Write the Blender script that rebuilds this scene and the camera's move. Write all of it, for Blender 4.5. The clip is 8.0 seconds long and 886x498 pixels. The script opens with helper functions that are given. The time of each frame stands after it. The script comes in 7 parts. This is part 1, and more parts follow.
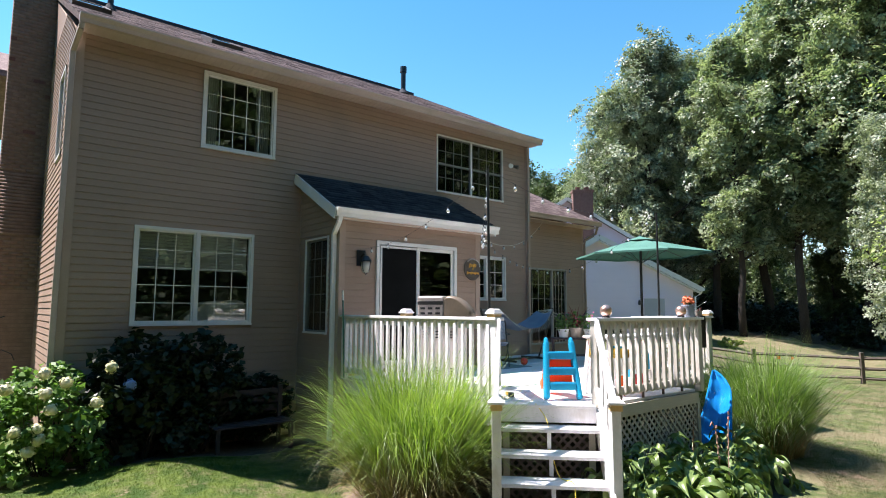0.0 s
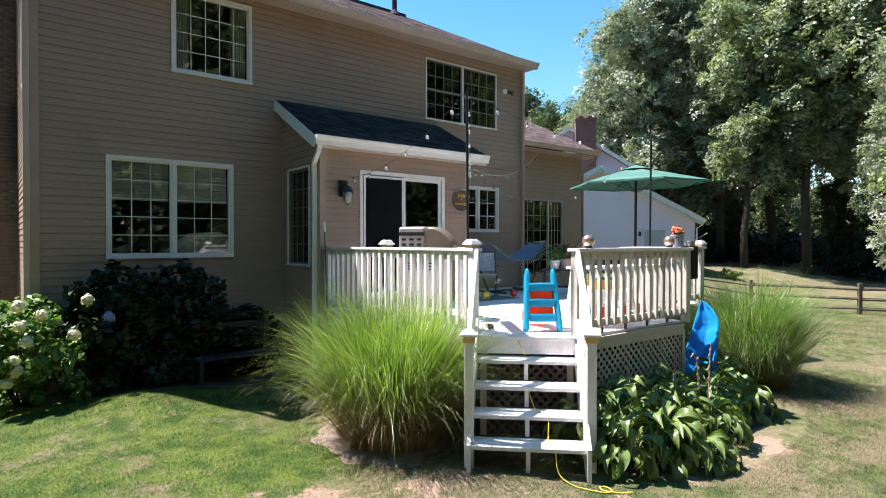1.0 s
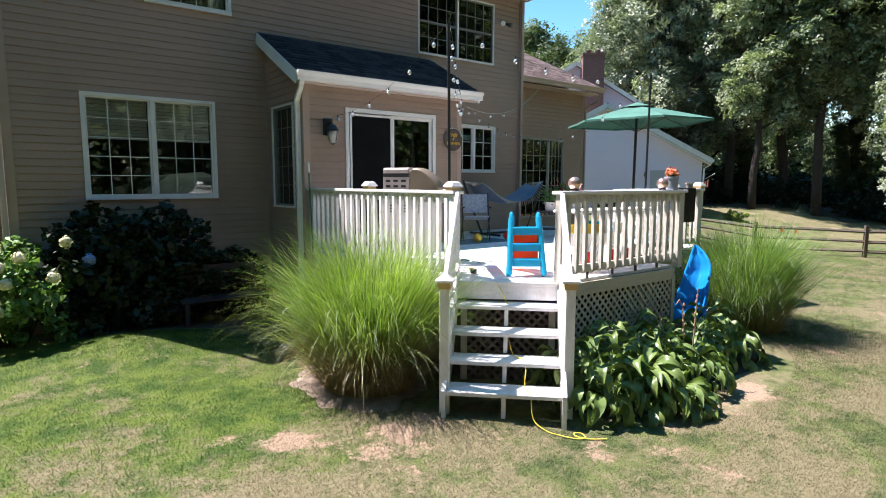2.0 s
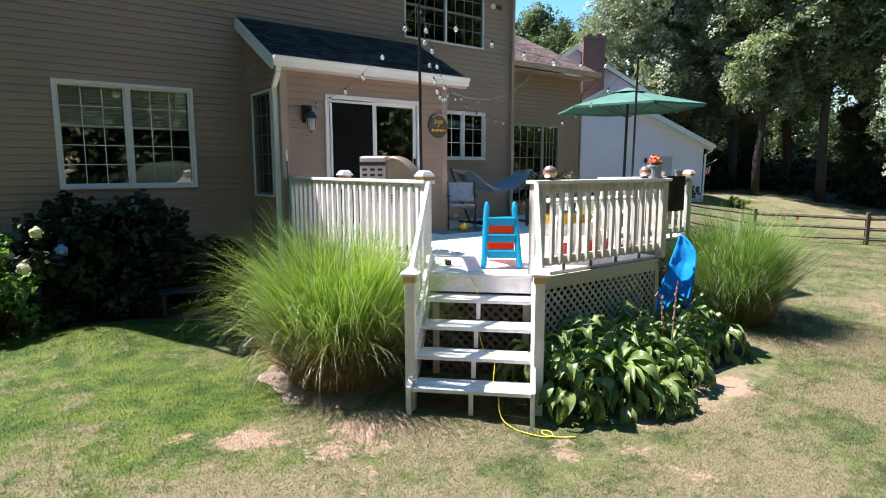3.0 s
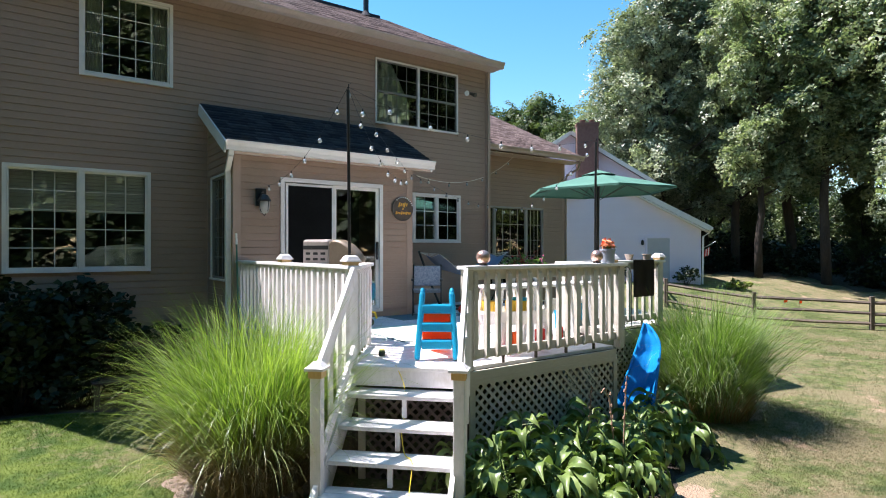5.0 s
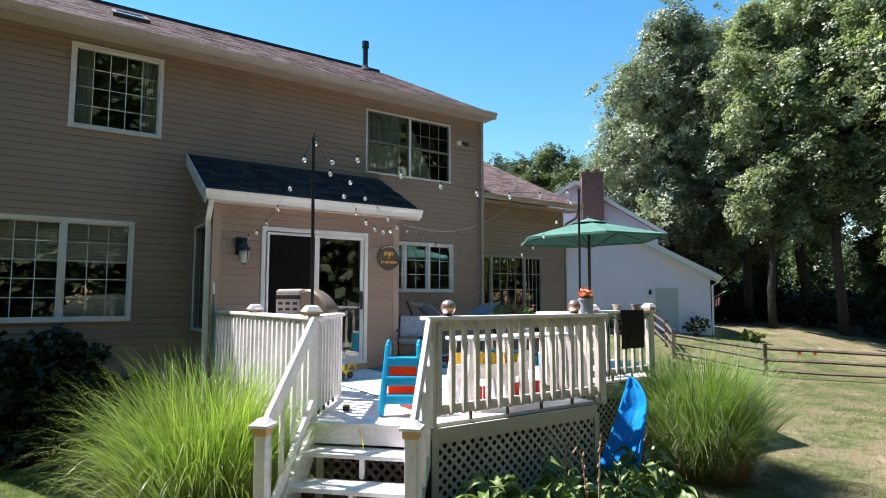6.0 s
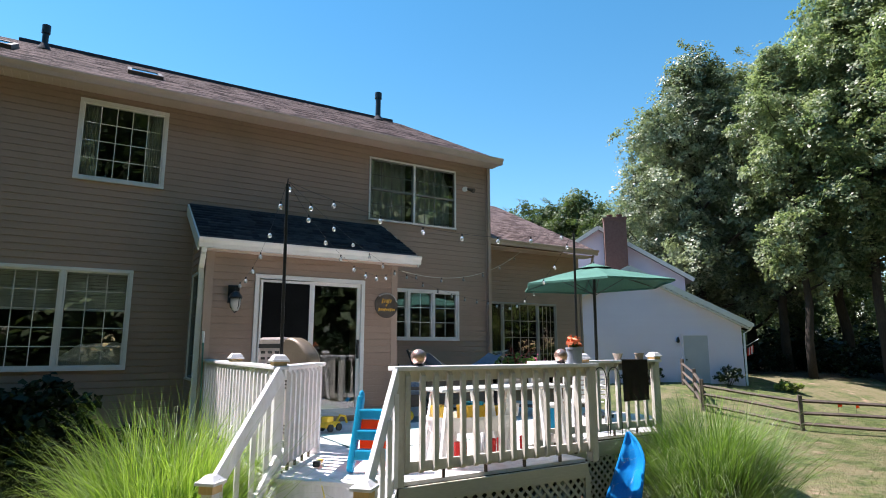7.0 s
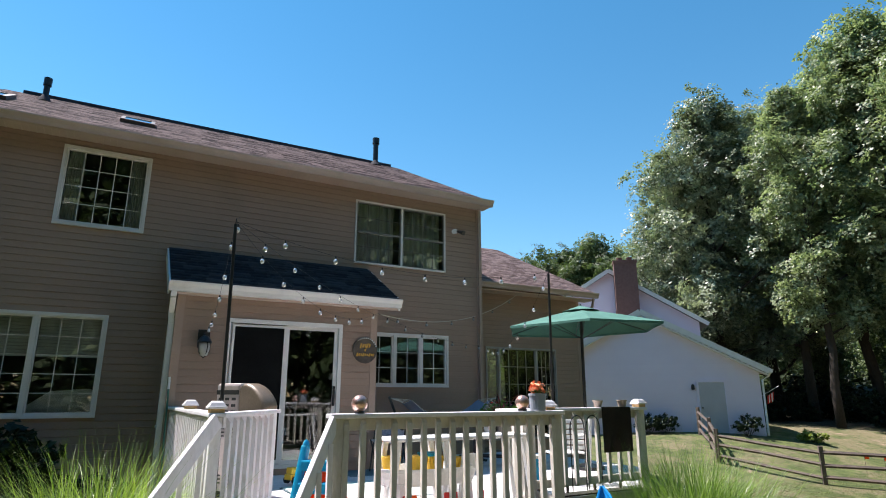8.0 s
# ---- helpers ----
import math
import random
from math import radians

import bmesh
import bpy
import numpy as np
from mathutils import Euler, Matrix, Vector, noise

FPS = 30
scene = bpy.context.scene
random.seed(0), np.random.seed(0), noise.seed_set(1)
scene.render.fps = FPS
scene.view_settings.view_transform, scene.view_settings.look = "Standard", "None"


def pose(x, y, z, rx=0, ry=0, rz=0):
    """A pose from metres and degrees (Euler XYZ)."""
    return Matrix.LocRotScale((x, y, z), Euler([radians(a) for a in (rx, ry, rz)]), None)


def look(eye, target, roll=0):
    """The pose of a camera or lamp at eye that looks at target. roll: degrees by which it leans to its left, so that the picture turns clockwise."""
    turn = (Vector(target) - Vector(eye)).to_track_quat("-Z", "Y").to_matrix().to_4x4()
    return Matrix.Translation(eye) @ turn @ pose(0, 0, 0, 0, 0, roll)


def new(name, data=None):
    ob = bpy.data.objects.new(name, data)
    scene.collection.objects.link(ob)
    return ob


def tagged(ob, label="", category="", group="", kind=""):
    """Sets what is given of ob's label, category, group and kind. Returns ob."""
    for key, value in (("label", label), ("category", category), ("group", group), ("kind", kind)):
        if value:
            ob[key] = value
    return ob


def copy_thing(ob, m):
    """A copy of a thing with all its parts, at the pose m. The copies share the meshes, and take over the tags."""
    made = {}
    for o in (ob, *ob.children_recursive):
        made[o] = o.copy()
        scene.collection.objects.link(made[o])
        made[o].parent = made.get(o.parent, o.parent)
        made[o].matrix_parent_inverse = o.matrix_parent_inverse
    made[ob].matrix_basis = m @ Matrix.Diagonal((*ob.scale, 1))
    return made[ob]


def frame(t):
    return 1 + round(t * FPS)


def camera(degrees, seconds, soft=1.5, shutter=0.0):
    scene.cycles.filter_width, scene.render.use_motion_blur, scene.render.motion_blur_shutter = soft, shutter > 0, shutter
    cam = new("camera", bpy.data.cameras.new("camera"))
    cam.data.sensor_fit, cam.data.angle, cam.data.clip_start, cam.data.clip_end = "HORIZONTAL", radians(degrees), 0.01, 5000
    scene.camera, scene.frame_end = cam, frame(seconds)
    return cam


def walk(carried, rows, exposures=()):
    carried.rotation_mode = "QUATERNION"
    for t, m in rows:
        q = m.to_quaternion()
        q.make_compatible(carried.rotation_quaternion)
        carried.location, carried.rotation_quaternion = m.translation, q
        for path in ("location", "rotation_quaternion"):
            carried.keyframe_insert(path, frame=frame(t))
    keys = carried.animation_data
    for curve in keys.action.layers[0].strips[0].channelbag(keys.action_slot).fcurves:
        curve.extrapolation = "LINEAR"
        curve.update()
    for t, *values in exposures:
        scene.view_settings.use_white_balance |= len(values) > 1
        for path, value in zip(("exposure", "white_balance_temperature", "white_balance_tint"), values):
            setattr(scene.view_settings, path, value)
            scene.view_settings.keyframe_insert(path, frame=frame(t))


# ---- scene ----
EXPOSURE = 1.49
cam = camera(75.0, 8.0, soft=1.0)
PATH = [
    (0, (-10.53, -9.735, 1.94), (-9.283, -8.186, 2.151), 0.2),
    (0.5, (-10.294, -9.725, 1.918), (-9.052, -8.162, 2.033), 0.1),
    (1, (-10.101, -9.726, 1.919), (-8.861, -8.156, 1.898), -0.0),
    (1.5, (-9.918, -9.727, 1.932), (-8.688, -8.158, 1.782), 0.0),
    (3, (-9.334, -9.82, 1.98), (-8.143, -8.237, 1.704), 0.0),
    (3.5, (-9.119, -9.863, 1.999), (-7.929, -8.271, 1.774), 0.0),
    (4, (-8.889, -9.903, 2.006), (-7.704, -8.299, 1.854), 0.0),
    (4.5, (-8.655, -9.949, 2.013), (-7.474, -8.336, 1.936), 0.1),
    (6, (-7.92, -10.136, 2.015), (-6.802, -8.488, 2.189), 0.0),
    (6.5, (-7.643, -10.2, 2.016), (-6.564, -8.536, 2.273), 0.0),
    (7, (-7.344, -10.281, 2.022), (-6.33, -8.59, 2.359), 0.0),
    (7.5, (-7.0, -10.353, 2.013), (-6.03, -8.655, 2.431), 0.0),
    (8, (-6.651, -10.422, 2.006), (-5.716, -8.724, 2.498), 0.0),
]
walk(cam, [(t, look(eye, target, roll)) for t, eye, target, roll in PATH], exposures=[(0.0, EXPOSURE, 6350, 20), (4.5, EXPOSURE, 6350, 20), (6.0, EXPOSURE - 0.11, 6350, 20), (7.0, EXPOSURE - 0.25, 6350, 20), (8.0, EXPOSURE - 0.39, 6350, 20)])

# ---- world and sun ----
SUN = Vector((-0.37, 0.45, 1.0)).normalized()
world = bpy.data.worlds.new("world")
scene.world = world
world.use_nodes = True
wn = world.node_tree.nodes
sky = wn.new("ShaderNodeTexSky")
sky.sky_type = "NISHITA"
sky.sun_disc = False
sky.sun_elevation = math.asin(SUN.z)
sky.sun_rotation = math.atan2(SUN.x, SUN.y)
sky.air_density, sky.dust_density, sky.ozone_density = 1.1, 0.0, 1.0
wn["Background"].inputs["Strength"].default_value = 0.084
deep = wn.new("ShaderNodeHueSaturation")
deep.inputs["Saturation"].default_value = 1.33
deep.inputs["Hue"].default_value = 0.481
world.node_tree.links.new(sky.outputs["Color"], deep.inputs["Color"])
world.node_tree.links.new(deep.outputs["Color"], wn["Background"].inputs["Color"])
sun_data = bpy.data.lights.new("sun", "SUN")
sun_data.energy, sun_data.angle, sun_data.color = 5.0, radians(0.53), (1.0, 0.955, 0.88)
sun = new("sun", sun_data)
sun.matrix_world = look(SUN * 60, (0, 0, 0))


# ---- materials ----
def mat(name, a, b=None, rough=0.6, metal=0.0, scale=3.0, fine=60.0, bump=0.0, bump_scale=None, spec=0.5, stretch=(1, 1, 1), vary=0.0, grime=None, island=0.0):
    """A surface whose colour wanders between a and b at two sizes, with fine relief."""
    b = b or a
    m = bpy.data.materials.new(name)
    m.use_nodes = True
    nt, nd = m.node_tree, m.node_tree.nodes
    link = nt.links.new
    p = nd["Principled BSDF"]
    p.inputs["Roughness"].default_value, p.inputs["Metallic"].default_value = rough, metal
    p.inputs["Specular IOR Level"].default_value = spec
    geo = nd.new("ShaderNodeNewGeometry")
    vec = nd.new("ShaderNodeVectorMath")
    vec.operation = "MULTIPLY"
    vec.inputs[1].default_value = stretch
    link(geo.outputs["Position"], vec.inputs[0])
    big, small = nd.new("ShaderNodeTexNoise"), nd.new("ShaderNodeTexNoise")
    for n, s, d in ((big, scale, 3), (small, fine, 2)):
        n.inputs["Scale"].default_value, n.inputs["Detail"].default_value = s, d
        link(vec.outputs[0], n.inputs["Vector"])
    mixn = nd.new("ShaderNodeMath")
    mixn.operation = "ADD"
    half = nd.new("ShaderNodeMath")
    half.operation = "MULTIPLY_ADD"
    half.inputs[1].default_value, half.inputs[2].default_value = 0.7, -0.35
    link(small.outputs["Fac"], half.inputs[0])
    link(big.outputs["Fac"], mixn.inputs[0])
    link(half.outputs[0], mixn.inputs[1])
    fac = mixn.outputs[0]
    if vary:
        info = nd.new("ShaderNodeObjectInfo")
        va = nd.new("ShaderNodeMath")
        va.operation = "MULTIPLY_ADD"
        va.inputs[1].default_value = vary
        link(info.outputs["Random"], va.inputs[0])
        link(fac, va.inputs[2])
        sb = nd.new("ShaderNodeMath")
        sb.operation = "SUBTRACT"
        sb.inputs[1].default_value = vary / 2
        link(va.outputs[0], sb.inputs[0])
        fac = sb.outputs[0]
    if island:
        ia = nd.new("ShaderNodeMath")
        ia.operation = "MULTIPLY_ADD"
        ia.inputs[1].default_value = island
        link(geo.outputs["Random Per Island"], ia.inputs[0])
        link(fac, ia.inputs[2])
        ib = nd.new("ShaderNodeMath")
        ib.operation = "SUBTRACT"
        ib.inputs[1].default_value = island / 2
        link(ia.outputs[0], ib.inputs[0])
        fac = ib.outputs[0]
    ramp = nd.new("ShaderNodeValToRGB")
    ramp.color_ramp.elements[0].position, ramp.color_ramp.elements[1].position = 0.25, 0.75
    ramp.color_ramp.elements[0].color, ramp.color_ramp.elements[1].color = (*a, 1), (*b, 1)
    link(fac, ramp.inputs[0])
    out = ramp.outputs[0]
    if grime:
        colour, amount, gscale = grime
        gn = nd.new("ShaderNodeTexNoise")
        gn.inputs["Scale"].default_value, gn.inputs["Detail"].default_value = gscale, 6
        link(geo.outputs["Position"], gn.inputs["Vector"])
        gr = nd.new("ShaderNodeMapRange")
        gr.inputs[1].default_value, gr.inputs[2].default_value = 0.55, 0.75
        gr.inputs[3].default_value, gr.inputs[4].default_value = 0.0, amount
        link(gn.outputs["Fac"], gr.inputs[0])
        mx = nd.new("ShaderNodeMix")
        mx.data_type = "RGBA"
        mx.inputs["B"].default_value = (*colour, 1)
        link(gr.outputs[0], mx.inputs["Factor"])
        link(out, mx.inputs["A"])
        out = mx.outputs["Result"]
    link(out, p.inputs["Base Color"])
    if bump:
        bn = nd.new("ShaderNodeTexNoise")
        bn.inputs["Scale"].default_value, bn.inputs["Detail"].default_value = bump_scale or fine, 3
        link(vec.outputs[0], bn.inputs["Vector"])
        bp = nd.new("ShaderNodeBump")
        bp.inputs["Strength"].default_value, bp.inputs["Distance"].default_value = bump, 0.01
        link(bn.outputs["Fac"], bp.inputs["Height"])
        link(bp.outputs[0], p.inputs["Normal"])
    return m


def leaf_mat(name, a, b, back=0.35, rough=0.5, scale=1.2, through_tint=(1.1, 1.3, 0.65), gloss=0.35):
    """Leaves: colour by island and by place, light coming through, a little gloss."""
    m = bpy.data.materials.new(name)
    m.use_nodes = True
    nt, nd = m.node_tree, m.node_tree.nodes
    link = nt.links.new
    p = nd["Principled BSDF"]
    p.inputs["Roughness"].default_value = rough
    p.inputs["Specular IOR Level"].default_value = gloss
    geo = nd.new("ShaderNodeNewGeometry")
    n = nd.new("ShaderNodeTexNoise")
    n.inputs["Scale"].default_value, n.inputs["Detail"].default_value = scale, 2
    link(geo.outputs["Position"], n.inputs["Vector"])
    ad = nd.new("ShaderNodeMath")
    ad.operation = "MULTIPLY_ADD"
    ad.inputs[1].default_value = 0.45
    link(geo.outputs["Random Per Island"], ad.inputs[0])
    sh = nd.new("ShaderNodeMath")
    sh.operation = "SUBTRACT"
    sh.inputs[1].default_value = 0.22
    link(n.outputs["Fac"], sh.inputs[0])
    link(sh.outputs[0], ad.inputs[2])
    ramp = nd.new("ShaderNodeValToRGB")
    ramp.color_ramp.elements[0].position, ramp.color_ramp.elements[1].position = 0.2, 0.8
    ramp.color_ramp.elements[0].color, ramp.color_ramp.elements[1].color = (*a, 1), (*b, 1)
    link(ad.outputs[0], ramp.inputs[0])
    link(ramp.outputs[0], p.inputs["Base Color"])
    tr = nd.new("ShaderNodeBsdfTranslucent")
    warm = nd.new("ShaderNodeMix")
    warm.data_type, warm.blend_type = "RGBA", "MULTIPLY"
    warm.inputs["Factor"].default_value = 1.0
    warm.inputs["B"].default_value = (*through_tint, 1)
    link(ramp.outputs[0], warm.inputs["A"])
    link(warm.outputs["Result"], tr.inputs["Color"])
    mx = nd.new("ShaderNodeMixShader")
    mx.inputs[0].default_value = back
    link(p.outputs[0], mx.inputs[1])
    link(tr.outputs[0], mx.inputs[2])
    link(mx.outputs[0], nd["Material Output"].inputs[0])
    return m


def glass_mat(name, ior=1.75, tint=(0.9, 0.93, 0.92)):
    m = bpy.data.materials.new(name)
    m.use_nodes = True
    nt, nd = m.node_tree, m.node_tree.nodes
    nd.remove(nd["Principled BSDF"])
    clear, gloss, fr, mx = nd.new("ShaderNodeBsdfTransparent"), nd.new("ShaderNodeBsdfGlossy"), nd.new("ShaderNodeFresnel"), nd.new("ShaderNodeMixShader")
    clear.inputs[0].default_value = (*tint, 1)
    gloss.inputs["Roughness"].default_value = 0.0
    gloss.inputs["Color"].default_value = (0.95, 0.97, 0.97, 1)
    fr.inputs[0].default_value = ior
    nt.links.new(fr.outputs[0], mx.inputs[0])
    nt.links.new(clear.outputs[0], mx.inputs[1])
    nt.links.new(gloss.outputs[0], mx.inputs[2])
    nt.links.new(mx.outputs[0], nd["Material Output"].inputs[0])
    return m


M = {}
M["siding"] = mat("tan_vinyl_siding", (0.308, 0.212, 0.160), (0.374, 0.258, 0.196), 0.55, scale=0.9, fine=90, bump=0.12, bump_scale=140, stretch=(0.25, 1, 1), vary=0.12, grime=((0.17, 0.145, 0.105), 0.35, 0.8))
M["trim"] = mat("beige_trim_paint", (0.35, 0.25, 0.194), (0.42, 0.305, 0.24), 0.5, scale=2, bump=0.05)
M["soffit"] = mat("beige_soffit", (0.50, 0.385, 0.33), (0.57, 0.445, 0.385), 0.5, scale=2)
M["gutter"] = mat("beige_gutter", (0.44, 0.335, 0.29), (0.53, 0.41, 0.36), 0.4, scale=1.5, grime=((0.3, 0.27, 0.2), 0.3, 2.5))
M["white_frame"] = mat("white_window_vinyl", (0.68, 0.65, 0.62), (0.78, 0.75, 0.72), 0.4, scale=4)
M["white_gutter"] = mat("white_gutter", (0.76, 0.74, 0.72), (0.84, 0.82, 0.80), 0.4, scale=2, grime=((0.5, 0.46, 0.4), 0.3, 3))
M["paint"] = mat("weathered_white_paint", (0.66, 0.645, 0.655), (0.79, 0.772, 0.785), 0.55, scale=5, fine=45, bump=0.25, bump_scale=70, stretch=(1, 1, 0.35), vary=0.2, grime=((0.44, 0.39, 0.31), 0.4, 6))
# weathered paint again, darker and creamier to hold the shade of outer faces
M["paint_shaded_side"] = mat("worn_shaded_side_white_paint", (0.47, 0.445, 0.395), (0.62, 0.59, 0.535), 0.6, scale=5, fine=45, bump=0.3, bump_scale=70, stretch=(1, 1, 0.35), vary=0.25, grime=((0.36, 0.31, 0.23), 0.5, 6))
M["deck"] = mat("worn_grey_white_deck_paint", (0.66, 0.65, 0.66), (0.82, 0.80, 0.80), 0.6, scale=4, fine=50, bump=0.3, stretch=(0.3, 1, 1), vary=0.25, grime=((0.38, 0.35, 0.31), 0.5, 4))
M["fascia"] = mat("cream_deck_fascia", (0.43, 0.395, 0.32), (0.50, 0.465, 0.385), 0.55, scale=2, stretch=(0.3, 1, 1), bump=0.15)
M["lattice"] = mat("cream_lattice", (0.42, 0.40, 0.345), (0.51, 0.49, 0.43), 0.6, scale=6, vary=0.2)
M["bare_wood"] = mat("peeled_yellow_wood", (0.50, 0.33, 0.14), (0.62, 0.42, 0.20), 0.7, scale=8, stretch=(1, 1, 0.2), bump=0.3)
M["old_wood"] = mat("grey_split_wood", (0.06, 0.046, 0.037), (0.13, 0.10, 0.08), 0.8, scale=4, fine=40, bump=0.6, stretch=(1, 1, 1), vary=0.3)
M["shingle"] = mat("brown_asphalt_shingle", (0.055, 0.037, 0.034), (0.275, 0.195, 0.178), 0.9, scale=9, fine=70, bump=0.6, bump_scale=120, spec=0.2, island=0.75)
M["shingle_wing"] = mat("weathered_mauve_shingle", (0.16, 0.11, 0.10), (0.33, 0.24, 0.22), 0.9, scale=9, fine=60, bump=0.6, bump_scale=120, spec=0.2, island=0.75)
M["shingle_dark"] = mat("charcoal_asphalt_shingle", (0.028, 0.028, 0.034), (0.06, 0.06, 0.068), 0.9, scale=7, fine=70, bump=0.6, bump_scale=130, spec=0.2, island=0.75)
M["brick"] = mat("tan_brick", (0.205, 0.132, 0.097), (0.30, 0.203, 0.15), 0.85, scale=7, fine=60, bump=0.4, vary=0.12)
M["brick_red"] = mat("dark_red_brick", (0.13, 0.065, 0.055), (0.19, 0.10, 0.085), 0.85, scale=9, fine=60, bump=0.4, vary=0.4)
# dark soil, with the shade over the beds put into the colour
M["mulch_shaded"] = mat("shade_darkened_mulch", (0.022, 0.017, 0.012), (0.06, 0.046, 0.034), 0.95, scale=9, fine=80, bump=1.0, bump_scale=60)
M["dim_bars"] = mat("dim_grey_window_bars", (0.15, 0.145, 0.135), (0.20, 0.195, 0.18), 0.5, scale=4)
M["grey_frame"] = mat("grey_beige_window_vinyl", (0.33, 0.31, 0.29), (0.40, 0.38, 0.355), 0.45, scale=4)
M["mortar"] = mat("mortar", (0.18, 0.122, 0.095), (0.235, 0.165, 0.13), 0.95, scale=9, bump=0.4)
M["black_metal"] = mat("black_painted_metal", (0.012, 0.012, 0.013), (0.022, 0.022, 0.024), 0.35, scale=10)
# the unlit look of the rooms is put into this colour
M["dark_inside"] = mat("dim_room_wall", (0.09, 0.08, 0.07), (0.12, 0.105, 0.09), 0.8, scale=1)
M["curtain"] = mat("sheer_curtain", (0.56, 0.55, 0.53), (0.70, 0.69, 0.66), 0.9, scale=12, stretch=(1, 1, 0.1))
M["blind"] = mat("pale_blind", (0.66, 0.66, 0.63), (0.74, 0.74, 0.71), 0.6, scale=6)
M["glass"] = glass_mat("window_glass")
M["screen"] = mat("black_insect_screen", (0.008, 0.008, 0.008), (0.013, 0.013, 0.013), 0.9, spec=0.05)
M["white_siding"] = mat("white_siding", (0.74, 0.65, 0.77), (0.80, 0.71, 0.83), 0.6, scale=0.7, vary=0.1, bump=0.1)
M["grey_roof"] = mat("grey_shingle", (0.19, 0.18, 0.175), (0.28, 0.27, 0.26), 0.9, scale=5, bump=0.5)
M["soil"] = mat("dry_mulch_soil", (0.17, 0.125, 0.095), (0.38, 0.295, 0.235), 0.95, scale=7, fine=80, bump=1.0, bump_scale=60)
M["bark"] = mat("grey_brown_bark", (0.024, 0.019, 0.015), (0.06, 0.047, 0.038), 0.95, scale=3, fine=25, bump=0.9, bump_scale=18, stretch=(1, 1, 0.25))
M["leaf_maple"] = leaf_mat("silvery_maple_leaf", (0.065, 0.095, 0.052), (0.43, 0.47, 0.34), 0.30, rough=0.42, scale=0.5, through_tint=(1.05, 1.2, 0.7), gloss=0.6)
# darker leaf copy: shade and backlight in the wood put into the colour
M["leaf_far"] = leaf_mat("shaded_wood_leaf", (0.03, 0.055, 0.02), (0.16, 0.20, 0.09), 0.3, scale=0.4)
M["leaf_oak"] = leaf_mat("oak_leaf", (0.09, 0.135, 0.064), (0.42, 0.465, 0.285), 0.43, rough=0.42, scale=0.5, through_tint=(1.0, 1.15, 0.68), gloss=0.6)
M["leaf_lime"] = leaf_mat("sunlit_yellow_green_leaf", (0.13, 0.19, 0.05), (0.40, 0.46, 0.18), 0.46, scale=0.6)
M["leaf_shrub"] = leaf_mat("hydrangea_leaf", (0.07, 0.15, 0.035), (0.19, 0.31, 0.085), 0.3, scale=4)
# shade is put into this colour: darker than such leaves are
M["leaf_in_shade"] = leaf_mat("shaded_shrub_leaf", (0.006, 0.015, 0.005), (0.018, 0.034, 0.011), 0.15, scale=3)
M["leaf_hosta"] = leaf_mat("hosta_leaf", (0.045, 0.10, 0.026), (0.22, 0.30, 0.085), 0.22, rough=0.4, scale=5, gloss=0.5)
M["blade"] = leaf_mat("maiden_grass_blade", (0.06, 0.14, 0.014), (0.37, 0.47, 0.10), 0.42, rough=0.42, scale=5)


def dried_foot(m, dry, z0, z1):
    """Turns the blades of a grass dry and brown near their roots, between the heights z0 and z1."""
    nd, link = m.node_tree.nodes, m.node_tree.links.new
    geo, sep, rise = nd.new("ShaderNodeNewGeometry"), nd.new("ShaderNodeSeparateXYZ"), nd.new("ShaderNodeMapRange")
    wave = nd.new("ShaderNodeMath")
    wave.operation, wave.inputs[1].default_value = "MULTIPLY_ADD", 0.35
    link(geo.outputs["Position"], sep.inputs[0])
    link(geo.outputs["Random Per Island"], wave.inputs[0])
    link(sep.outputs["Z"], wave.inputs[2])
    rise.inputs[1].default_value, rise.inputs[2].default_value = z0 + 0.17, z1 + 0.17
    link(wave.outputs[0], rise.inputs[0])
    old = nd["Principled BSDF"].inputs["Base Color"].links[0].from_socket
    mx = nd.new("ShaderNodeMix")
    mx.data_type = "RGBA"
    mx.inputs["A"].default_value = (*dry, 1)
    link(rise.outputs[0], mx.inputs["Factor"])
    targets = [k.to_socket for k in old.links]
    link(old, mx.inputs["B"])
    for k in targets:
        link(mx.outputs["Result"], k)


dried_foot(M["blade"], (0.25, 0.16, 0.08), -0.03, 0.56)
M["blade_pale"] = leaf_mat("silvery_grass_blade", (0.13, 0.21, 0.055), (0.38, 0.46, 0.22), 0.3, rough=0.35, scale=4, gloss=0.6)
dried_foot(M["blade_pale"], (0.27, 0.175, 0.09), -0.03, 0.56)
M["blade_dry"] = leaf_mat("dry_grass_blade", (0.20, 0.135, 0.06), (0.43, 0.32, 0.16), 0.25, scale=3)
# far clump: darker greens than the near clump's blades
M["blade_far"] = leaf_mat("grey_green_grass_blade", (0.045, 0.11, 0.02), (0.26, 0.37, 0.09), 0.36, rough=0.42, scale=5)
M["blade_far_pale"] = leaf_mat("pale_far_grass_blade", (0.11, 0.17, 0.065), (0.38, 0.44, 0.27), 0.3, rough=0.35, scale=4, gloss=0.6)


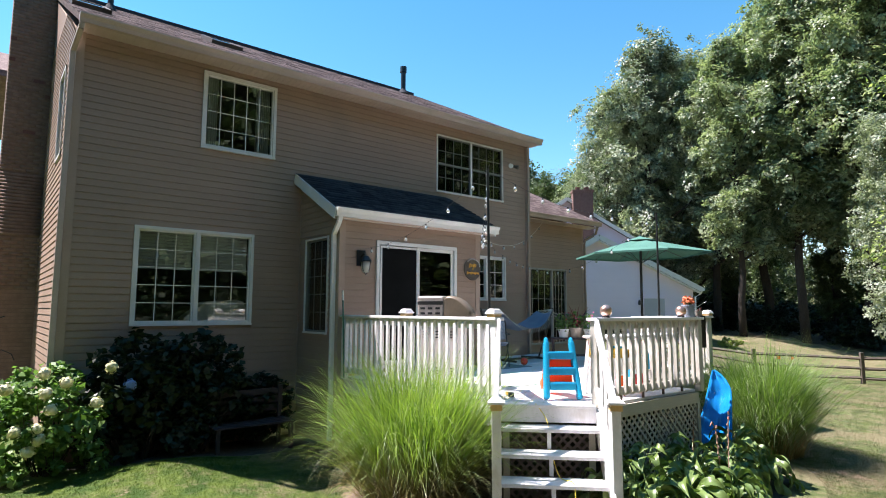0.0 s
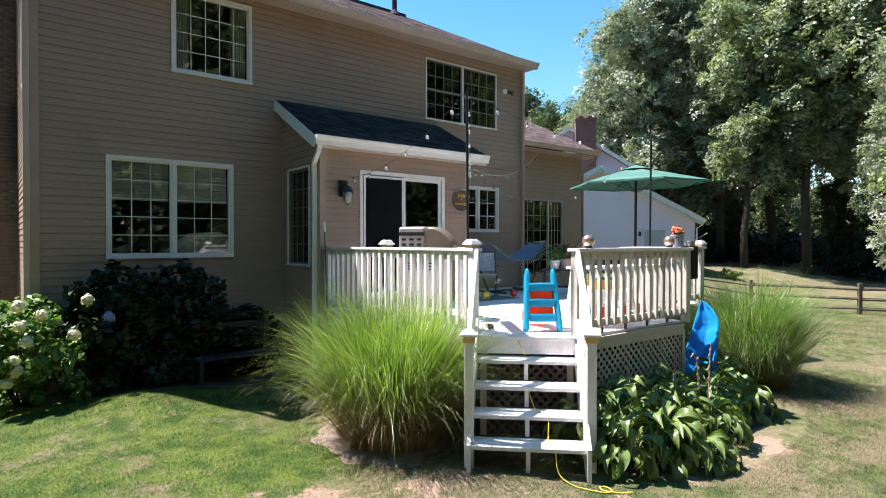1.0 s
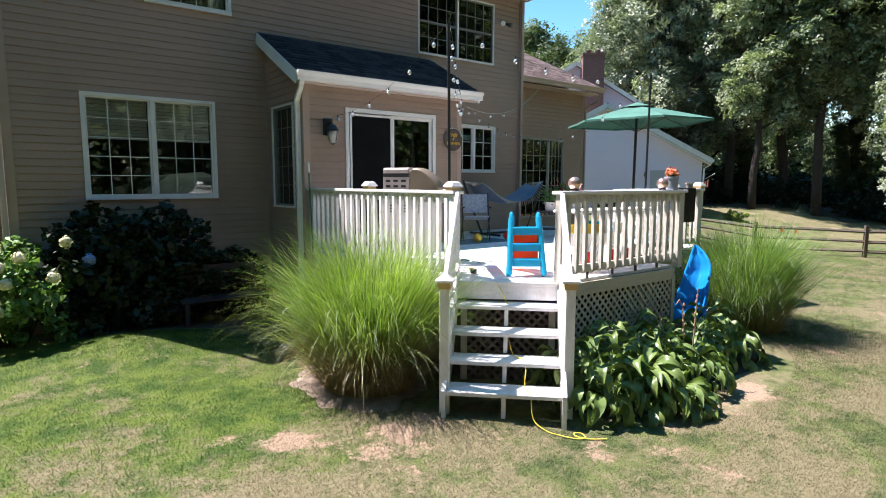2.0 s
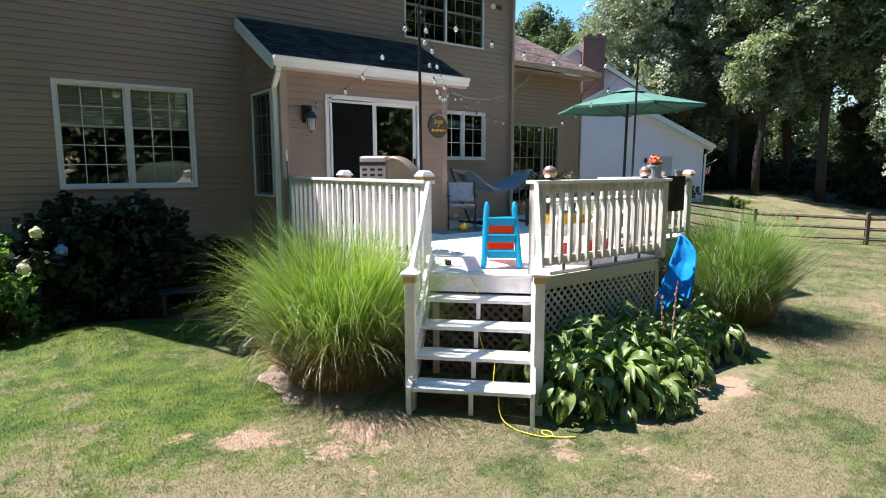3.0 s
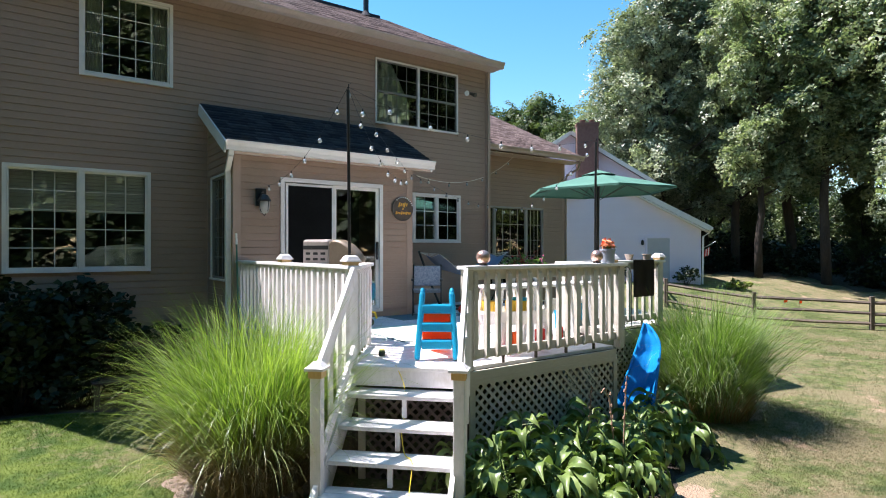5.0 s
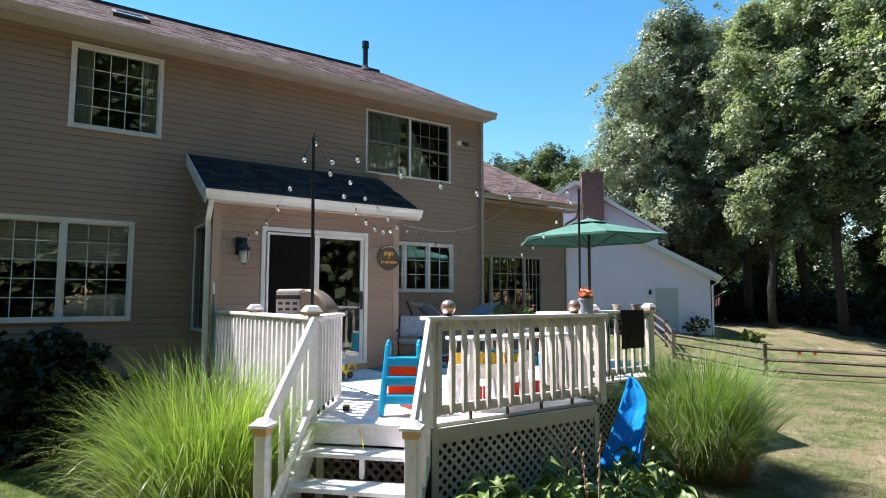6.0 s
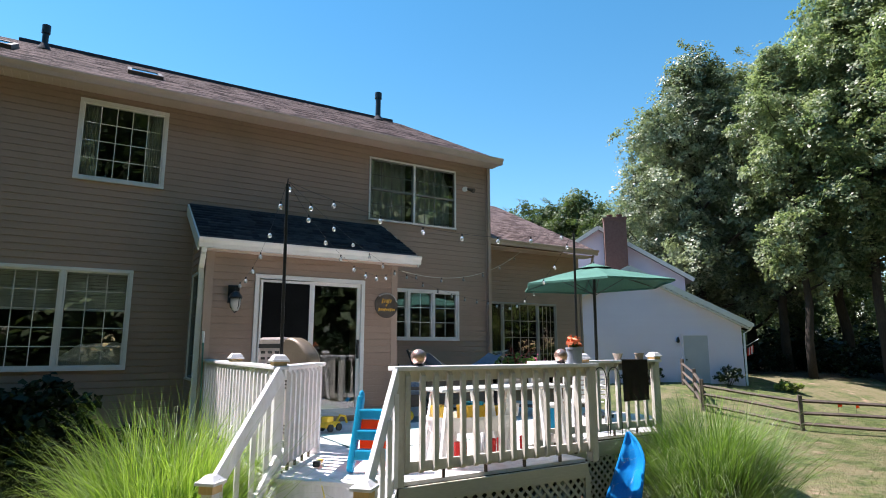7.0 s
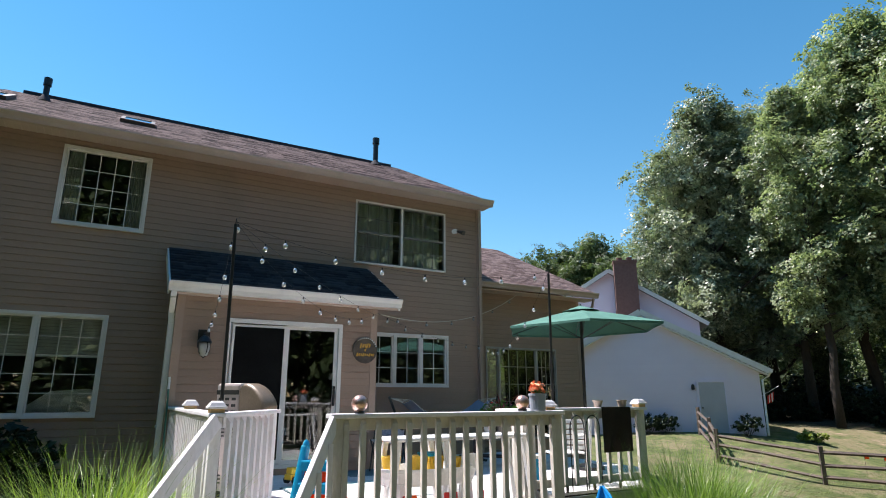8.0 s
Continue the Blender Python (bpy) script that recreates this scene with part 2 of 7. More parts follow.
def lawn_mat(name, soil):
    """Mown grass: lush by the house, straw-coloured in patches, with bare pink earth where soil is 1."""
    m = bpy.data.materials.new(name)
    m.use_nodes = True
    nt, nd = m.node_tree, m.node_tree.nodes
    link = nt.links.new
    p = nd["Principled BSDF"]
    p.inputs["Roughness"].default_value = 0.8
    p.inputs["Specular IOR Level"].default_value = 0.2
    geo, sep = nd.new("ShaderNodeNewGeometry"), nd.new("ShaderNodeSeparateXYZ")
    flat = nd.new("ShaderNodeVectorMath")
    flat.operation = "MULTIPLY"
    flat.inputs[1].default_value = (1, 1, 0)
    link(geo.outputs["Position"], flat.inputs[0])
    link(geo.outputs["Position"], sep.inputs[0])

    def noise_node(s, d, rough=0.5):
        n = nd.new("ShaderNodeTexNoise")
        n.inputs["Scale"].default_value, n.inputs["Detail"].default_value, n.inputs["Roughness"].default_value = s, d, rough
        link(flat.outputs[0], n.inputs["Vector"])
        return n.outputs["Fac"]

    def math_node(op, a, b):
        n = nd.new("ShaderNodeMath")
        n.operation = op
        for i, v in enumerate((a, b)):
            if isinstance(v, (int, float)):
                n.inputs[i].default_value = v
            else:
                link(v, n.inputs[i])
        return n.outputs[0]

    def ramp_node(v, lo, hi):
        n = nd.new("ShaderNodeMapRange")
        n.interpolation_type = "SMOOTHSTEP"
        n.inputs[1].default_value, n.inputs[2].default_value = lo, hi
        link(v, n.inputs[0])
        return n.outputs[0]

    def mix_node(f, a, b):
        n = nd.new("ShaderNodeMix")
        n.data_type = "RGBA"
        link(f, n.inputs["Factor"])
        for key, v in (("A", a), ("B", b)):
            if isinstance(v, tuple):
                n.inputs[key].default_value = (*v, 1)
            else:
                link(v, n.inputs[key])
        return n.outputs["Result"]

    bx = math_node("SUBTRACT", ramp_node(sep.outputs["X"], -8.6, -5.8), math_node("MULTIPLY", ramp_node(sep.outputs["X"], 15.0, 20.0), 3.0))
    by = ramp_node(sep.outputs["Y"], -3.3, -6.0)
    side = math_node("MULTIPLY", ramp_node(sep.outputs["X"], -1.5, 2.5), ramp_node(sep.outputs["X"], 11.5, 9.5))
    by = math_node("MAXIMUM", by, math_node("MULTIPLY", math_node("MULTIPLY", side, 0.55), ramp_node(sep.outputs["Y"], 1.5, -2.5)))
    lush = math_node("MULTIPLY", ramp_node(sep.outputs["X"], -6.6, -7.9), ramp_node(sep.outputs["Y"], -7.0, -4.6))
    bias = math_node("ADD", math_node("ADD", math_node("MULTIPLY", bx, -0.07), math_node("MULTIPLY", by, 0.16)), math_node("MULTIPLY", lush, -0.17))
    patch = math_node("ADD", math_node("ADD", math_node("MULTIPLY", noise_node(0.8, 4, 0.6), 1.5), math_node("MULTIPLY", noise_node(4.5, 6, 0.72), 1.3)), bias)
    patch = math_node("ADD", patch, math_node("MULTIPLY", math_node("SUBTRACT", noise_node(17.0, 4, 0.7), 0.5), 0.7))
    speck = ramp_node(noise_node(2.6, 5, 0.65), 0.36, 0.64)
    green = mix_node(lush, mix_node(speck, (0.058, 0.084, 0.027), (0.132, 0.158, 0.053)), mix_node(speck, (0.046, 0.092, 0.014), (0.118, 0.165, 0.028)))
    straw = mix_node(noise_node(14.0, 2), (0.145, 0.128, 0.070), (0.27, 0.23, 0.135))
    colour = mix_node(ramp_node(patch, 1.22, 1.66), green, straw)
    bare = mix_node(noise_node(20.0, 3), (0.26, 0.185, 0.125), (0.44, 0.325, 0.235))
    bald = math_node("ADD", noise_node(1.25, 5, 0.62), math_node("MULTIPLY", bias, 0.36))
    for cx, cy, reach in ((-7.3, -5.6, 0.75), (-7.9, -5.2, 0.5), (-5.9, -7.0, 0.4), (-3.3, -6.95, 0.6), (-3.9, -7.1, 0.4), (-6.95, -3.5, 0.6)):
        off = nd.new("ShaderNodeVectorMath")
        off.operation = "DISTANCE"
        off.inputs[1].default_value = (cx, cy, 0)
        link(flat.outputs[0], off.inputs[0])
        bald = math_node("ADD", bald, math_node("MULTIPLY", ramp_node(off.outputs["Value"], reach, 0.0), 0.18))
    bald = math_node("ADD", bald, math_node("MULTIPLY", math_node("SUBTRACT", noise_node(28.0, 4, 0.7), 0.5), 0.22))
    colour = mix_node(ramp_node(bald, 0.625, 0.70), colour, bare)
    tone = mix_node(noise_node(70.0, 2) if soil else geo.outputs["Random Per Island"], (0.7, 0.7, 0.7), (1.3, 1.3, 1.3) if not soil else (1.1, 1.1, 1.1))
    mul = nd.new("ShaderNodeMix")
    mul.data_type, mul.blend_type = "RGBA", "MULTIPLY"
    mul.inputs["Factor"].default_value = 1.0
    link(colour, mul.inputs["A"])
    link(tone, mul.inputs["B"])
    link(mul.outputs["Result"], p.inputs["Base Color"])
    if not soil:
        tr, mx = nd.new("ShaderNodeBsdfTranslucent"), nd.new("ShaderNodeMixShader")
        link(mul.outputs["Result"], tr.inputs["Color"])
        mx.inputs[0].default_value = 0.5
        link(p.outputs[0], mx.inputs[1])
        link(tr.outputs[0], mx.inputs[2])
        link(mx.outputs[0], nd["Material Output"].inputs[0])
    if soil:
        bp = nd.new("ShaderNodeBump")
        bp.inputs["Strength"].default_value, bp.inputs["Distance"].default_value = 0.9, 0.03
        link(noise_node(45.0, 4), bp.inputs["Height"])
        link(bp.outputs[0], p.inputs["Normal"])
    return m


M["lawn"] = lawn_mat("patchy_lawn", True)
M["lawn_blade"] = lawn_mat("lawn_blade", False)


# ---- building helpers ----
def to_mesh(name, bm):
    me = bpy.data.meshes.new(name)
    bm.to_mesh(me)
    bm.free()
    return me


def part(name, bm, material, parent, label="", smooth=False):
    """Links a bmesh as one mesh object under a thing or a part."""
    me = to_mesh(name, bm) if isinstance(bm, bmesh.types.BMesh) else bm
    if material and not me.materials:
        me.materials.append(material)
    if smooth:
        for f in me.polygons:
            f.use_smooth = True
    ob = new(name, me)
    ob.parent = parent
    return tagged(ob, label)


def thing(name, where, label, category, group="", kind=""):
    """An Empty at a thing's base; where is a place or a pose."""
    ob = new(name)
    ob.empty_display_size = 0.1
    ob.matrix_world = where if isinstance(where, Matrix) else Matrix.Translation(where)
    return tagged(ob, label, category, group, kind)


def solid(name, bm, material, label, category, kind="", group="", where=None, smooth=False):
    """A thing or a piece of the setting that is one mesh."""
    ob = part(name, bm, material, None, label, smooth)
    if where is not None:
        ob.matrix_world = where if isinstance(where, Matrix) else Matrix.Translation(where)
    return tagged(ob, "", category, group, kind)


def bmnew():
    return bmesh.new()


def box(bm, x0, x1, y0, y1, z0, z1, m=None, bevel=0.0):
    c = Matrix.Translation(((x0 + x1) / 2, (y0 + y1) / 2, (z0 + z1) / 2)) @ Matrix.Diagonal((abs(x1 - x0), abs(y1 - y0), abs(z1 - z0), 1))
    r = bmesh.ops.create_cube(bm, size=1.0, matrix=c if m is None else m @ c)
    if bevel:
        edges = list({e for v in r["verts"] for e in v.link_edges})
        bmesh.ops.bevel(bm, geom=edges, offset=bevel, segments=2, affect="EDGES", profile=0.5)
    return bm


def beam(bm, p0, p1, w, h, up=(0, 0, 1), bevel=0.0):
    """A bar of section w (sideways) by h (along up) from p0 to p1."""
    p0, p1 = Vector(p0), Vector(p1)
    d = p1 - p0
    x = d.normalized()
    y = Vector(up).cross(x).normalized()
    z = x.cross(y)
    m = Matrix.Translation((p0 + p1) / 2) @ Matrix((x, y, z)).transposed().to_4x4()
    return box(bm, -d.length / 2, d.length / 2, -w / 2, w / 2, -h / 2, h / 2, m, bevel)


def tube(bm, pts, r, n=8, r1=None, caps=True):
    """A round rod along points, tapering from r to r1."""
    pts = [Vector(p) for p in pts]
    rings = []
    for i, p in enumerate(pts):
        d = (pts[min(i + 1, len(pts) - 1)] - pts[max(i - 1, 0)]).normalized()
        a = d.cross(Vector((0, 0, 1)) if abs(d.z) < 0.9 else Vector((1, 0, 0))).normalized()
        b = d.cross(a)
        rr = r if r1 is None else r + (r1 - r) * i / (len(pts) - 1)
        rings.append([bm.verts.new(p + (a * math.cos(k * math.tau / n) + b * math.sin(k * math.tau / n)) * rr) for k in range(n)])
    for s, t in zip(rings, rings[1:]):
        for k in range(n):
            bm.faces.new((s[k], s[(k + 1) % n], t[(k + 1) % n], t[k]))
    if caps:
        bm.faces.new(rings[0][::-1])
        bm.faces.new(rings[-1])
    return bm


def lathe(bm, profile, n=20, centre=(0, 0, 0), close=True):
    """Turns a profile of (radius, height) round the z axis."""
    c = Vector(centre)
    rings = []
    for r, z in profile:
        rings.append([bm.verts.new(c + Vector((r * math.cos(k * math.tau / n), r * math.sin(k * math.tau / n), z))) for k in range(n)])
    for s, t in zip(rings, rings[1:]):
        for k in range(n):
            bm.faces.new((s[k], s[(k + 1) % n], t[(k + 1) % n], t[k]))
    if close:
        bm.faces.new(rings[0][::-1])
        bm.faces.new(rings[-1])
    return bm


def prism(bm, outline, y0, y1, m=None):
    """Extrudes an outline of (x, z) from y0 to y1."""
    a = [bm.verts.new((m or Matrix()) @ Vector((x, y0, z))) for x, z in outline]
    b = [bm.verts.new((m or Matrix()) @ Vector((x, y1, z))) for x, z in outline]
    bm.faces.new(a)
    bm.faces.new(b[::-1])
    for i in range(len(a)):
        j = (i + 1) % len(a)
        bm.faces.new((a[j], a[i], b[i], b[j]))
    bmesh.ops.recalc_face_normals(bm, faces=bm.faces)
    return bm


def quads_mesh(name, verts, quads, sides=4):
    """A mesh from arrays of corners and four-sided faces."""
    me = bpy.data.meshes.new(name)
    v, q = np.asarray(verts, np.float32).reshape(-1, 3), np.asarray(quads, np.int32).reshape(-1, sides)
    me.vertices.add(len(v))
    me.vertices.foreach_set("co", v.ravel())
    me.loops.add(q.size)
    me.loops.foreach_set("vertex_index", q.ravel())
    me.polygons.add(len(q))
    me.polygons.foreach_set("loop_start", np.arange(0, q.size, sides, dtype=np.int32))
    me.update(calc_edges=True)
    return me


def panel_with_holes(bm, u0, u1, z0, z1, holes, t, put):
    """A wall panel in (u, z) of thickness t, cut by oblong holes (u0, u1, z0, z1); put turns (u, depth, z) into a place."""
    us = sorted({u0, u1, *(h[0] for h in holes), *(h[1] for h in holes)})
    zs = sorted({z0, z1, *(h[2] for h in holes), *(h[3] for h in holes)})
    for a, b in zip(us, us[1:]):
        for c, d in zip(zs, zs[1:]):
            inside = any(h[0] < (a + b) / 2 < h[1] and h[2] < (c + d) / 2 < h[3] for h in holes)
            if not inside:
                box(bm, a, b, 0, t, c, d, put)
    return bm


# one lap of siding: a metre long, facing -y
COURSE = 0.105
LAP = bpy.data.meshes.new("siding_board")
PROFILE = ((0, 0), (-0.018, 0), (-0.018, 0.008), (-0.009, COURSE - 0.013), (-0.002, COURSE - 0.011), (-0.002, COURSE))
LAP.from_pydata([(x, y, z) for x in (0, 1) for y, z in PROFILE], [],
                [(k, k + 1, k + 7, k + 6) for k in range(5)] + [(5, 4, 3, 2, 1, 0), (6, 7, 8, 9, 10, 11)])
LAP.materials.append(M["siding"])
LAP_WHITE = LAP.copy()
for v in LAP_WHITE.vertices:
    v.co.y *= 0.35
LAP_WHITE.materials.clear()
LAP_WHITE.materials.append(M["white_siding"])


def siding(parent, u0, u1, z0, z1, holes, put, top=None, mesh=LAP):
    """Courses of lap siding on a wall; put turns (u, depth, z) into a place, top(z) narrows the course at height z."""
    n = int(math.ceil((z1 - z0) / COURSE))
    for i in range(n):
        z = z0 + i * COURSE
        a0, b0 = (u0, u1) if top is None else top(z + COURSE / 2)
        cuts = sorted((h[0], h[1]) for h in holes if h[2] < z + COURSE * 0.5 < h[3])
        spans, a = [], a0
        for c, d in cuts:
            if c - a > 0.03:
                spans.append((a, c))
            a = max(a, d)
        if b0 - a > 0.03:
            spans.append((a, b0))
        for c, d in spans:
            ob = new("siding_board", mesh)
            ob.parent = parent
            ob.matrix_local = put @ Matrix.Translation((c, 0, z)) @ Matrix.Diagonal((d - c, 1, 1, 1))


FACE_BACK = Matrix()                      # u runs along x, outside is -y


def face_left(x):                         # outside is -x, u runs towards -y
    return Matrix.Translation((x, 0, 0)) @ Matrix.Rotation(-math.pi / 2, 4, "Z")


# ---- ground ----
def smooth(a, b, v):
    k = np.clip((v - a) / (b - a), 0, 1)
    return k * k * (3 - 2 * k)


def ground_z(x, y):
    """The lie of the land: flat by the house, rising towards the neighbour."""
    x, y = np.asarray(x, float), np.asarray(y, float)
    rise = 0.82 * smooth(3, 14, x) * smooth(-1.5, 6.0, y) - 0.22 * smooth(4, 10, x) * (1 - smooth(-1.0, 4.0, y)) + 0.35 * smooth(14, 32, x) * (1 - smooth(-4.0, 5.0, y))
    hump = 0.2 * np.exp(-((x + 8.5) / 1.0) ** 2 - ((y + 1.7) / 0.85) ** 2)
    return -0.2 + hump + rise + 0.015 * np.sin(x * 1.3 + 1.0) * np.cos(y * 1.1) - 0.12 * smooth(-5.6, -7.2, y) * smooth(-10, -5, x) * (1 - smooth(-3, 4, x))


gx = np.concatenate([np.linspace(-600, -40, 12), np.linspace(-34, -14, 11), np.linspace(-13, 14, 109), np.linspace(15, 45, 31), np.linspace(55, 600, 14)])
gy = np.concatenate([np.linspace(-600, -40, 12), np.linspace(-34, -12, 12), np.linspace(-11.5, 1.5, 53), np.linspace(2.5, 40, 39), np.linspace(50, 600, 14)])
GX, GY = np.meshgrid(gx, gy)
idx = np.arange(GX.size).reshape(GX.shape)
ground_mesh = quads_mesh("ground", np.stack([GX, GY, ground_z(GX, GY)], -1), np.stack([idx[:-1, :-1], idx[:-1, 1:], idx[1:, 1:], idx[1:, :-1]], -1))
for f in ground_mesh.polygons:
    f.use_smooth = True
solid("ground", ground_mesh, M["lawn"], "patchy green and straw-coloured lawn with bare earth spots", "lawn", "structure")

# ---- the house ----
HX0, HX1, HZ1 = -9.62, 0.0, 6.045
RIDGE_Y, RIDGE_Z = 4.8, 8.78
BX0, BX1, BY = -6.02, -3.0, -1.48
WX1, WY, WZ1 = 4.05, 1.45, 4.5
HOLES_MAIN = [(-7.83, -6.56, 4.59, 5.91), (-8.73, -6.88, 1.685, 3.22), (-2.9, -0.87, 4.51, 5.80), (-2.62, -0.80, 2.163, 3.19)]
HOLE_SLIDER = (-5.34, -3.58, 0.98, 3.11)
HOLE_WING = (1.05, 3.2, 0.98, 3.16)
HOLE_SIDE = (0.28, 1.14, 1.54, 3.17)      # in u of the side wall of the bump-out

bm = bmnew()
panel_with_holes(bm, HX0, HX1, -0.5, HZ1, HOLES_MAIN + [(BX0 + 0.15, BX1 - 0.15, 0.9, 3.4)], 0.18, FACE_BACK)
wall_rear = solid("wall_rear", bm, M["siding"], "tan lap-sided rear wall of a two-storey house", "wall", "structure")
siding(wall_rear, HX0 + 0.09, HX1 - 0.09, -0.25, HZ1, HOLES_MAIN + [(BX0, BX1, -1, 3.9)], FACE_BACK)
# gable walls of the main block
for name, x, out in (("wall_left", HX0, -1), ("wall_right", HX1, 1)):
    bm = bmnew()
    prism(bm, [(0.18, -0.5), (9.6, -0.5), (9.6, HZ1), (RIDGE_Y, RIDGE_Z - 0.15), (0.18, HZ1)], 0, 0.18, Matrix.Translation((x - (0 if out < 0 else 0.18), 0, 0)) @ Matrix(((0, 1, 0, 0), (1, 0, 0, 0), (0, 0, 1, 0), (0, 0, 0, 1))))
    w = solid(name, bm, M["siding"], "tan lap-sided gable wall of the house", "wall", "structure")
    if out < 0:
        def gable(z):
            k = max(0.0, (z - HZ1) / (RIDGE_Z - HZ1))
            return (-4.2 + 0.0 if z < 9 else -4.2, -RIDGE_Y * k - 0.09)
        siding(w, -4.2, -0.09, -0.25, HZ1 + 1.0, [(-1.95, -1.15, 4.4, 5.9)], face_left(HX0), gable)
bm = bmnew()
box(bm, HX0, HX1, 9.6, 9.78, -0.5, HZ1)
solid("wall_front", bm, M["siding"], "tan front wall of the house", "wall", "structure")
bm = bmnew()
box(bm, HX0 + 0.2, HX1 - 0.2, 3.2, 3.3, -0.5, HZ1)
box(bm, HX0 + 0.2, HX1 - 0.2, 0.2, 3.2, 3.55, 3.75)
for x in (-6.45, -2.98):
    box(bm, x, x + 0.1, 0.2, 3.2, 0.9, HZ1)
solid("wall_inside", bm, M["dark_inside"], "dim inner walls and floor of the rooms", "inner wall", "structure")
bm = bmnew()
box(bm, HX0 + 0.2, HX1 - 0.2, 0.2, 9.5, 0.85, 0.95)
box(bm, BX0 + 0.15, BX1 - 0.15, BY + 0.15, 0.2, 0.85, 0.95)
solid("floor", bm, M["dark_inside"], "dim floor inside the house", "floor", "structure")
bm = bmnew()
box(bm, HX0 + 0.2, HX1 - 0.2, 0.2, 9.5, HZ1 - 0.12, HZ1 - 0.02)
solid("ceiling", bm, M["dark_inside"], "ceiling inside the house, coloured dim like the walls", "ceiling", "structure")

# roof of the main block: two slopes with a thickness, over the eaves and the rakes
EAVE_Y, EAVE_Z = -0.33, 6.155
ROOF_X0, ROOF_X1 = HX0 - 0.04, 0.12
slope = (RIDGE_Z - EAVE_Z) / (RIDGE_Y - EAVE_Y)
bm = bmnew()
prof = [(EAVE_Y, EAVE_Z), (RIDGE_Y, RIDGE_Z), (10.03, EAVE_Z), (10.03, EAVE_Z - 0.1), (RIDGE_Y, RIDGE_Z - 0.12), (EAVE_Y, EAVE_Z - 0.1)]
SWAP = Matrix(((0, 1, 0, 0), (1, 0, 0, 0), (0, 0, 1, 0), (0, 0, 0, 1)))
prism(bm, prof, ROOF_X0, ROOF_X1, SWAP)
roof = solid("roof_main", bm, M["shingle"], "brown asphalt shingle gable roof", "roof", "structure")


def shingle_courses(parent, x0, x1, ya, za, yb, zb, material, step=0.14, thick=0.012, tab=0.3, inset=0.0):
    """Overlapping rows of shingle tabs on a slope from (ya, za) up to (yb, zb)."""
    run = Vector((0, yb - ya, zb - za))
    n = int(run.length / step)
    d = run.normalized()
    up = Vector((0, -d.z, d.y))
    vs, qs = [], []
    rnd = random.Random(5)
    for i in range(n):
        x = x0 - (i % 2) * tab / 2
        while x < x1:
            w = tab * rnd.uniform(0.75, 1.25)
            a, b = max(x, x0), min(x + w - 0.006, x1)
            if b - a > 0.02:
                h = thick * rnd.uniform(0.7, 1.6)
                lo = Vector((0, ya, za)) + d * (i * step - rnd.uniform(0, 0.01))
                hi = Vector((0, ya, za)) + d * ((i + 1) * step)
                k = len(vs)
                for xx in (a, b):
                    vs += [lo + Vector((xx, 0, 0)), lo + up * h + Vector((xx, 0, 0)), hi + up * 0.003 + Vector((xx, 0, 0))]
                qs += [(k, k + 3, k + 4, k + 1), (k + 1, k + 4, k + 5, k + 2)]
            x += w
    ob = part("shingle_courses", quads_mesh("shingle_courses", [tuple(v) for v in vs], qs), material, parent)
    tagged(ob, kind="stuff")


shingle_courses(roof, ROOF_X0, ROOF_X1, EAVE_Y - 0.02, EAVE_Z - 0.008, RIDGE_Y, RIDGE_Z + 0.003, M["shingle"], thick=0.0035)
# charcoal on the ridge vent stands in for the shade it lies in
bm = bmnew()
box(bm, HX0 + 0.3, -0.14, RIDGE_Y - 0.12, RIDGE_Y + 0.12, RIDGE_Z - 0.05, RIDGE_Z + 0.03)
part("ridge_vent", bm, M["shingle_dark"], roof)
bm = bmnew()
box(bm, ROOF_X0 + 0.01, ROOF_X1 - 0.02, EAVE_Y + 0.003, -0.02, 6.02, 6.045)
solid("soffit", bm, M["soffit"], "beige vented soffit under the eave", "soffit", "structure")
bm = bmnew()
for i in range(int((HX1 - HX0) / 0.1)):
    box(bm, HX0 + i * 0.1, HX0 + i * 0.1 + 0.014, EAVE_Y + 0.02, -0.02, 6.012, 6.019)
solid("soffit_ribs", bm, M["soffit"], "ribs of the beige soffit panels", "trim", "structure")


def gutter(name, x0, x1, y, z, h, material, label):
    """A K-style gutter along x, its back at y, its top at z."""
    bm = bmnew()
    prism(bm, [(0, 0), (-0.12, 0), (-0.12, -0.025), (-0.085, -h * 0.55), (-0.075, -h), (0, -h)], x0, x1, Matrix.Translation((0, y, z)) @ SWAP)
    return solid(name, bm, material, label, "gutter", "structure")


gutter("gutter_main", ROOF_X0, ROOF_X1, EAVE_Y - 0.002, 6.145, 0.13, M["gutter"], "long beige gutter along the upper eave")
# corner boards and base trim
bm = bmnew()
for x0, x1 in ((HX0 - 0.02, HX0 + 0.09), (HX1 - 0.09, HX1 + 0.02)):
    box(bm, x0, x1, -0.03, 0.1, -0.3, HZ1)
solid("corner_trim", bm, M["trim"], "tan vinyl corner posts", "trim", "structure")

# bump-out with the sliding door
PUT_B = Matrix.Translation((0, BY, 0))
bm = bmnew()
panel_with_holes(bm, BX0, BX1, -0.5, 3.42, [HOLE_SLIDER], 0.15, PUT_B)
wall_b = solid("wall_bump_front", bm, M["siding"], "tan lap-sided wall round the patio door", "wall", "structure")
siding(wall_b, BX0 + 0.09, BX1 - 0.09, -0.25, 3.42, [HOLE_SLIDER], PUT_B)


def bump_top(z):
    return (0.0, 1.39) if z < 3.42 else (0.0, max(0.0, 1.39 * (1 - (z - 3.42) / 0.85)))


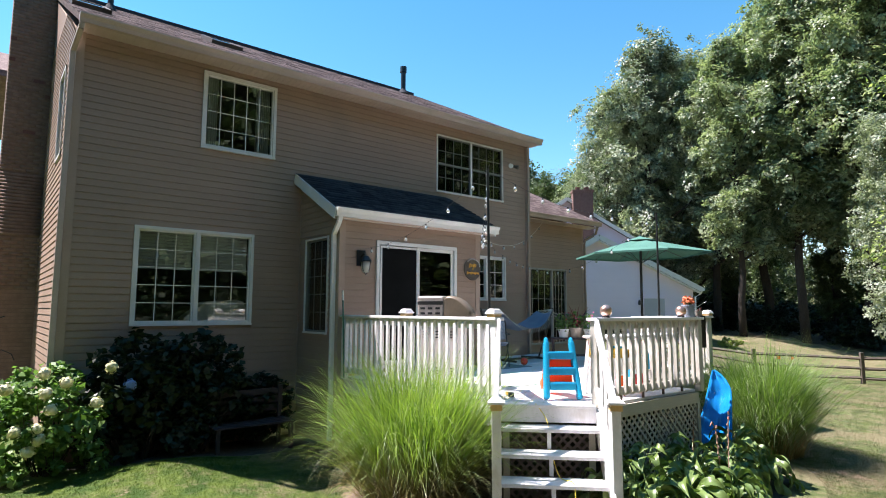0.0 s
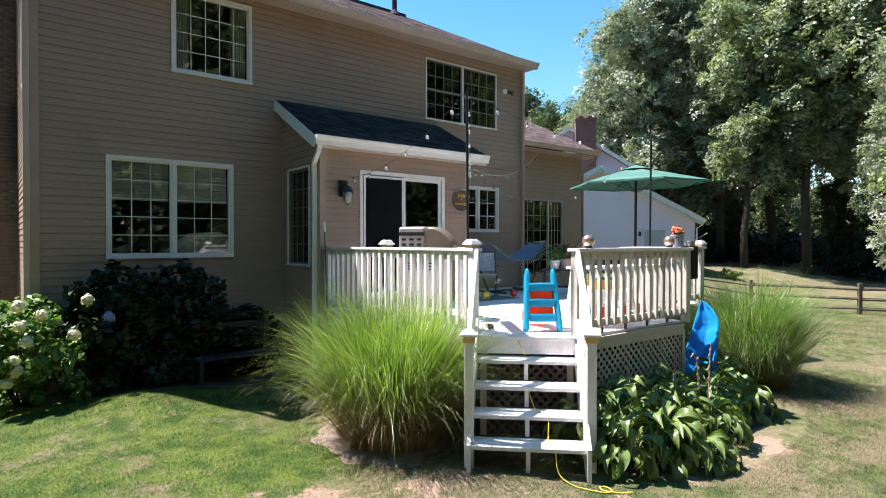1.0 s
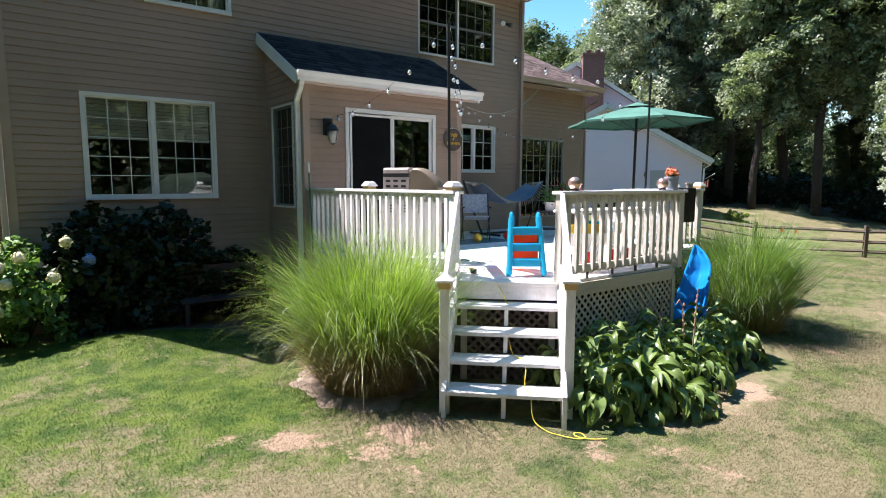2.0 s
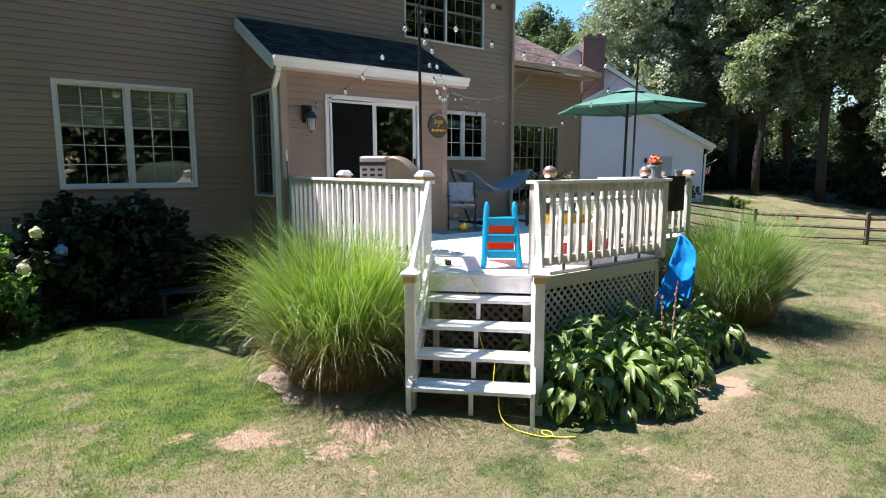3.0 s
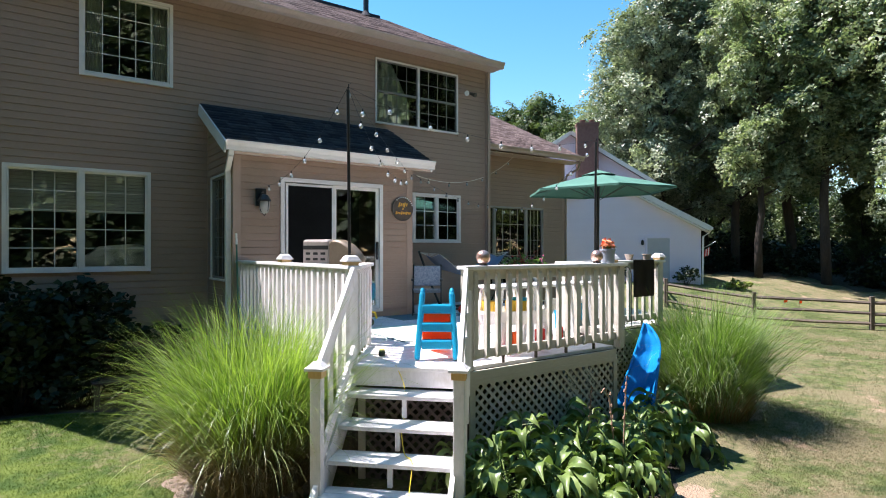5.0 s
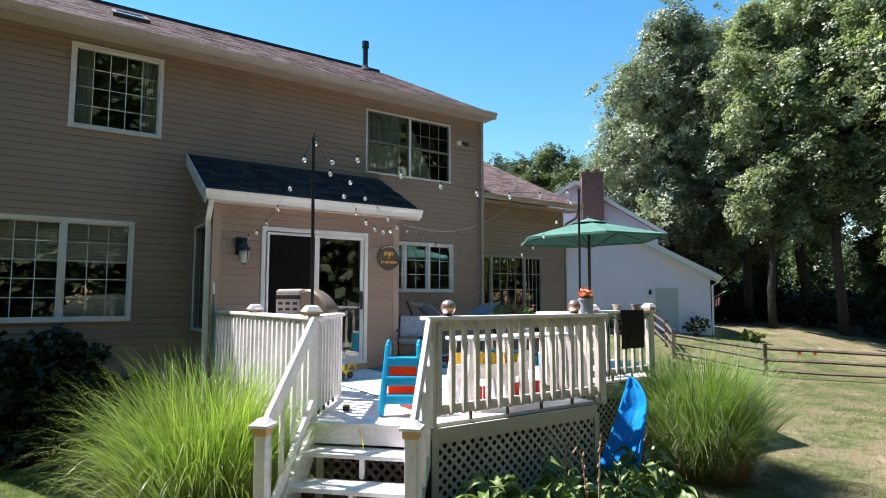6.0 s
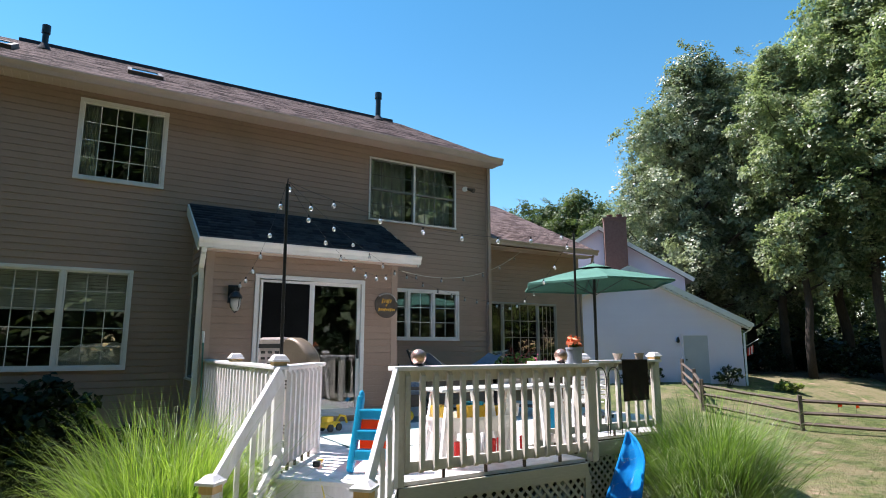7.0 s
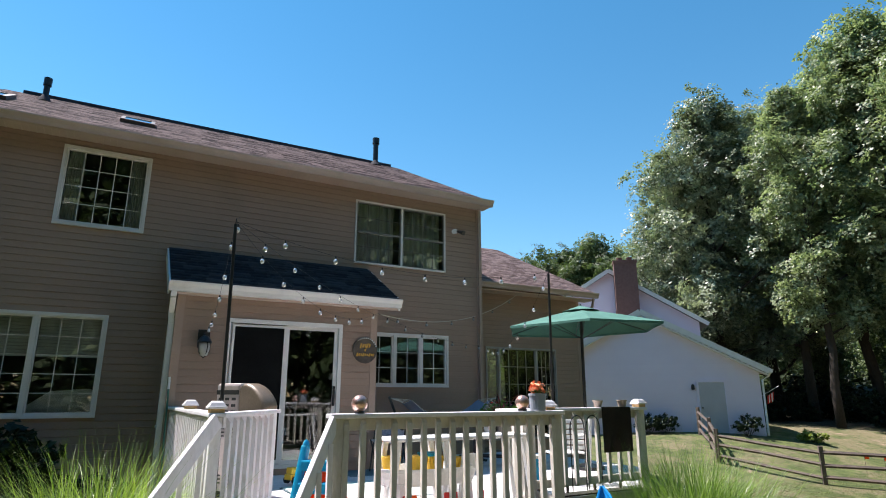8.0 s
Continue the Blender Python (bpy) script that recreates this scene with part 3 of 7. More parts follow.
bm = bmnew()
panel_with_holes(bm, 0.0, 1.33, -0.5, 3.42, [HOLE_SIDE], 0.15, face_left(BX0))
prism(bm, [(0.0, 3.42), (1.48, 3.42), (0.0, 4.2)], 0.0, 0.15, face_left(BX0))
wall_bs = solid("wall_bump_side", bm, M["siding"], "tan lap-sided side wall of the bump-out", "wall", "structure")
siding(wall_bs, 0.0, 1.39, -0.25, 4.2, [HOLE_SIDE], face_left(BX0), bump_top)
bm = bmnew()
box(bm, BX1 - 0.15, BX1, BY + 0.15, 0, -0.5, 3.5)
prism(bm, [(0.0, 3.5), (-1.48, 3.5), (0.0, 4.2)], BX1 - 0.15, BX1, Matrix(((0, 1, 0, 0), (1, 0, 0, 0), (0, 0, 1, 0), (0, 0, 0, 1))))
solid("wall_bump_far", bm, M["siding"], "tan side wall of the bump-out", "wall", "structure")
bm = bmnew()
box(bm, BX0 - 0.02, BX0 + 0.09, BY - 0.02, BY + 0.08, -0.3, 3.42)
box(bm, BX1 - 0.09, BX1 + 0.02, BY - 0.02, BY + 0.08, -0.3, 3.42)
box(bm, BX0 - 0.02, BX0 + 0.0, -0.03, 0.05, -0.3, 4.2)
solid("corner_trim", bm, M["trim"], "tan corner posts of the bump-out", "trim", "structure")
bm = bmnew()
prism(bm, [(0.0, 4.42), (0.0, 4.30), (-1.56, 3.46), (-1.56, 3.58)], -6.15, -2.62, SWAP)
roof_b = solid("roof_bump", bm, M["shingle_dark"], "charcoal shingle shed roof over the patio door", "roof", "structure")
shingle_courses(roof_b, -6.15, -2.62, -1.60, 3.565, -0.01, 4.425, M["shingle_dark"], thick=0.014)
bm = bmnew()
beam(bm, (-6.165, -1.58, 3.47), (-6.165, -0.02, 4.31), 0.025, 0.17)
beam(bm, (-2.605, -1.58, 3.47), (-2.605, -0.02, 4.31), 0.025, 0.17)
solid("rake_board", bm, M["white_gutter"], "white rake boards of the shed roof", "trim", "structure")
bm = bmnew()
box(bm, -6.12, -2.64, -1.56, BY, 3.40, 3.43)
solid("soffit_bump", bm, M["soffit"], "beige soffit over the patio door", "soffit", "structure")
gutter("gutter_bump", -6.17, -2.60, -1.56, 3.57, 0.14, M["white_gutter"], "white gutter on the shed roof")


def downspout(name, pts, material, label, w=0.075, d=0.055):
    bm = bmnew()
    for a, b in zip(pts, pts[1:]):
        up = (0, 1, 0) if abs((Vector(b) - Vector(a)).normalized().y) < 0.7 else (0, 0, 1)
        beam(bm, a, b, w, d, up, 0.008)
    return solid(name, bm, material, label, "downspout", "structure")


downspout("downspout", [(-6.1, -1.62, 3.44), (-6.1, -1.6, 3.36), (-6.09, -1.4, 3.16), (-6.075, -1.38, 3.0), (-6.075, -1.38, -0.1)], M["white_gutter"], "white downspout at the bump-out corner")
downspout("downspout", [(-0.04, -0.065, 6.01), (-0.04, -0.065, 0.9)], M["trim"], "tan downspout beside the house corner")
downspout("downspout", [(-9.62, -0.38, 6.02), (-9.63, -0.35, 5.94), (-9.68, -0.05, 5.70), (-9.68, -0.05, 0.0)], M["gutter"], "pale downspout on the house corner")

# the lower wing beyond
PUT_W = Matrix.Translation((0, WY, 0))
bm = bmnew()
panel_with_holes(bm, 0.0, WX1, -0.3, WZ1, [HOLE_WING], 0.15, PUT_W)
wall_w = solid("wall_wing", bm, M["siding"], "tan lap-sided rear wall of the lower wing", "wall", "structure")
siding(wall_w, 0.0, WX1 - 0.08, -0.2, WZ1, [HOLE_WING], PUT_W)
bm = bmnew()
prism(bm, [(WY + 0.15, -0.3), (9.9, -0.3), (9.9, WZ1), (5.6, 6.76), (WY + 0.15, WZ1)], WX1 - 0.15, WX1, SWAP)
solid("wall_wing_gable", bm, M["siding"], "tan gable wall of the lower wing", "wall", "structure")
bm = bmnew()
box(bm, WX1 - 0.08, WX1 + 0.02, WY - 0.02, WY + 0.1, -0.3, WZ1)
solid("corner_trim", bm, M["trim"], "tan corner post of the wing", "trim", "structure")
bm = bmnew()
prism(bm, [(1.02, 4.66), (5.6, 6.87), (10.2, 4.66), (10.2, 4.54), (5.6, 6.75), (1.02, 4.54)], 0.18, WX1 + 0.28, SWAP)
roof_w = solid("roof_wing", bm, M["shingle_wing"], "weathered mauve-brown shingle roof of the wing", "roof", "structure")
shingle_courses(roof_w, 0.18, WX1 + 0.28, 1.0, 4.655, 5.6, 6.874, M["shingle_wing"], step=0.15, thick=0.004)
bm = bmnew()
box(bm, 0.0, WX1 + 0.26, 1.05, WY, 4.47, 4.50)
solid("soffit_wing", bm, M["soffit"], "beige soffit of the wing", "soffit", "structure")
gutter("gutter_wing", 0.02, WX1 + 0.3, 1.02, 4.65, 0.13, M["gutter"], "beige gutter along the wing")
bm = bmnew()
tube(bm, [(4.2, 0.98, 4.5), (4.25, 1.1, 4.3), (4.12, 1.38, 4.15), (4.1, 1.42, 4.0), (4.1, 1.42, 0.0)], 0.035, 8)
solid("downspout", bm, M["trim"], "tan downspout on the wing's corner", "downspout", "structure")


# ---- windows ----
def window(name, put, u0, u1, z0, z1, sashes, cols, rows, label, frame=0.05, mid=False, bars=True, sill=True, curtain="", blind=0.0, mull=0.05, f=0.028, skin="white_frame", barred=None, edges=None, inner=None):
    """A window in a wall opening: frame, sashes with panes and bars; put turns (u, depth, z) into a place."""
    w = thing(name, Matrix(), label, "window", kind="structure")
    bm = bmnew()
    for a, b, c, d in ((u0, u1, z1 - frame, z1), (u0, u1, z0, z0 + frame), (u0, u0 + frame, z0 + frame, z1 - frame), (u1 - frame, u1, z0 + frame, z1 - frame)):
        box(bm, a, b, -0.035, 0.08, c, d, put)
    part("window_frame", bm, M[skin], w)
    if sill:
        bm = bmnew()
        box(bm, u0, u1, -0.05, -0.036, z0, z0 + 0.03, put)
        part("window_sill", bm, M[skin], w)
    step = (u1 - u0 - 2 * frame) / sashes
    edge = [u0 + frame] + [u0 + frame + s * step for s in range(1, sashes)] + [u1 - frame] if edges is None else [u0 + frame, *edges, u1 - frame]
    for s in range(1, sashes):
        bm = bmnew()
        box(bm, edge[s] - mull / 2, edge[s] + mull / 2, -0.03, 0.07, z0 + frame, z1 - frame, put)
        part("mullion", bm, M[skin], w)
    for s in range(sashes):
        a, b = edge[s] + (mull / 2 if s else 0), edge[s + 1] - (mull / 2 if s < sashes - 1 else 0)
        bm = bmnew()
        for x0, x1, c, d in ((a, b, z1 - frame - f, z1 - frame), (a, b, z0 + frame, z0 + frame + f), (a, a + f, z0 + frame + f, z1 - frame - f), (b - f, b, z0 + frame + f, z1 - frame - f)):
            box(bm, x0 + 0.002, x1 - 0.002, -0.012, 0.05, c, d, put)
        if mid:
            box(bm, a + f, b - f, -0.02, 0.045, (z0 + z1) / 2 - 0.018, (z0 + z1) / 2 + 0.018, put)
        sash = part("sash", bm, M[inner or skin], w)
        bm = bmnew()
        box(bm, a + f, b - f, 0.018, 0.024, z0 + frame + f, z1 - frame - f, put)
        g = part("pane", bm, M["glass"], sash)
        g.visible_shadow = False
        if bars and (barred is None or s in barred):
            bm = bmnew()
            for k in range(1, cols):
                x = a + f + (b - a - 2 * f) * k / cols
                box(bm, x - 0.0055, x + 0.0055, 0.009, 0.017, z0 + frame + f, z1 - frame - f, put)
            for k in range(1, rows):
                z = z0 + frame + f + (z1 - z0 - 2 * frame - 2 * f) * k / rows
                box(bm, a + f, b - f, 0.0092, 0.0172, z - 0.0055, z + 0.0055, put)
            part("muntin_bars", bm, M[inner or skin], sash)
        if blind:
            bm = bmnew()
            top = z1 - frame - f
            n = int((z1 - z0) * blind / 0.05)
            for k in range(n):
                box(bm, a + f, b - f, -0.025, 0.025, -0.0008, 0.0008, put @ Matrix.Translation((0, 0.1, top - k * 0.05)) @ Matrix.Rotation(radians(72), 4, "X"))
            part("blind", bm, M["blind"], w, "pale half-lowered slat blind")
    for side in curtain:
        bm = bmnew()
        wd = (u1 - u0) * (0.2 if side in "lr" else 0.42)
        s0 = u0 + 0.05 if side in "lL" else u1 - 0.05 - wd
        n = 40
        lo = [bm.verts.new(put @ Vector((s0 + wd * k / n, 0.16 + 0.025 * math.sin(k * 1.15), z0 - 0.02))) for k in range(n + 1)]
        hi = [bm.verts.new(put @ Vector((s0 + wd * k / n, 0.16 + 0.018 * math.sin(k * 1.15 + 0.3), z1 + 0.05))) for k in range(n + 1)]
        for k in range(n):
            bm.faces.new((lo[k], lo[k + 1], hi[k + 1], hi[k]))
        part("curtain", bm, M["curtain"], w, "pale gathered curtain", True)
    return w


window("window_1", FACE_BACK, *HOLES_MAIN[0], 1, 5, 4, "white picture window with grilles and pale curtains", curtain="lr")
window("window_2", FACE_BACK, *HOLES_MAIN[1], 2, 3, 5, "white double window with grilles and half-lowered blinds", blind=0.42)
window("window_3", FACE_BACK, *HOLES_MAIN[2], 2, 4, 4, "white double-hung window pair with sheer curtains", frame=0.03, mid=True, curtain="LR", mull=0.04, f=0.02, inner="dim_bars")
window("window_4", FACE_BACK, *HOLES_MAIN[3], 3, 2, 3, "white three-part kitchen window with grilles", frame=0.045)
window("window_5", face_left(BX0), *HOLE_SIDE, 1, 3, 5, "narrow white-framed side window", frame=0.03, inner="dim_bars")
window("window_6", PUT_W, *HOLE_WING, 3, 4, 5, "three-panel patio window of the wing, the middle grilled", frame=0.03, f=0.022, skin="grey_frame", barred=(1, 2), edges=(1.43, 2.57))
bm = bmnew()
for a, b, c, d in ((1.15, 1.2, 4.4, 5.9), (1.9, 1.95, 4.4, 5.9), (1.15, 1.95, 5.85, 5.9), (1.15, 1.95, 4.4, 4.45)):
    box(bm, -b, -a, -0.035, 0.05, c, d, face_left(HX0))
wl = solid("window_7", bm, M["white_frame"], "narrow white window on the gable wall", "window", "structure")
bm = bmnew()
box(bm, -1.9, -1.2, 0.0, 0.02, 4.45, 5.85, face_left(HX0 - 0.01))
part("pane", bm, M["glass"], wl)

# ---- patio door ----
u0, u1, z0, z1 = HOLE_SLIDER
door = thing("door_1", Matrix(), "white sliding patio door, half covered by a dark screen", "sliding door", kind="structure")
bm = bmnew()
for a, b, c, d in ((u0, u1, z1 - 0.065, z1), (u0, u0 + 0.06, z0 + 0.05, z1 - 0.065), (u1 - 0.06, u1, z0 + 0.05, z1 - 0.065), (u0, u1, z0, z0 + 0.05)):
    box(bm, a, b, -0.04, 0.1, c, d, PUT_B)
part("door_frame", bm, M["white_frame"], door)
for k, (a, b, y) in enumerate(((u0 + 0.062, -4.42, 0.045), (-4.47, u1 - 0.062, 0.0))):
    bm = bmnew()
    f = 0.055
    for x0, x1, c, d in ((a, b, z1 - 0.066 - f, z1 - 0.067), (a, b, z0 + 0.052, z0 + 0.052 + f), (a, a + f, z0 + 0.052 + f, z1 - 0.066 - f), (b - f, b, z0 + 0.052 + f, z1 - 0.066 - f)):
        box(bm, x0, x1, y, y + 0.035, c, d, PUT_B)
    leaf = part("door_panel", bm, M["white_frame"], door)
    bm = bmnew()
    box(bm, a + f, b - f, y + 0.012, y + 0.018, z0 + 0.05 + f, z1 - 0.066 - f, PUT_B)
    g = part("pane", bm, M["glass"], leaf)
    g.visible_shadow = False
    if k == 1:
        bm = bmnew()
        box(bm, b - 0.055, b - 0.02, y - 0.035, y, 1.85, 2.15, PUT_B, 0.008)
        part("door_handle", bm, M["black_metal"], leaf, "black door handle")
bm = bmnew()
box(bm, u0 + 0.12, -4.5, -0.012, -0.008, z0 + 0.12, z1 - 0.115, PUT_B)
scr = part("insect_screen", bm, M["screen"], door, "dark insect screen")
bm = bmnew()
for x0, x1, c, d in ((u0 + 0.085, -4.46, z1 - 0.115, z1 - 0.08), (u0 + 0.085, -4.46, z0 + 0.08, z0 + 0.12), (u0 + 0.085, u0 + 0.12, z0 + 0.12, z1 - 0.115), (-4.5, -4.46, z0 + 0.12, z1 - 0.115)):
    box(bm, x0, x1, -0.022, -0.002, c, d, PUT_B)
part("screen_frame", bm, M["white_frame"], door)

# ---- deck ----
DZ = 0.89
deck = thing("deck", Matrix(), "raised wooden deck with worn grey-white painted boards", "deck", kind="structure")


def deck_span(y):
    """The deck's left and right edges at depth y."""
    left = -5.86 if y > -4.93 else -5.86 + (-4.93 - y) * 1.12
    right = -2.85 if y < -4.72 else min(0.9, -0.5 + (y + 4.72) * 1.06)
    return (BX1 + 0.03 if y > BY - 0.02 else left), right


UNIT = bpy.data.meshes.new("deck_board")
bm = bmnew()
box(bm, 0, 1, 0, 1, 0, 1)
bm.to_mesh(UNIT)
bm.free()
UNIT.materials.append(M["deck"])


def unit_mesh(name, material):
    me = UNIT.copy()
    me.name = name
    me.materials.clear()
    me.materials.append(material)
    return me


def piece(name, mesh, parent, x0, x1, y0, y1, z0, z1, m=None):
    """An oblong piece that shares its mesh with others."""
    ob = new(name, mesh)
    ob.parent = parent
    ob.matrix_local = (m or Matrix()) @ Matrix.Translation((x0, y0, z0)) @ Matrix.Diagonal((x1 - x0, y1 - y0, z1 - z0, 1))
    return ob


y = -5.66
rnd = random.Random(3)
while y < -0.1:
    a, b = deck_span(y + 0.07)
    joint = rnd.uniform(-4.2, -2.8)
    dz = rnd.uniform(-0.0015, 0.0015)
    for c, d in (((a, joint - 0.002), (joint + 0.002, b)) if a < joint - 0.3 and b > joint + 0.3 else ((a, b),)):
        piece("deck_board", UNIT, deck, c, d, y, y + 0.134, DZ - 0.034 + dz, DZ + dz)
    y += 0.14
bm = bmnew()
box(bm, -5.04, -2.87, -5.72, -5.68, 0.76, DZ - 0.036)
part("fascia", bm, M["fascia"], deck, "cream fascia board under the deck edge")
bm = bmnew()
box(bm, -2.87, -2.83, -5.68, -4.77, 0.76, DZ - 0.036)
part("fascia", bm, M["fascia"], deck)
bm = bmnew()
box(bm, -2.83, -0.5, -4.80, -4.76, 0.72, DZ - 0.036)
part("fascia", bm, M["fascia"], deck)
bm = bmnew()
box(bm, -5.91, -5.87, -4.9, -1.5, 0.64, DZ - 0.036)
part("fascia", bm, M["paint"], deck)
bm = bmnew()
beam(bm, (-0.5, -4.78, 0.75), (0.92, -3.4, 0.75), 0.04, 0.21)
part("fascia", bm, M["fascia"], deck)
bm = bmnew()
box(bm, 0.9, 0.94, -3.4, 1.4, 0.64, DZ - 0.036)
part("fascia", bm, M["fascia"], deck)
bm = bmnew()
for x, y in ((-5.75, -4.8), (-5.0, -5.6), (-3.8, -5.6), (-2.93, -5.6), (-2.65, -3.2), (-0.6, -4.65), (0.8, -3.3), (-5.75, -2.2), (0.8, 0.5)):
    box(bm, x - 0.045, x + 0.045, y - 0.045, y + 0.045, -0.5, 0.8)
part("post_under_deck", bm, M["old_wood"], deck)

# plain boards added on the far sides to keep light from under the deck
bm = bmnew()
beam(bm, (-0.48, -4.74, 0.2), (0.90, -3.38, 0.2), 0.03, 0.98)
box(bm, 0.86, 0.89, -3.36, 1.4, -0.3, 0.72)
box(bm, -5.86, -5.83, -4.85, -1.4, -0.3, 0.63)
part("skirt_boards", bm, M["old_wood"], deck, "boards added to block light from under the deck")

# lattice skirts, lath by lath
LATH = unit_mesh("lath", M["lattice"])


LATH_SHADED = unit_mesh("lath", M["old_wood"])


def lattice(p0, p1, z0, z1, label, mesh=None):
    """A panel of crossing laths between two places."""
    p0, p1 = Vector(p0).to_3d(), Vector(p1).to_3d()
    d = p1 - p0
    length, h = d.length, z1 - z0
    base = Matrix.Translation((p0.x, p0.y, z0)) @ Matrix.Rotation(math.atan2(d.y, d.x), 4, "Z")
    ob = thing("lattice_panel", base, label, "lattice", "lattice skirts under the deck", "structure")
    for side in (1, -1):
        s = -h + 0.04
        while s < length:
            a = (max(s, 0), (max(s, 0) - s))
            b = (min(s + h, length), (min(s + h, length) - s))
            run = math.hypot(b[0] - a[0], b[1] - a[1])
            if run > 0.06:
                if side > 0:
                    m = Matrix.Translation((a[0], 0, a[1])) @ Matrix.Rotation(-math.pi / 4, 4, "Y")
                else:
                    m = Matrix.Translation((length - a[0], 0, a[1])) @ Matrix.Rotation(-3 * math.pi / 4, 4, "Y")
                piece("lath", mesh or LATH, ob, 0, run, -0.004 + side * 0.004, 0.003 + side * 0.004, -0.015, 0.015, m)
            s += 0.105
    bm = bmnew()
    box(bm, 0, length, -0.022, -0.01, -0.05, 0.0)
    box(bm, 0, length, -0.022, -0.01, h - 0.04, h + 0.01)
    box(bm, -0.02, 0.05, -0.023, -0.011, -0.05, h)
    box(bm, length - 0.05, length + 0.02, -0.023, -0.011, -0.05, h)
    part("lattice_frame", bm, M["fascia"], ob)
    return ob


lattice((-5.02, -5.70), (-2.87, -5.70), -0.25, 0.76, "cream diagonal lattice skirt along the deck front")
lattice((-2.85, -5.66), (-2.85, -4.78), -0.25, 0.76, "cream diagonal lattice skirt at the deck's step back")
lattice((-2.82, -4.77), (-0.5, -4.77), -0.25, 0.72, "cream diagonal lattice skirt behind the blue plastic shell")
# darker laths stand in for the shade behind the treads
lattice((-5.80, -4.98), (-5.08, -5.64), -0.25, 0.64, "diagonal lattice behind the steps, its shade put in as darker laths", LATH_SHADED)

# ---- railings ----
CAP_TOP = 1.86
BALUSTER = {}


def baluster_mesh(h, skin):
    """A square baluster with both ends cut slanting."""
    tall = round(h, 3)
    key = (tall, skin)
    if key not in BALUSTER:
        bm = bmnew()
        prism(bm, [(0.0, 0.0), (0.0, tall), (-0.012, tall), (-0.04, tall - 0.035), (-0.04, 0.035), (-0.012, 0.0)], -0.023, 0.023, SWAP)
        me = to_mesh("baluster", bm)
        me.materials.append(M[skin])
        BALUSTER[key] = me
    return BALUSTER[key]


def post_cap(parent, x, y, z, w=0.075, collar=True):
    """A flat-topped post cap on a moulded collar."""
    bm = bmnew()
    c = Matrix.Translation((x, y, z))
    box(bm, -w * 1.05, w * 1.05, -w * 1.05, w * 1.05, 0.035, 0.055, c, 0.004)
    for a, b, c0, c1 in ((w * 0.95, w * 0.72, 0.055, 0.085), (w * 0.72, w * 0.5, 0.085, 0.1)):
        v = [bm.verts.new(c @ Vector((sx * r, sy * r, zz))) for r, zz in ((a, c0), (b, c1)) for sx, sy in ((-1, -1), (1, -1), (1, 1), (-1, 1))]
        for k in range(4):
            bm.faces.new((v[k], v[(k + 1) % 4], v[4 + (k + 1) % 4], v[4 + k]))
        bm.faces.new(v[4:])
    cap = part("post_cap", bm, M["paint"], parent)
    if collar:
        bm = bmnew()
        box(bm, -w * 0.8, w * 0.8, -w * 0.8, w * 0.8, -0.02, 0.035, c)
        part("collar", bm, M["bare_wood"], parent, "peeled yellow wooden collar")
    return cap


def railing(p0, p1, n, label, posts=(0.0, 1.0), outside=-1, skin="paint"):
    """A straight length of deck railing; outside is the side (local y) that carries the balusters."""
    p0, p1 = Vector((*p0, DZ)), Vector((*p1, DZ))
    d = p1 - p0
    length = d.length
    ob = thing("railing", Matrix.Translation(p0) @ Matrix.Rotation(math.atan2(d.y, d.x), 4, "Z"), label, "railing", "railings round the deck")
    top = CAP_TOP - DZ
    o = outside
    bm = bmnew()
    box(bm, -0.07, length + 0.07, -0.075, 0.075, top - 0.036, top, None, 0.006)
    part("cap_board", bm, M["paint"], ob)
    bm = bmnew()
    box(bm, 0.0, length, -0.02, 0.018, top - 0.135, top - 0.038, None, 0.004)
    part("top_rail", bm, M[skin], ob)
    bm = bmnew()
    box(bm, 0.0, length, -0.02, 0.018, 0.075, 0.165, None, 0.004)
    part("bottom_rail", bm, M[skin], ob)
    me = baluster_mesh(top - 0.05 - 0.07, skin)
    for k in range(n):
        b = new("baluster", me)
        b.parent = ob
        x = length * (k + 0.5) / n
        turn = 0.0 if o < 0 else math.pi
        b.matrix_local = Matrix.Translation((x + rnd.uniform(-0.004, 0.004), -0.0205 if o < 0 else 0.0185, 0.07)) @ Matrix.Rotation(turn + rnd.uniform(-0.02, 0.02), 4, "Z")
    for k in posts:
        bm = bmnew()
        box(bm, length * k - 0.045, length * k + 0.045, -0.045, 0.045, -0.03, top - 0.038, None, 0.005)
        part("post", bm, M[skin], ob)
    for k in range(1, 5):
        bm = bmnew()
        box(bm, length * k / 5 - 0.012, length * k / 5 + 0.012, -0.012, 0.012, 0.0, 0.076)
        part("rail_foot", bm, M["old_wood"], ob)
    return ob


r_left = railing((-5.86, -4.90), (-5.93, -1.56), 23, "white railing beside the grill, partly in the house's shade", (0.0, 0.5, 1.0), 1)
post_cap(r_left, 0.02, 0.0, CAP_TOP - DZ - 0.0)
post_cap(r_left, 1.72, 0.0, CAP_TOP - DZ - 0.0)
# front, short and back rails take the paint with shade in its colour
r_front = railing((-5.03, -5.67), (-2.75, -5.67), 16, "weathered white front railing with a flat cap board", (0.0, 1.0), -1, "paint_shaded_side")
r_short = railing((-2.75, -5.58), (-2.75, -4.78), 5, "short white railing where the deck steps back", (), 1, "paint_shaded_side")
r_back = railing((-2.68, -4.72), (-0.55, -4.72), 12, "white railing with iron hoops and a brown towel", (0.0, 1.0), -1, "paint_shaded_side")
post_cap(r_front, 2.28, 0.12, CAP_TOP - DZ)
post_cap(r_back, 2.13, 0.0, CAP_TOP - DZ)
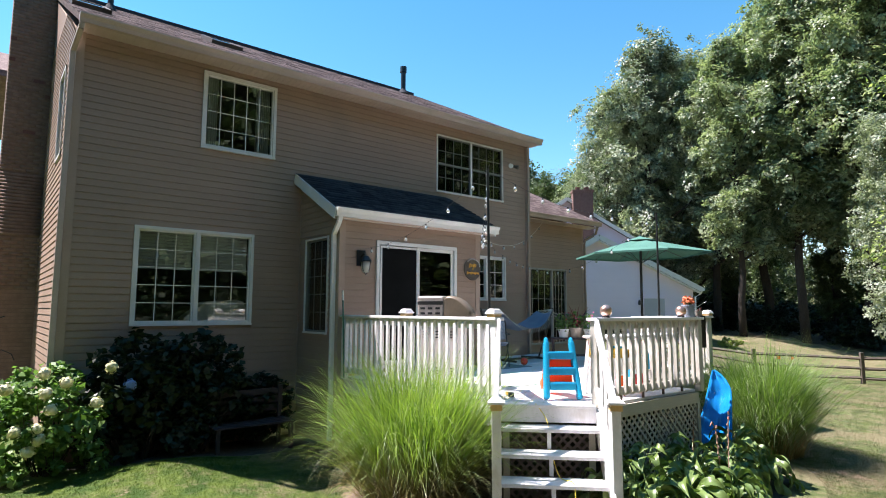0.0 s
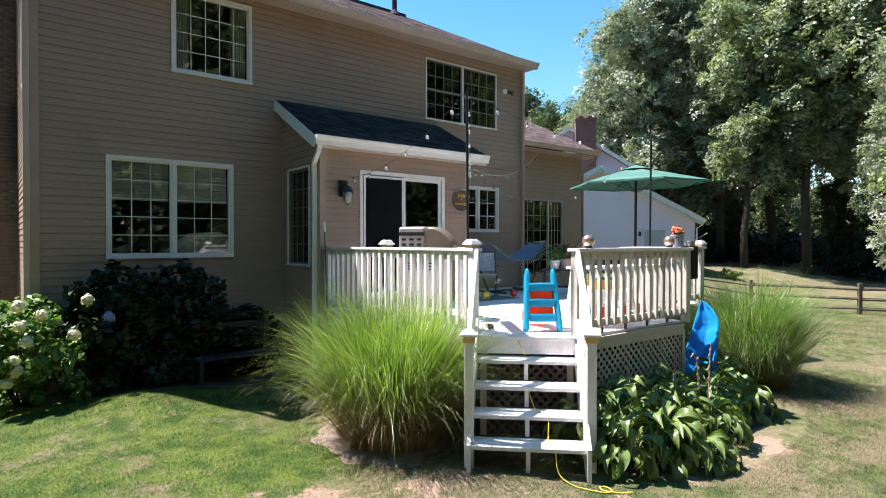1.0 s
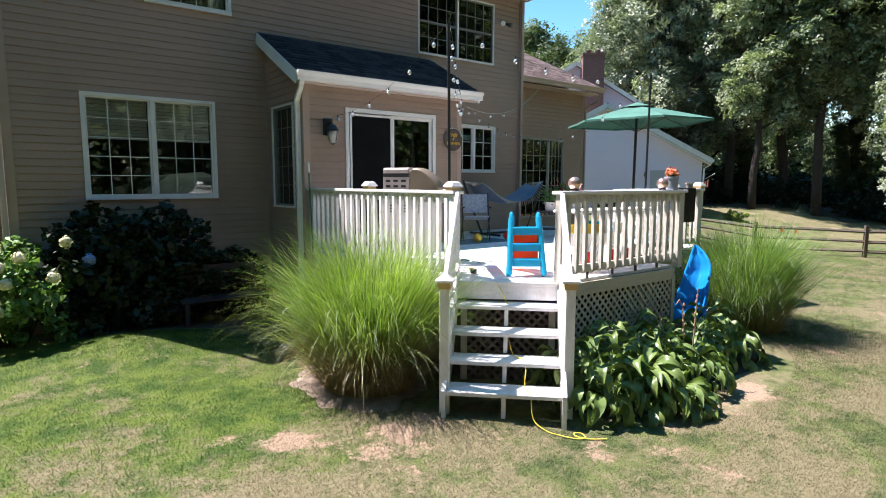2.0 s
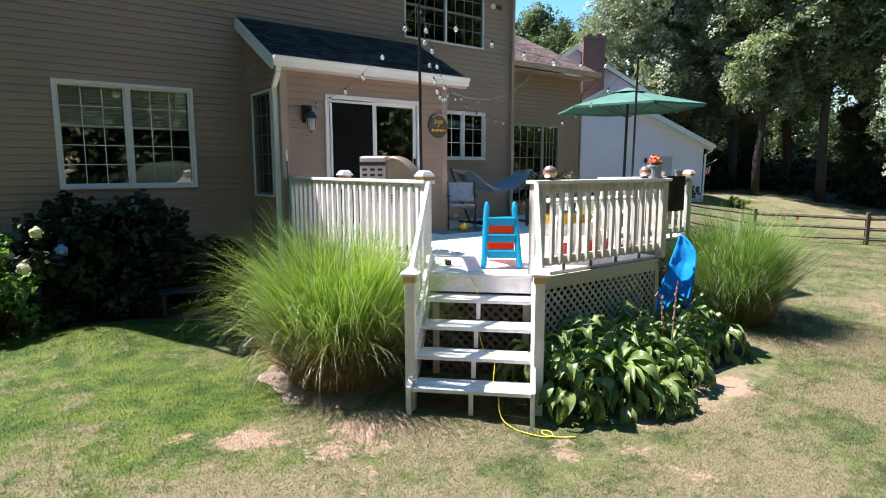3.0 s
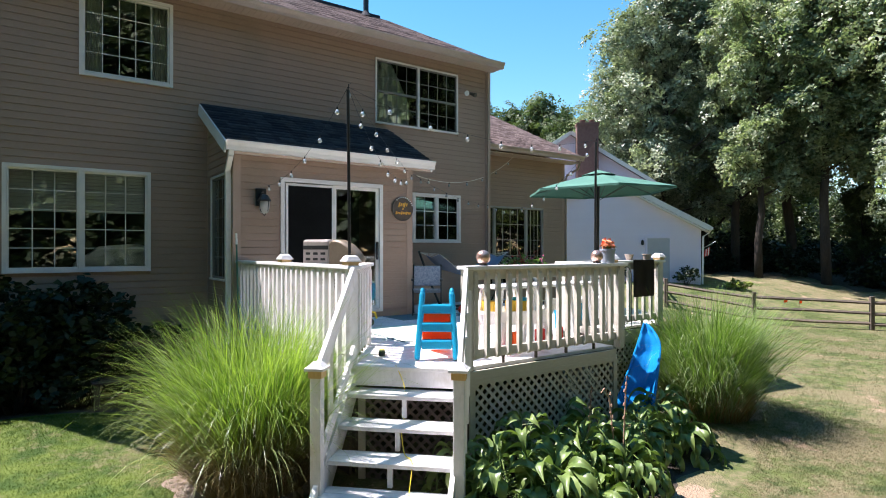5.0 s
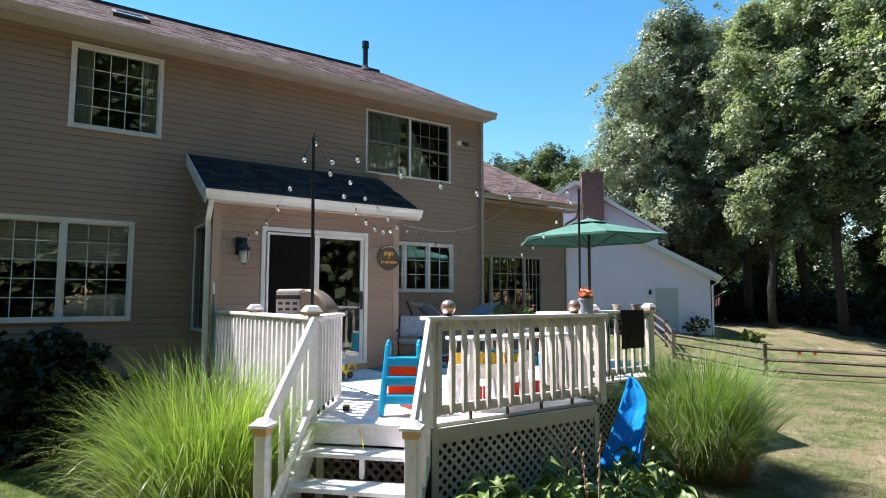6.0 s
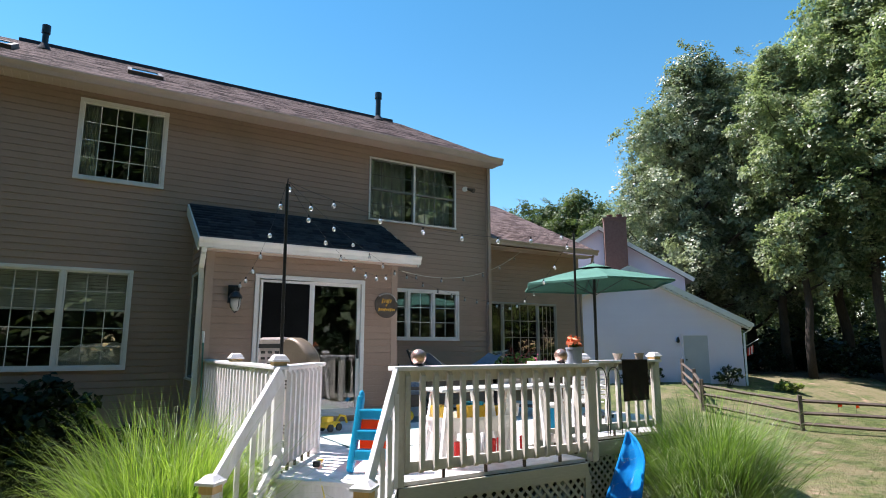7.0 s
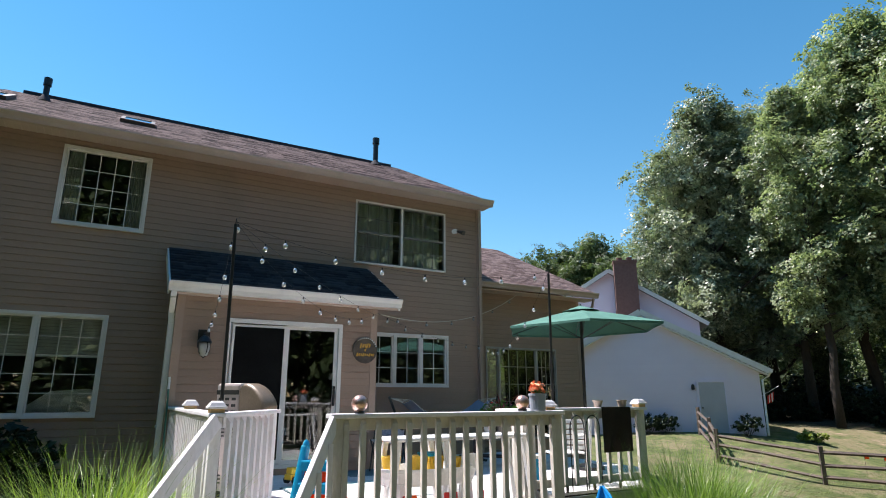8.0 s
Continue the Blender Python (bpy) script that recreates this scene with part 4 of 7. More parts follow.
r_stub = railing((-5.80, -4.82), (-5.16, -3.91), 8, "short white railing return at the stair head", (1.0,), -1)

# ---- stairs ----
HEAD = Vector((-5.455, -5.31, 0))
DOWN = Vector((-0.7071, -0.7071, 0))
ACROSS = Vector((0.7071, -0.7071, 0))
stair_m = Matrix(((ACROSS.x, -DOWN.x, 0, HEAD.x), (ACROSS.y, -DOWN.y, 0, HEAD.y), (0, 0, 1, 0), (0, 0, 0, 1)))
stairs = thing("deck_stairs", stair_m, "white wooden open stairs of four treads", "stairs")
RISE, RUN = 0.216, 0.262
for i in range(4):
    bm = bmnew()
    yy, zz = -RUN * (i + 1), DZ - RISE * (i + 1)
    for k in range(2):
        box(bm, -0.53, 0.53, yy + k * 0.142, yy + k * 0.142 + 0.137, zz - 0.038, zz, None, 0.005)
    part("tread", bm, M["deck"], stairs)
bm = bmnew()
box(bm, -0.53, 0.53, -0.02, 0.02, DZ - 0.19, DZ - 0.036)
part("top_riser", bm, M["paint"], stairs)
bm = bmnew()
box(bm, -0.53, 0.53, -0.045, 0.10, DZ - 0.034, DZ + 0.002, None, 0.004)
part("nosing_board", bm, M["deck"], stairs)
for x in (-0.55, 0.55):
    bm = bmnew()
    prism(bm, [(0.0, DZ - 0.03), (0.0, DZ - 0.34), (-1.02, -0.32), (-1.08, -0.3), (-1.08, 0.04)], x - 0.02, x + 0.02, SWAP)
    part("stringer", bm, M["paint"], stairs)
for i in range(4):
    bm = bmnew()
    zz = DZ - RISE * (i + 1)
    box(bm, -0.02, 0.02, -RUN * (i + 1) + 0.05, -RUN * (i + 1) + 0.09, zz - RISE + 0.0 if i < 3 else -0.3, zz - 0.038)
    part("middle_support", bm, M["paint"], stairs)


def stair_rail(side, newel, post, n, label):
    """A slanting handrail from a deck post to a newel, with balusters."""
    ob = thing("stair_railing", (newel[0], newel[1], -0.3), label, "stair railing", "railings of the deck stairs")
    nx = Vector((newel[0], newel[1], 0))
    bm = bmnew()
    turn = Matrix.Rotation(math.pi / 4, 4, "Z")
    box(bm, -0.045, 0.045, -0.045, 0.045, 0.0, newel[2] - 0.07 + 0.3, turn, 0.005)
    part("newel_post", bm, M["paint"], ob)
    w = 0.072
    bm = bmnew()
    z = newel[2] - 0.1 + 0.3
    box(bm, -w * 0.8, w * 0.8, -w * 0.8, w * 0.8, z - 0.025, z + 0.035, turn)
    part("collar", bm, M["bare_wood"], ob, "peeled yellow wooden collar")
    bm = bmnew()
    box(bm, -w * 1.15, w * 1.15, -w * 1.15, w * 1.15, z + 0.035, z + 0.06, turn, 0.004)
    v = [bm.verts.new(turn @ Vector((sx * r, sy * r, zz))) for r, zz in ((w * 1.0, z + 0.06), (w * 0.45, z + 0.1)) for sx, sy in ((-1, -1), (1, -1), (1, 1), (-1, 1))]
    for k in range(4):
        bm.faces.new((v[k], v[(k + 1) % 4], v[4 + (k + 1) % 4], v[4 + k]))
    bm.faces.new(v[4:])
    part("post_cap", bm, M["paint"], ob)
    o = Vector((newel[0], newel[1], -0.3))
    a, b = Vector((newel[0], newel[1], newel[2] - 0.13)) - o, Vector(post) - o
    bm = bmnew()
    shift = ACROSS * (0.0)
    beam(bm, a + shift, b + shift, 0.04, 0.14, bevel=0.005)
    part("handrail", bm, M["paint"], ob)
    bm = bmnew()
    low = Vector((0, 0, 0.74))
    beam(bm, a - low, b - low, 0.036, 0.085, bevel=0.004)
    part("lower_rail", bm, M["paint"], ob)
    for k in range(n):
        f = (k + 0.75) / (n + 0.4)
        p = a.lerp(b, f) + ACROSS * (0.028 * side)
        bm = bmnew()
        box(bm, p.x - 0.019, p.x + 0.019, p.y - 0.019, p.y + 0.019, p.z - 0.78, p.z - 0.04)
        part("baluster", bm, M["paint"], ob)
    return ob


stair_rail(-1, (-6.51, -5.58, 1.10), (-5.86, -4.96, 1.80), 4, "white slanting stair railing with plank handrail")
stair_rail(1, (-5.61, -6.31, 1.10), (-5.06, -5.70, 1.80), 4, "white slanting stair railing with plank handrail")

# ---- garden: ornamental grasses ----
def blades_mesh(name, rng, n, base_r, length, spread, seg=7, width=0.007, droop=1.0, lift=(35, 88), tufts=0):
    """Arching ribbons that rise from a tuft, or from several of their own lean and height, and bend over at their ends."""
    a = rng.uniform(0, math.tau, n)
    rad = base_r * np.sqrt(rng.uniform(0, 1, n))
    out = a + rng.normal(0, 1.15, n)
    t = rng.uniform(0, 1, n) ** 0.8
    ln = length * (0.4 + 0.75 * rng.uniform(0, 1, n) ** 1.3)
    lean = np.zeros(n)
    if tufts:
        which = rng.integers(0, tufts, n)
        ta, tr = np.arange(tufts) * 2.39996 + rng.uniform(-0.4, 0.4, tufts), base_r * np.sqrt((np.arange(tufts) + 0.5) / tufts)
        a, rad = ta[which] + rng.normal(0, 0.22, n), tr[which] + rng.normal(0, 0.06, n) * base_r
        out = ta[which] + rng.normal(0, 0.75, n)
        ln = ln * rng.uniform(0.78, 1.12, tufts)[which]
        lean = rng.uniform(-7, 9, tufts)[which]
    p0 = np.stack([np.cos(a) * rad, np.sin(a) * rad, np.zeros(n)], -1)
    tilt = np.radians(lift[1] - lean - (lift[1] - lift[0]) * t * (0.35 + 0.65 * np.clip(rad / base_r, 0, 1)))
    bend = droop * rng.uniform(0.2, 2.0, n)
    pts, cur, ang = [p0], p0.copy(), tilt.copy()
    for s in range(seg):
        step = ln / seg
        cur = cur + np.stack([np.cos(out) * np.cos(ang), np.sin(out) * np.cos(ang), np.sin(ang)], -1) * step[:, None]
        ang = ang - np.radians(14) * bend * ((s + 1) / seg) ** 1.3 * spread
        out = out + rng.normal(0, 0.03, n)
        pts.append(cur.copy())
    P = np.stack(pts, 1)
    face = out + math.pi / 2 + rng.normal(0, 0.5, n)
    side = np.stack([np.cos(face), np.sin(face), np.zeros(n)], -1)
    w = width * rng.uniform(0.6, 1.3, n)[:, None] * np.concatenate([np.linspace(0.8, 1.0, seg // 2 + 1), np.linspace(1.0, 0.08, seg - seg // 2)])[None]
    L, R = P - side[:, None] * w[..., None], P + side[:, None] * w[..., None]
    V = np.stack([L, R], 2).reshape(-1, 3)
    base = (np.arange(n) * (seg + 1) * 2)[:, None] + (np.arange(seg) * 2)[None]
    Q = np.stack([base, base + 1, base + 3, base + 2], -1).reshape(-1, 4)
    return quads_mesh(name, V, Q)


def ornamental_grass(x, y, r, height, seed, label, n=5200, skin="blade", pale="blade_pale", dry=0.6):
    rng = np.random.default_rng(seed)
    g = thing("ornamental_grass", (x, y, float(ground_z(x, y)) - 0.02), label, "ornamental grass", "maiden grass clumps")
    tagged(part("green_blades", blades_mesh("green_blades", rng, int(n * 0.8), r, height, 1.25, droop=0.9, lift=(60, 98), width=0.0038, tufts=26, seg=8), M[skin], g), kind="stuff")
    tagged(part("silvery_blades", blades_mesh("silvery_blades", rng, int(n * 0.35), r, height * 1.02, 1.5, droop=1.0, lift=(58, 97), width=0.0032, tufts=22, seg=9), M[pale], g), kind="stuff")
    tagged(part("dry_blades", blades_mesh("dry_blades", rng, int(n * dry), r * 1.15, height * 0.46, 1.5, lift=(48, 90), width=0.0042), M["blade_dry"], g), kind="stuff")
    return g


ornamental_grass(-6.66, -4.48, 0.42, 1.64, 11, "tall bright green maiden grass beside the deck stairs", 10500)
ornamental_grass(-0.84, -5.66, 0.48, 1.58, 12, "tall feathery grey-green maiden grass at the deck's far corner", 9500, "blade_far", "blade_far_pale", 0.22)

# ---- hostas ----
def hosta_leaf_mesh(seed, ln=0.3, wd=0.155):
    """A broad pointed leaf with a folded midrib, arching, on a stalk."""
    r = np.random.default_rng(seed)
    n, vs, qs = 7, [], []
    for i in range(n + 1):
        t = i / n
        w = wd * 0.5 * math.sin(math.pi * min(1, t * 0.93 + 0.04)) ** 0.75 * (1 - 0.25 * t)
        w = max(w, 0.004)
        x = ln * t
        z = 0.10 * math.sin(t * 1.9) - 0.13 * t * t * t
        for k, s in enumerate((-1, -0.5, 0, 0.5, 1)):
            vs.append((x, s * w, z + 0.028 * abs(s) * (1 - t * 0.4) + 0.008 * math.sin(9 * t + s * 3 + seed)))
    for i in range(n):
        for k in range(4):
            a = i * 5 + k
            qs.append((a, a + 1, a + 6, a + 5))
    b = len(vs)
    vs += [(-0.16, -0.004, -0.2), (-0.16, 0.004, -0.2), (0.0, 0.004, 0.0), (0.0, -0.004, 0.0)]
    qs.append((b, b + 1, b + 2, b + 3))
    me = quads_mesh("leaf", vs, qs)
    for f in me.polygons:
        f.use_smooth = True
    me.materials.append(M["leaf_hosta"])
    return me


HOSTA_LEAVES = [hosta_leaf_mesh(k, 0.175 + 0.022 * k, 0.085 + 0.008 * k) for k in range(4)]


def hosta(x, y, r, h, n, seed, label="broad-leaved green hosta in the bed by the deck"):
    rr = random.Random(seed)
    z = float(ground_z(x, y))
    ob = thing("hosta", (x, y, z), label, "hosta plant", "hostas in the bed")
    n = int(n * 3.0)
    for k in range(n):
        a = k * 2.39996 + rr.uniform(-0.3, 0.3)
        t = math.sqrt((k + 0.5) / n)
        d = r * 0.62 * t
        hz = h * (1.0 - 0.78 * t * t) * rr.uniform(0.7, 1.12)
        pitch = radians(-20 + 85 * t + rr.uniform(-18, 18))
        leaf = new("leaf", rr.choice(HOSTA_LEAVES))
        leaf.parent = ob
        s = rr.uniform(0.7, 1.25)
        leaf.matrix_local = Matrix.Translation((math.cos(a) * d, math.sin(a) * d, hz)) @ Matrix.Rotation(a + rr.uniform(-0.3, 0.3), 4, "Z") @ Matrix.Rotation(pitch, 4, "Y") @ Matrix.Rotation(rr.uniform(-0.7, 0.7), 4, "X") @ Matrix.Scale(s, 4)
    return ob


for k, (x, y, r, h, n) in enumerate(((-5.25, -6.35, 0.52, 0.55, 30), (-4.75, -6.55, 0.52, 0.5, 30), (-4.65, -6.05, 0.55, 0.66, 30), (-4.2, -6.35, 0.55, 0.56, 30),
                                     (-3.8, -6.55, 0.5, 0.42, 26), (-3.7, -6.05, 0.52, 0.55, 28), (-3.1, -6.2, 0.5, 0.5, 26), (-2.45, -6.0, 0.5, 0.55, 24), (-5.3, -5.95, 0.4, 0.5, 16), (-2.5, -6.35, 0.42, 0.36, 18), (-4.45, -6.75, 0.42, 0.3, 20))):
    hosta(x, y, r, h, n, 40 + k)

pale_leaf = solid("hosta_leaf", HOSTA_LEAVES[2].copy(), None, "single pale hosta leaf poking through the stair railing", "leaf", where=Matrix.Translation((-5.50, -6.14, 0.19)) @ Matrix.Rotation(3.6, 4, "Z") @ Matrix.Rotation(1.0, 4, "Y"))
pale_leaf.data.materials.clear()
pale_leaf.data.materials.append(leaf_mat("pale_hosta_leaf", (0.22, 0.30, 0.10), (0.32, 0.38, 0.15), 0.3))
# garden bed under the plants
rng = np.random.default_rng(4)


def bed(name, cx, cy, rx, ry, seed, label, material="soil", rise=0.012):
    """A low uneven patch of mulch with a ragged edge."""
    r = np.random.default_rng(seed)
    n, rings = 64, 8
    vs, qs = [], []
    ph = r.uniform(0, 6, 4)
    for i in range(rings + 1):
        for k in range(n):
            a = k * math.tau / n
            edge = 1 + 0.08 * math.sin(3 * a + ph[0]) + 0.06 * math.sin(7 * a + ph[1]) + 0.04 * math.sin(13 * a + ph[2])
            f = i / rings
            x, y = cx + rx * edge * f * math.cos(a), cy + ry * edge * f * math.sin(a)
            vs.append((x, y, float(ground_z(x, y)) + rise * (1 - f ** 4) - 0.012 * f ** 6 + r.uniform(-0.006, 0.006) * (1 - f)))
    for i in range(rings):
        for k in range(n):
            a, b = i * n + k, i * n + (k + 1) % n
            qs.append((a, b, b + n, a + n))
    me = quads_mesh(name, vs, qs)
    return solid(name, me, M[material], label, "garden bed", "structure", smooth=True)


bed("garden_bed", -3.75, -6.0, 2.05, 0.95, 1, "dark mulch bed along the deck front, shade under hostas in its colour", "mulch_shaded")
bed("garden_bed", -6.76, -4.42, 0.78, 0.9, 2, "dry grey-brown mulch round the tall grass")
bed("garden_bed", -0.45, -5.5, 1.1, 0.75, 3, "mulch bed under the far grass")
bed("garden_bed", -7.6, -0.4, 1.85, 0.9, 5, "shaded dark bed along the house wall", "mulch_shaded")


# ---- leaves for shrubs and trees ----
def leaf_cloud(centres, radii, per, size, rng, flat=0.0):
    """Diamond leaves scattered in balls round centres; returns corners and faces."""
    n = len(centres) * per
    c = np.repeat(np.asarray(centres, float), per, 0)
    r = np.repeat(np.asarray(radii, float), per)
    d = rng.normal(0, 1, (n, 3))
    d /= np.linalg.norm(d, axis=1)[:, None]
    p = c + d * (r * rng.uniform(0, 1, n) ** 0.45)[:, None]
    nrm = rng.normal(0, 1, (n, 3)) + np.array([0, 0, 1.3]) + d * 0.6
    nrm /= np.linalg.norm(nrm, axis=1)[:, None]
    t = np.cross(nrm, rng.normal(0, 1, (n, 3)))
    t /= np.linalg.norm(t, axis=1)[:, None]
    b = np.cross(nrm, t)
    s = (size * rng.uniform(0.6, 1.35, n))[:, None]
    V = np.stack([p - t * s * 0.5, p + b * s * 0.32 + nrm * s * 0.06, p + t * s * 0.5 - nrm * s * 0.1, p - b * s * 0.32 + nrm * s * 0.06], 1).reshape(-1, 3)
    return V, np.arange(n * 4).reshape(-1, 4)


def spray_cloud(centres, outward, radii, per, size, rng):
    """Flat sprays of diamond leaves that lie much the same way, each round a centre."""
    m = len(centres)
    axis = outward * 0.75 + np.array([0, 0, 0.85]) + rng.normal(0, 0.48, (m, 3))
    axis /= np.linalg.norm(axis, axis=1)[:, None]
    n = m * per
    c, ax, r = np.repeat(centres, per, 0), np.repeat(axis, per, 0), np.repeat(radii, per)
    d = rng.normal(0, 1, (n, 3))
    d -= ax * (np.sum(d * ax, 1) * 0.72)[:, None]
    d /= np.linalg.norm(d, axis=1)[:, None]
    p = c + d * (r * rng.uniform(0, 1, n) ** 0.55)[:, None]
    nrm = ax + rng.normal(0, 0.26, (n, 3))
    nrm /= np.linalg.norm(nrm, axis=1)[:, None]
    t = np.cross(nrm, rng.normal(0, 1, (n, 3)))
    t /= np.linalg.norm(t, axis=1)[:, None]
    b = np.cross(nrm, t)
    s = (size * rng.uniform(0.6, 1.35, n))[:, None]
    V = np.stack([p - t * s * 0.5, p + b * s * 0.34 + nrm * s * 0.06, p + t * s * 0.5 - nrm * s * 0.1, p - b * s * 0.34 + nrm * s * 0.06], 1).reshape(-1, 3)
    return V, np.arange(n * 4).reshape(-1, 4)


def limb_points(p, d, length, rr, n=6, lift=0.12, wob=0.18):
    pts, d = [Vector(p)], Vector(d).normalized()
    for i in range(n):
        d = (d + Vector((rr.uniform(-wob, wob), rr.uniform(-wob, wob), lift + rr.uniform(-wob, wob) * 0.5))).normalized()
        pts.append(pts[-1] + d * (length / n))
    return pts


SPRAYS = 8


def make_tree(label, leaf, h, crown_r, low, seed, clumps=330, per=85, size=0.24, trunk_r=0.3, name="tree", spray=1.0, sides=6):
    """A tree at the origin: tapered trunk, limbs, and a crown of many small leaves in uneven clumps."""
    rr, rng = random.Random(seed), np.random.default_rng(seed)
    ob = thing(name, (0, 0, 0), label, "tree", "trees at the back of the garden")
    bm = bmnew()
    trunk = [Vector((0, 0, -0.3))]
    for i in range(9):
        trunk.append(Vector((rr.uniform(-0.03, 0.03) * h * (i + 1) / 9, rr.uniform(-0.03, 0.03) * h * (i + 1) / 9, h * 0.86 * (i + 1) / 9)))
    tube(bm, trunk, trunk_r, 10, trunk_r * 0.12)
    centres, radii = [], []
    n_limb = 26
    for k in range(n_limb):
        f = low + (0.98 - low) * (k + rr.random()) / n_limb
        g = f / 0.98 * 9
        i = min(8, int(g))
        p = trunk[i].lerp(trunk[i + 1], g - i)
        a = k * 2.4 + rr.uniform(-0.5, 0.5)
        u = (f - low) / (1 - low)
        reach = crown_r * (0.55 + 0.9 * math.sin(math.pi * (0.18 + 0.72 * u)) ** 1.2 * 0.55) * rr.uniform(0.7, 1.15) * (1.0 - 0.45 * u * u)
        pts = limb_points(p, (math.cos(a), math.sin(a), 0.25 + 0.6 * u), reach, rr)
        r0 = trunk_r * 0.34 * (1 - 0.6 * u)
        tube(bm, pts, r0, sides, r0 * 0.15)
        for j in range(2, 7):
            for _ in range(2):
                q = pts[j] + Vector((rr.gauss(0, 0.09), rr.gauss(0, 0.09), rr.gauss(0, 0.07))) * crown_r
                centres.append(q)
                radii.append(crown_r * rr.uniform(0.13, 0.27))
        for _ in range(2):
            j = rr.randint(2, 5)
            sub = limb_points(pts[j], (rr.uniform(-1, 1), rr.uniform(-1, 1), 0.4), reach * 0.45, rr, 4)
            if sides > 3:
                tube(bm, sub, r0 * 0.4, 4, r0 * 0.1)
            centres += [sub[-1], sub[-2]]
            radii += [crown_r * rr.uniform(0.13, 0.24)] * 2
    while len(centres) > clumps:
        k = rr.randrange(len(centres))
        centres.pop(k), radii.pop(k)
    part("trunk", bm, M["bark"], ob, "", True)
    c = np.repeat(np.array([tuple(q) for q in centres]), SPRAYS, 0)
    r = np.repeat(np.array(radii), SPRAYS)
    d = rng.normal(0, 1, c.shape)
    d /= np.linalg.norm(d, axis=1)[:, None]
    V, Q = spray_cloud(c + d * (r * rng.uniform(0.5, 1.12, len(r)))[:, None], d, rng.uniform(0.26, 0.56, len(r)) * spray, per // SPRAYS, size, rng)
    tagged(part("crown", quads_mesh("crown", V, Q), leaf, ob), kind="stuff")
    return ob


def place(first, spots, h0):
    """Puts a tree and its copies at (x, y, height, turn)."""
    for k, (x, y, h, turn) in enumerate(spots):
        s = h / h0
        m = Matrix.Translation((x, y, float(ground_z(x, y)))) @ Matrix.Rotation(turn, 4, "Z")
        if k == 0:
            first.scale = (s, s, s)
            first.matrix_world = m @ Matrix.Scale(s, 4)
        else:
            c = copy_thing(first, m)
            c.scale = (s, s, s)


def polar(a, d):
    return -8.0 + d * math.cos(radians(a)), -10.0 + d * math.sin(radians(a))


maple = make_tree("tall silvery-green maple with dense leaves", M["leaf_maple"], 20.0, 5.3, 0.10, 21, 330, 328, 0.155, 0.32)
oak = make_tree("tall dark green oak with a straight trunk", M["leaf_oak"], 22.0, 5.0, 0.20, 22, 320, 280, 0.165, 0.30)
oak2 = make_tree("tall green tree with a long bare trunk", M["leaf_oak"], 22.0, 4.3, 0.25, 23, 270, 272, 0.165, 0.25)
# the darker leaf stands in for this tree being backlit
ash = make_tree("leafy green tree standing far behind the houses", M["leaf_far"], 14.0, 4.6, 0.18, 24, 260, 190, 0.2, 0.25)
place(maple, [(*polar(33.9, 37), 20.0, 0.4), (*polar(30.4, 41), 20.5, 2.4), (*polar(36.0, 38.5), 16.8, 4.0), (*polar(12.5, 28), 13.0, 1.1)], 20.0)
place(oak, [(*polar(23.6, 39), 22, 0.0), (*polar(27.8, 38), 19.5, 1.3), (*polar(16.0, 37), 24, 2.9), (*polar(12.0, 42), 25, 3.6)], 22.0)
place(oak2, [(*polar(26.0, 34), 18.5, 0.0), (*polar(21.0, 35), 22.5, 2.0), (*polar(18.2, 42), 24, 0.9), (*polar(13.8, 33), 23, 4.4)], 22.0)
place(ash, [(*polar(45.0, 66), 18.5, 0.3), (*polar(48.5, 70), 18.5, 1.7), (*polar(42.4, 62), 15.5, 2.8), (*polar(51.5, 76), 19, 4.1), (*polar(39.2, 60), 16, 0.9), (*polar(36.0, 54), 17, 3.7), (*polar(27.0, 43), 6.0, 1.2), (*polar(18.6, 41), 5.5, 2.6)], 14.0)
lime_tree = make_tree("sunlit yellow-green tree near the side of the garden", M["leaf_lime"], 13.0, 3.4, 0.15, 27, 200, 96, 0.13, 0.2)
place(lime_tree, [(8.7, -7.9, 14.0, 0.6)], 13.0)
# the wood behind, trees that the panes mirror, and a row against sky light
far = make_tree("leafy tree of the wood and outer rows, shade in its leaf colour", M["leaf_far"], 14.0, 4.4, 0.05, 25, 190, 48, 0.38, 0.2, spray=1.9, sides=3)
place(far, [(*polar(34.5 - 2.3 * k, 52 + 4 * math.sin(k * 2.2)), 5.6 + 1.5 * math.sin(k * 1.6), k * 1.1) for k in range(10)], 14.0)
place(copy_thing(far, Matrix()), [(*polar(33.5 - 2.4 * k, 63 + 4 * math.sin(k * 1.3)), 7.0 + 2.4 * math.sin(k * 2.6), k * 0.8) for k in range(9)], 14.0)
# mirrored row, also set nearer and taller to hold back sky light
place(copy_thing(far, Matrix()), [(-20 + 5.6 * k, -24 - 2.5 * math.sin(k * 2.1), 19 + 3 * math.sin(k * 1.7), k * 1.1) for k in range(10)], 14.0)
# unseen row at the left, added only to block sky light
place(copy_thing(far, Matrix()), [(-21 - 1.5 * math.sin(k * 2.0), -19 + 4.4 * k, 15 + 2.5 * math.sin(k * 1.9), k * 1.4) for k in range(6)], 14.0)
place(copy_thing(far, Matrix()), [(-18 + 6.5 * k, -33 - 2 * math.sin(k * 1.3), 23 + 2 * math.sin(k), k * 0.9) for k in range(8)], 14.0)


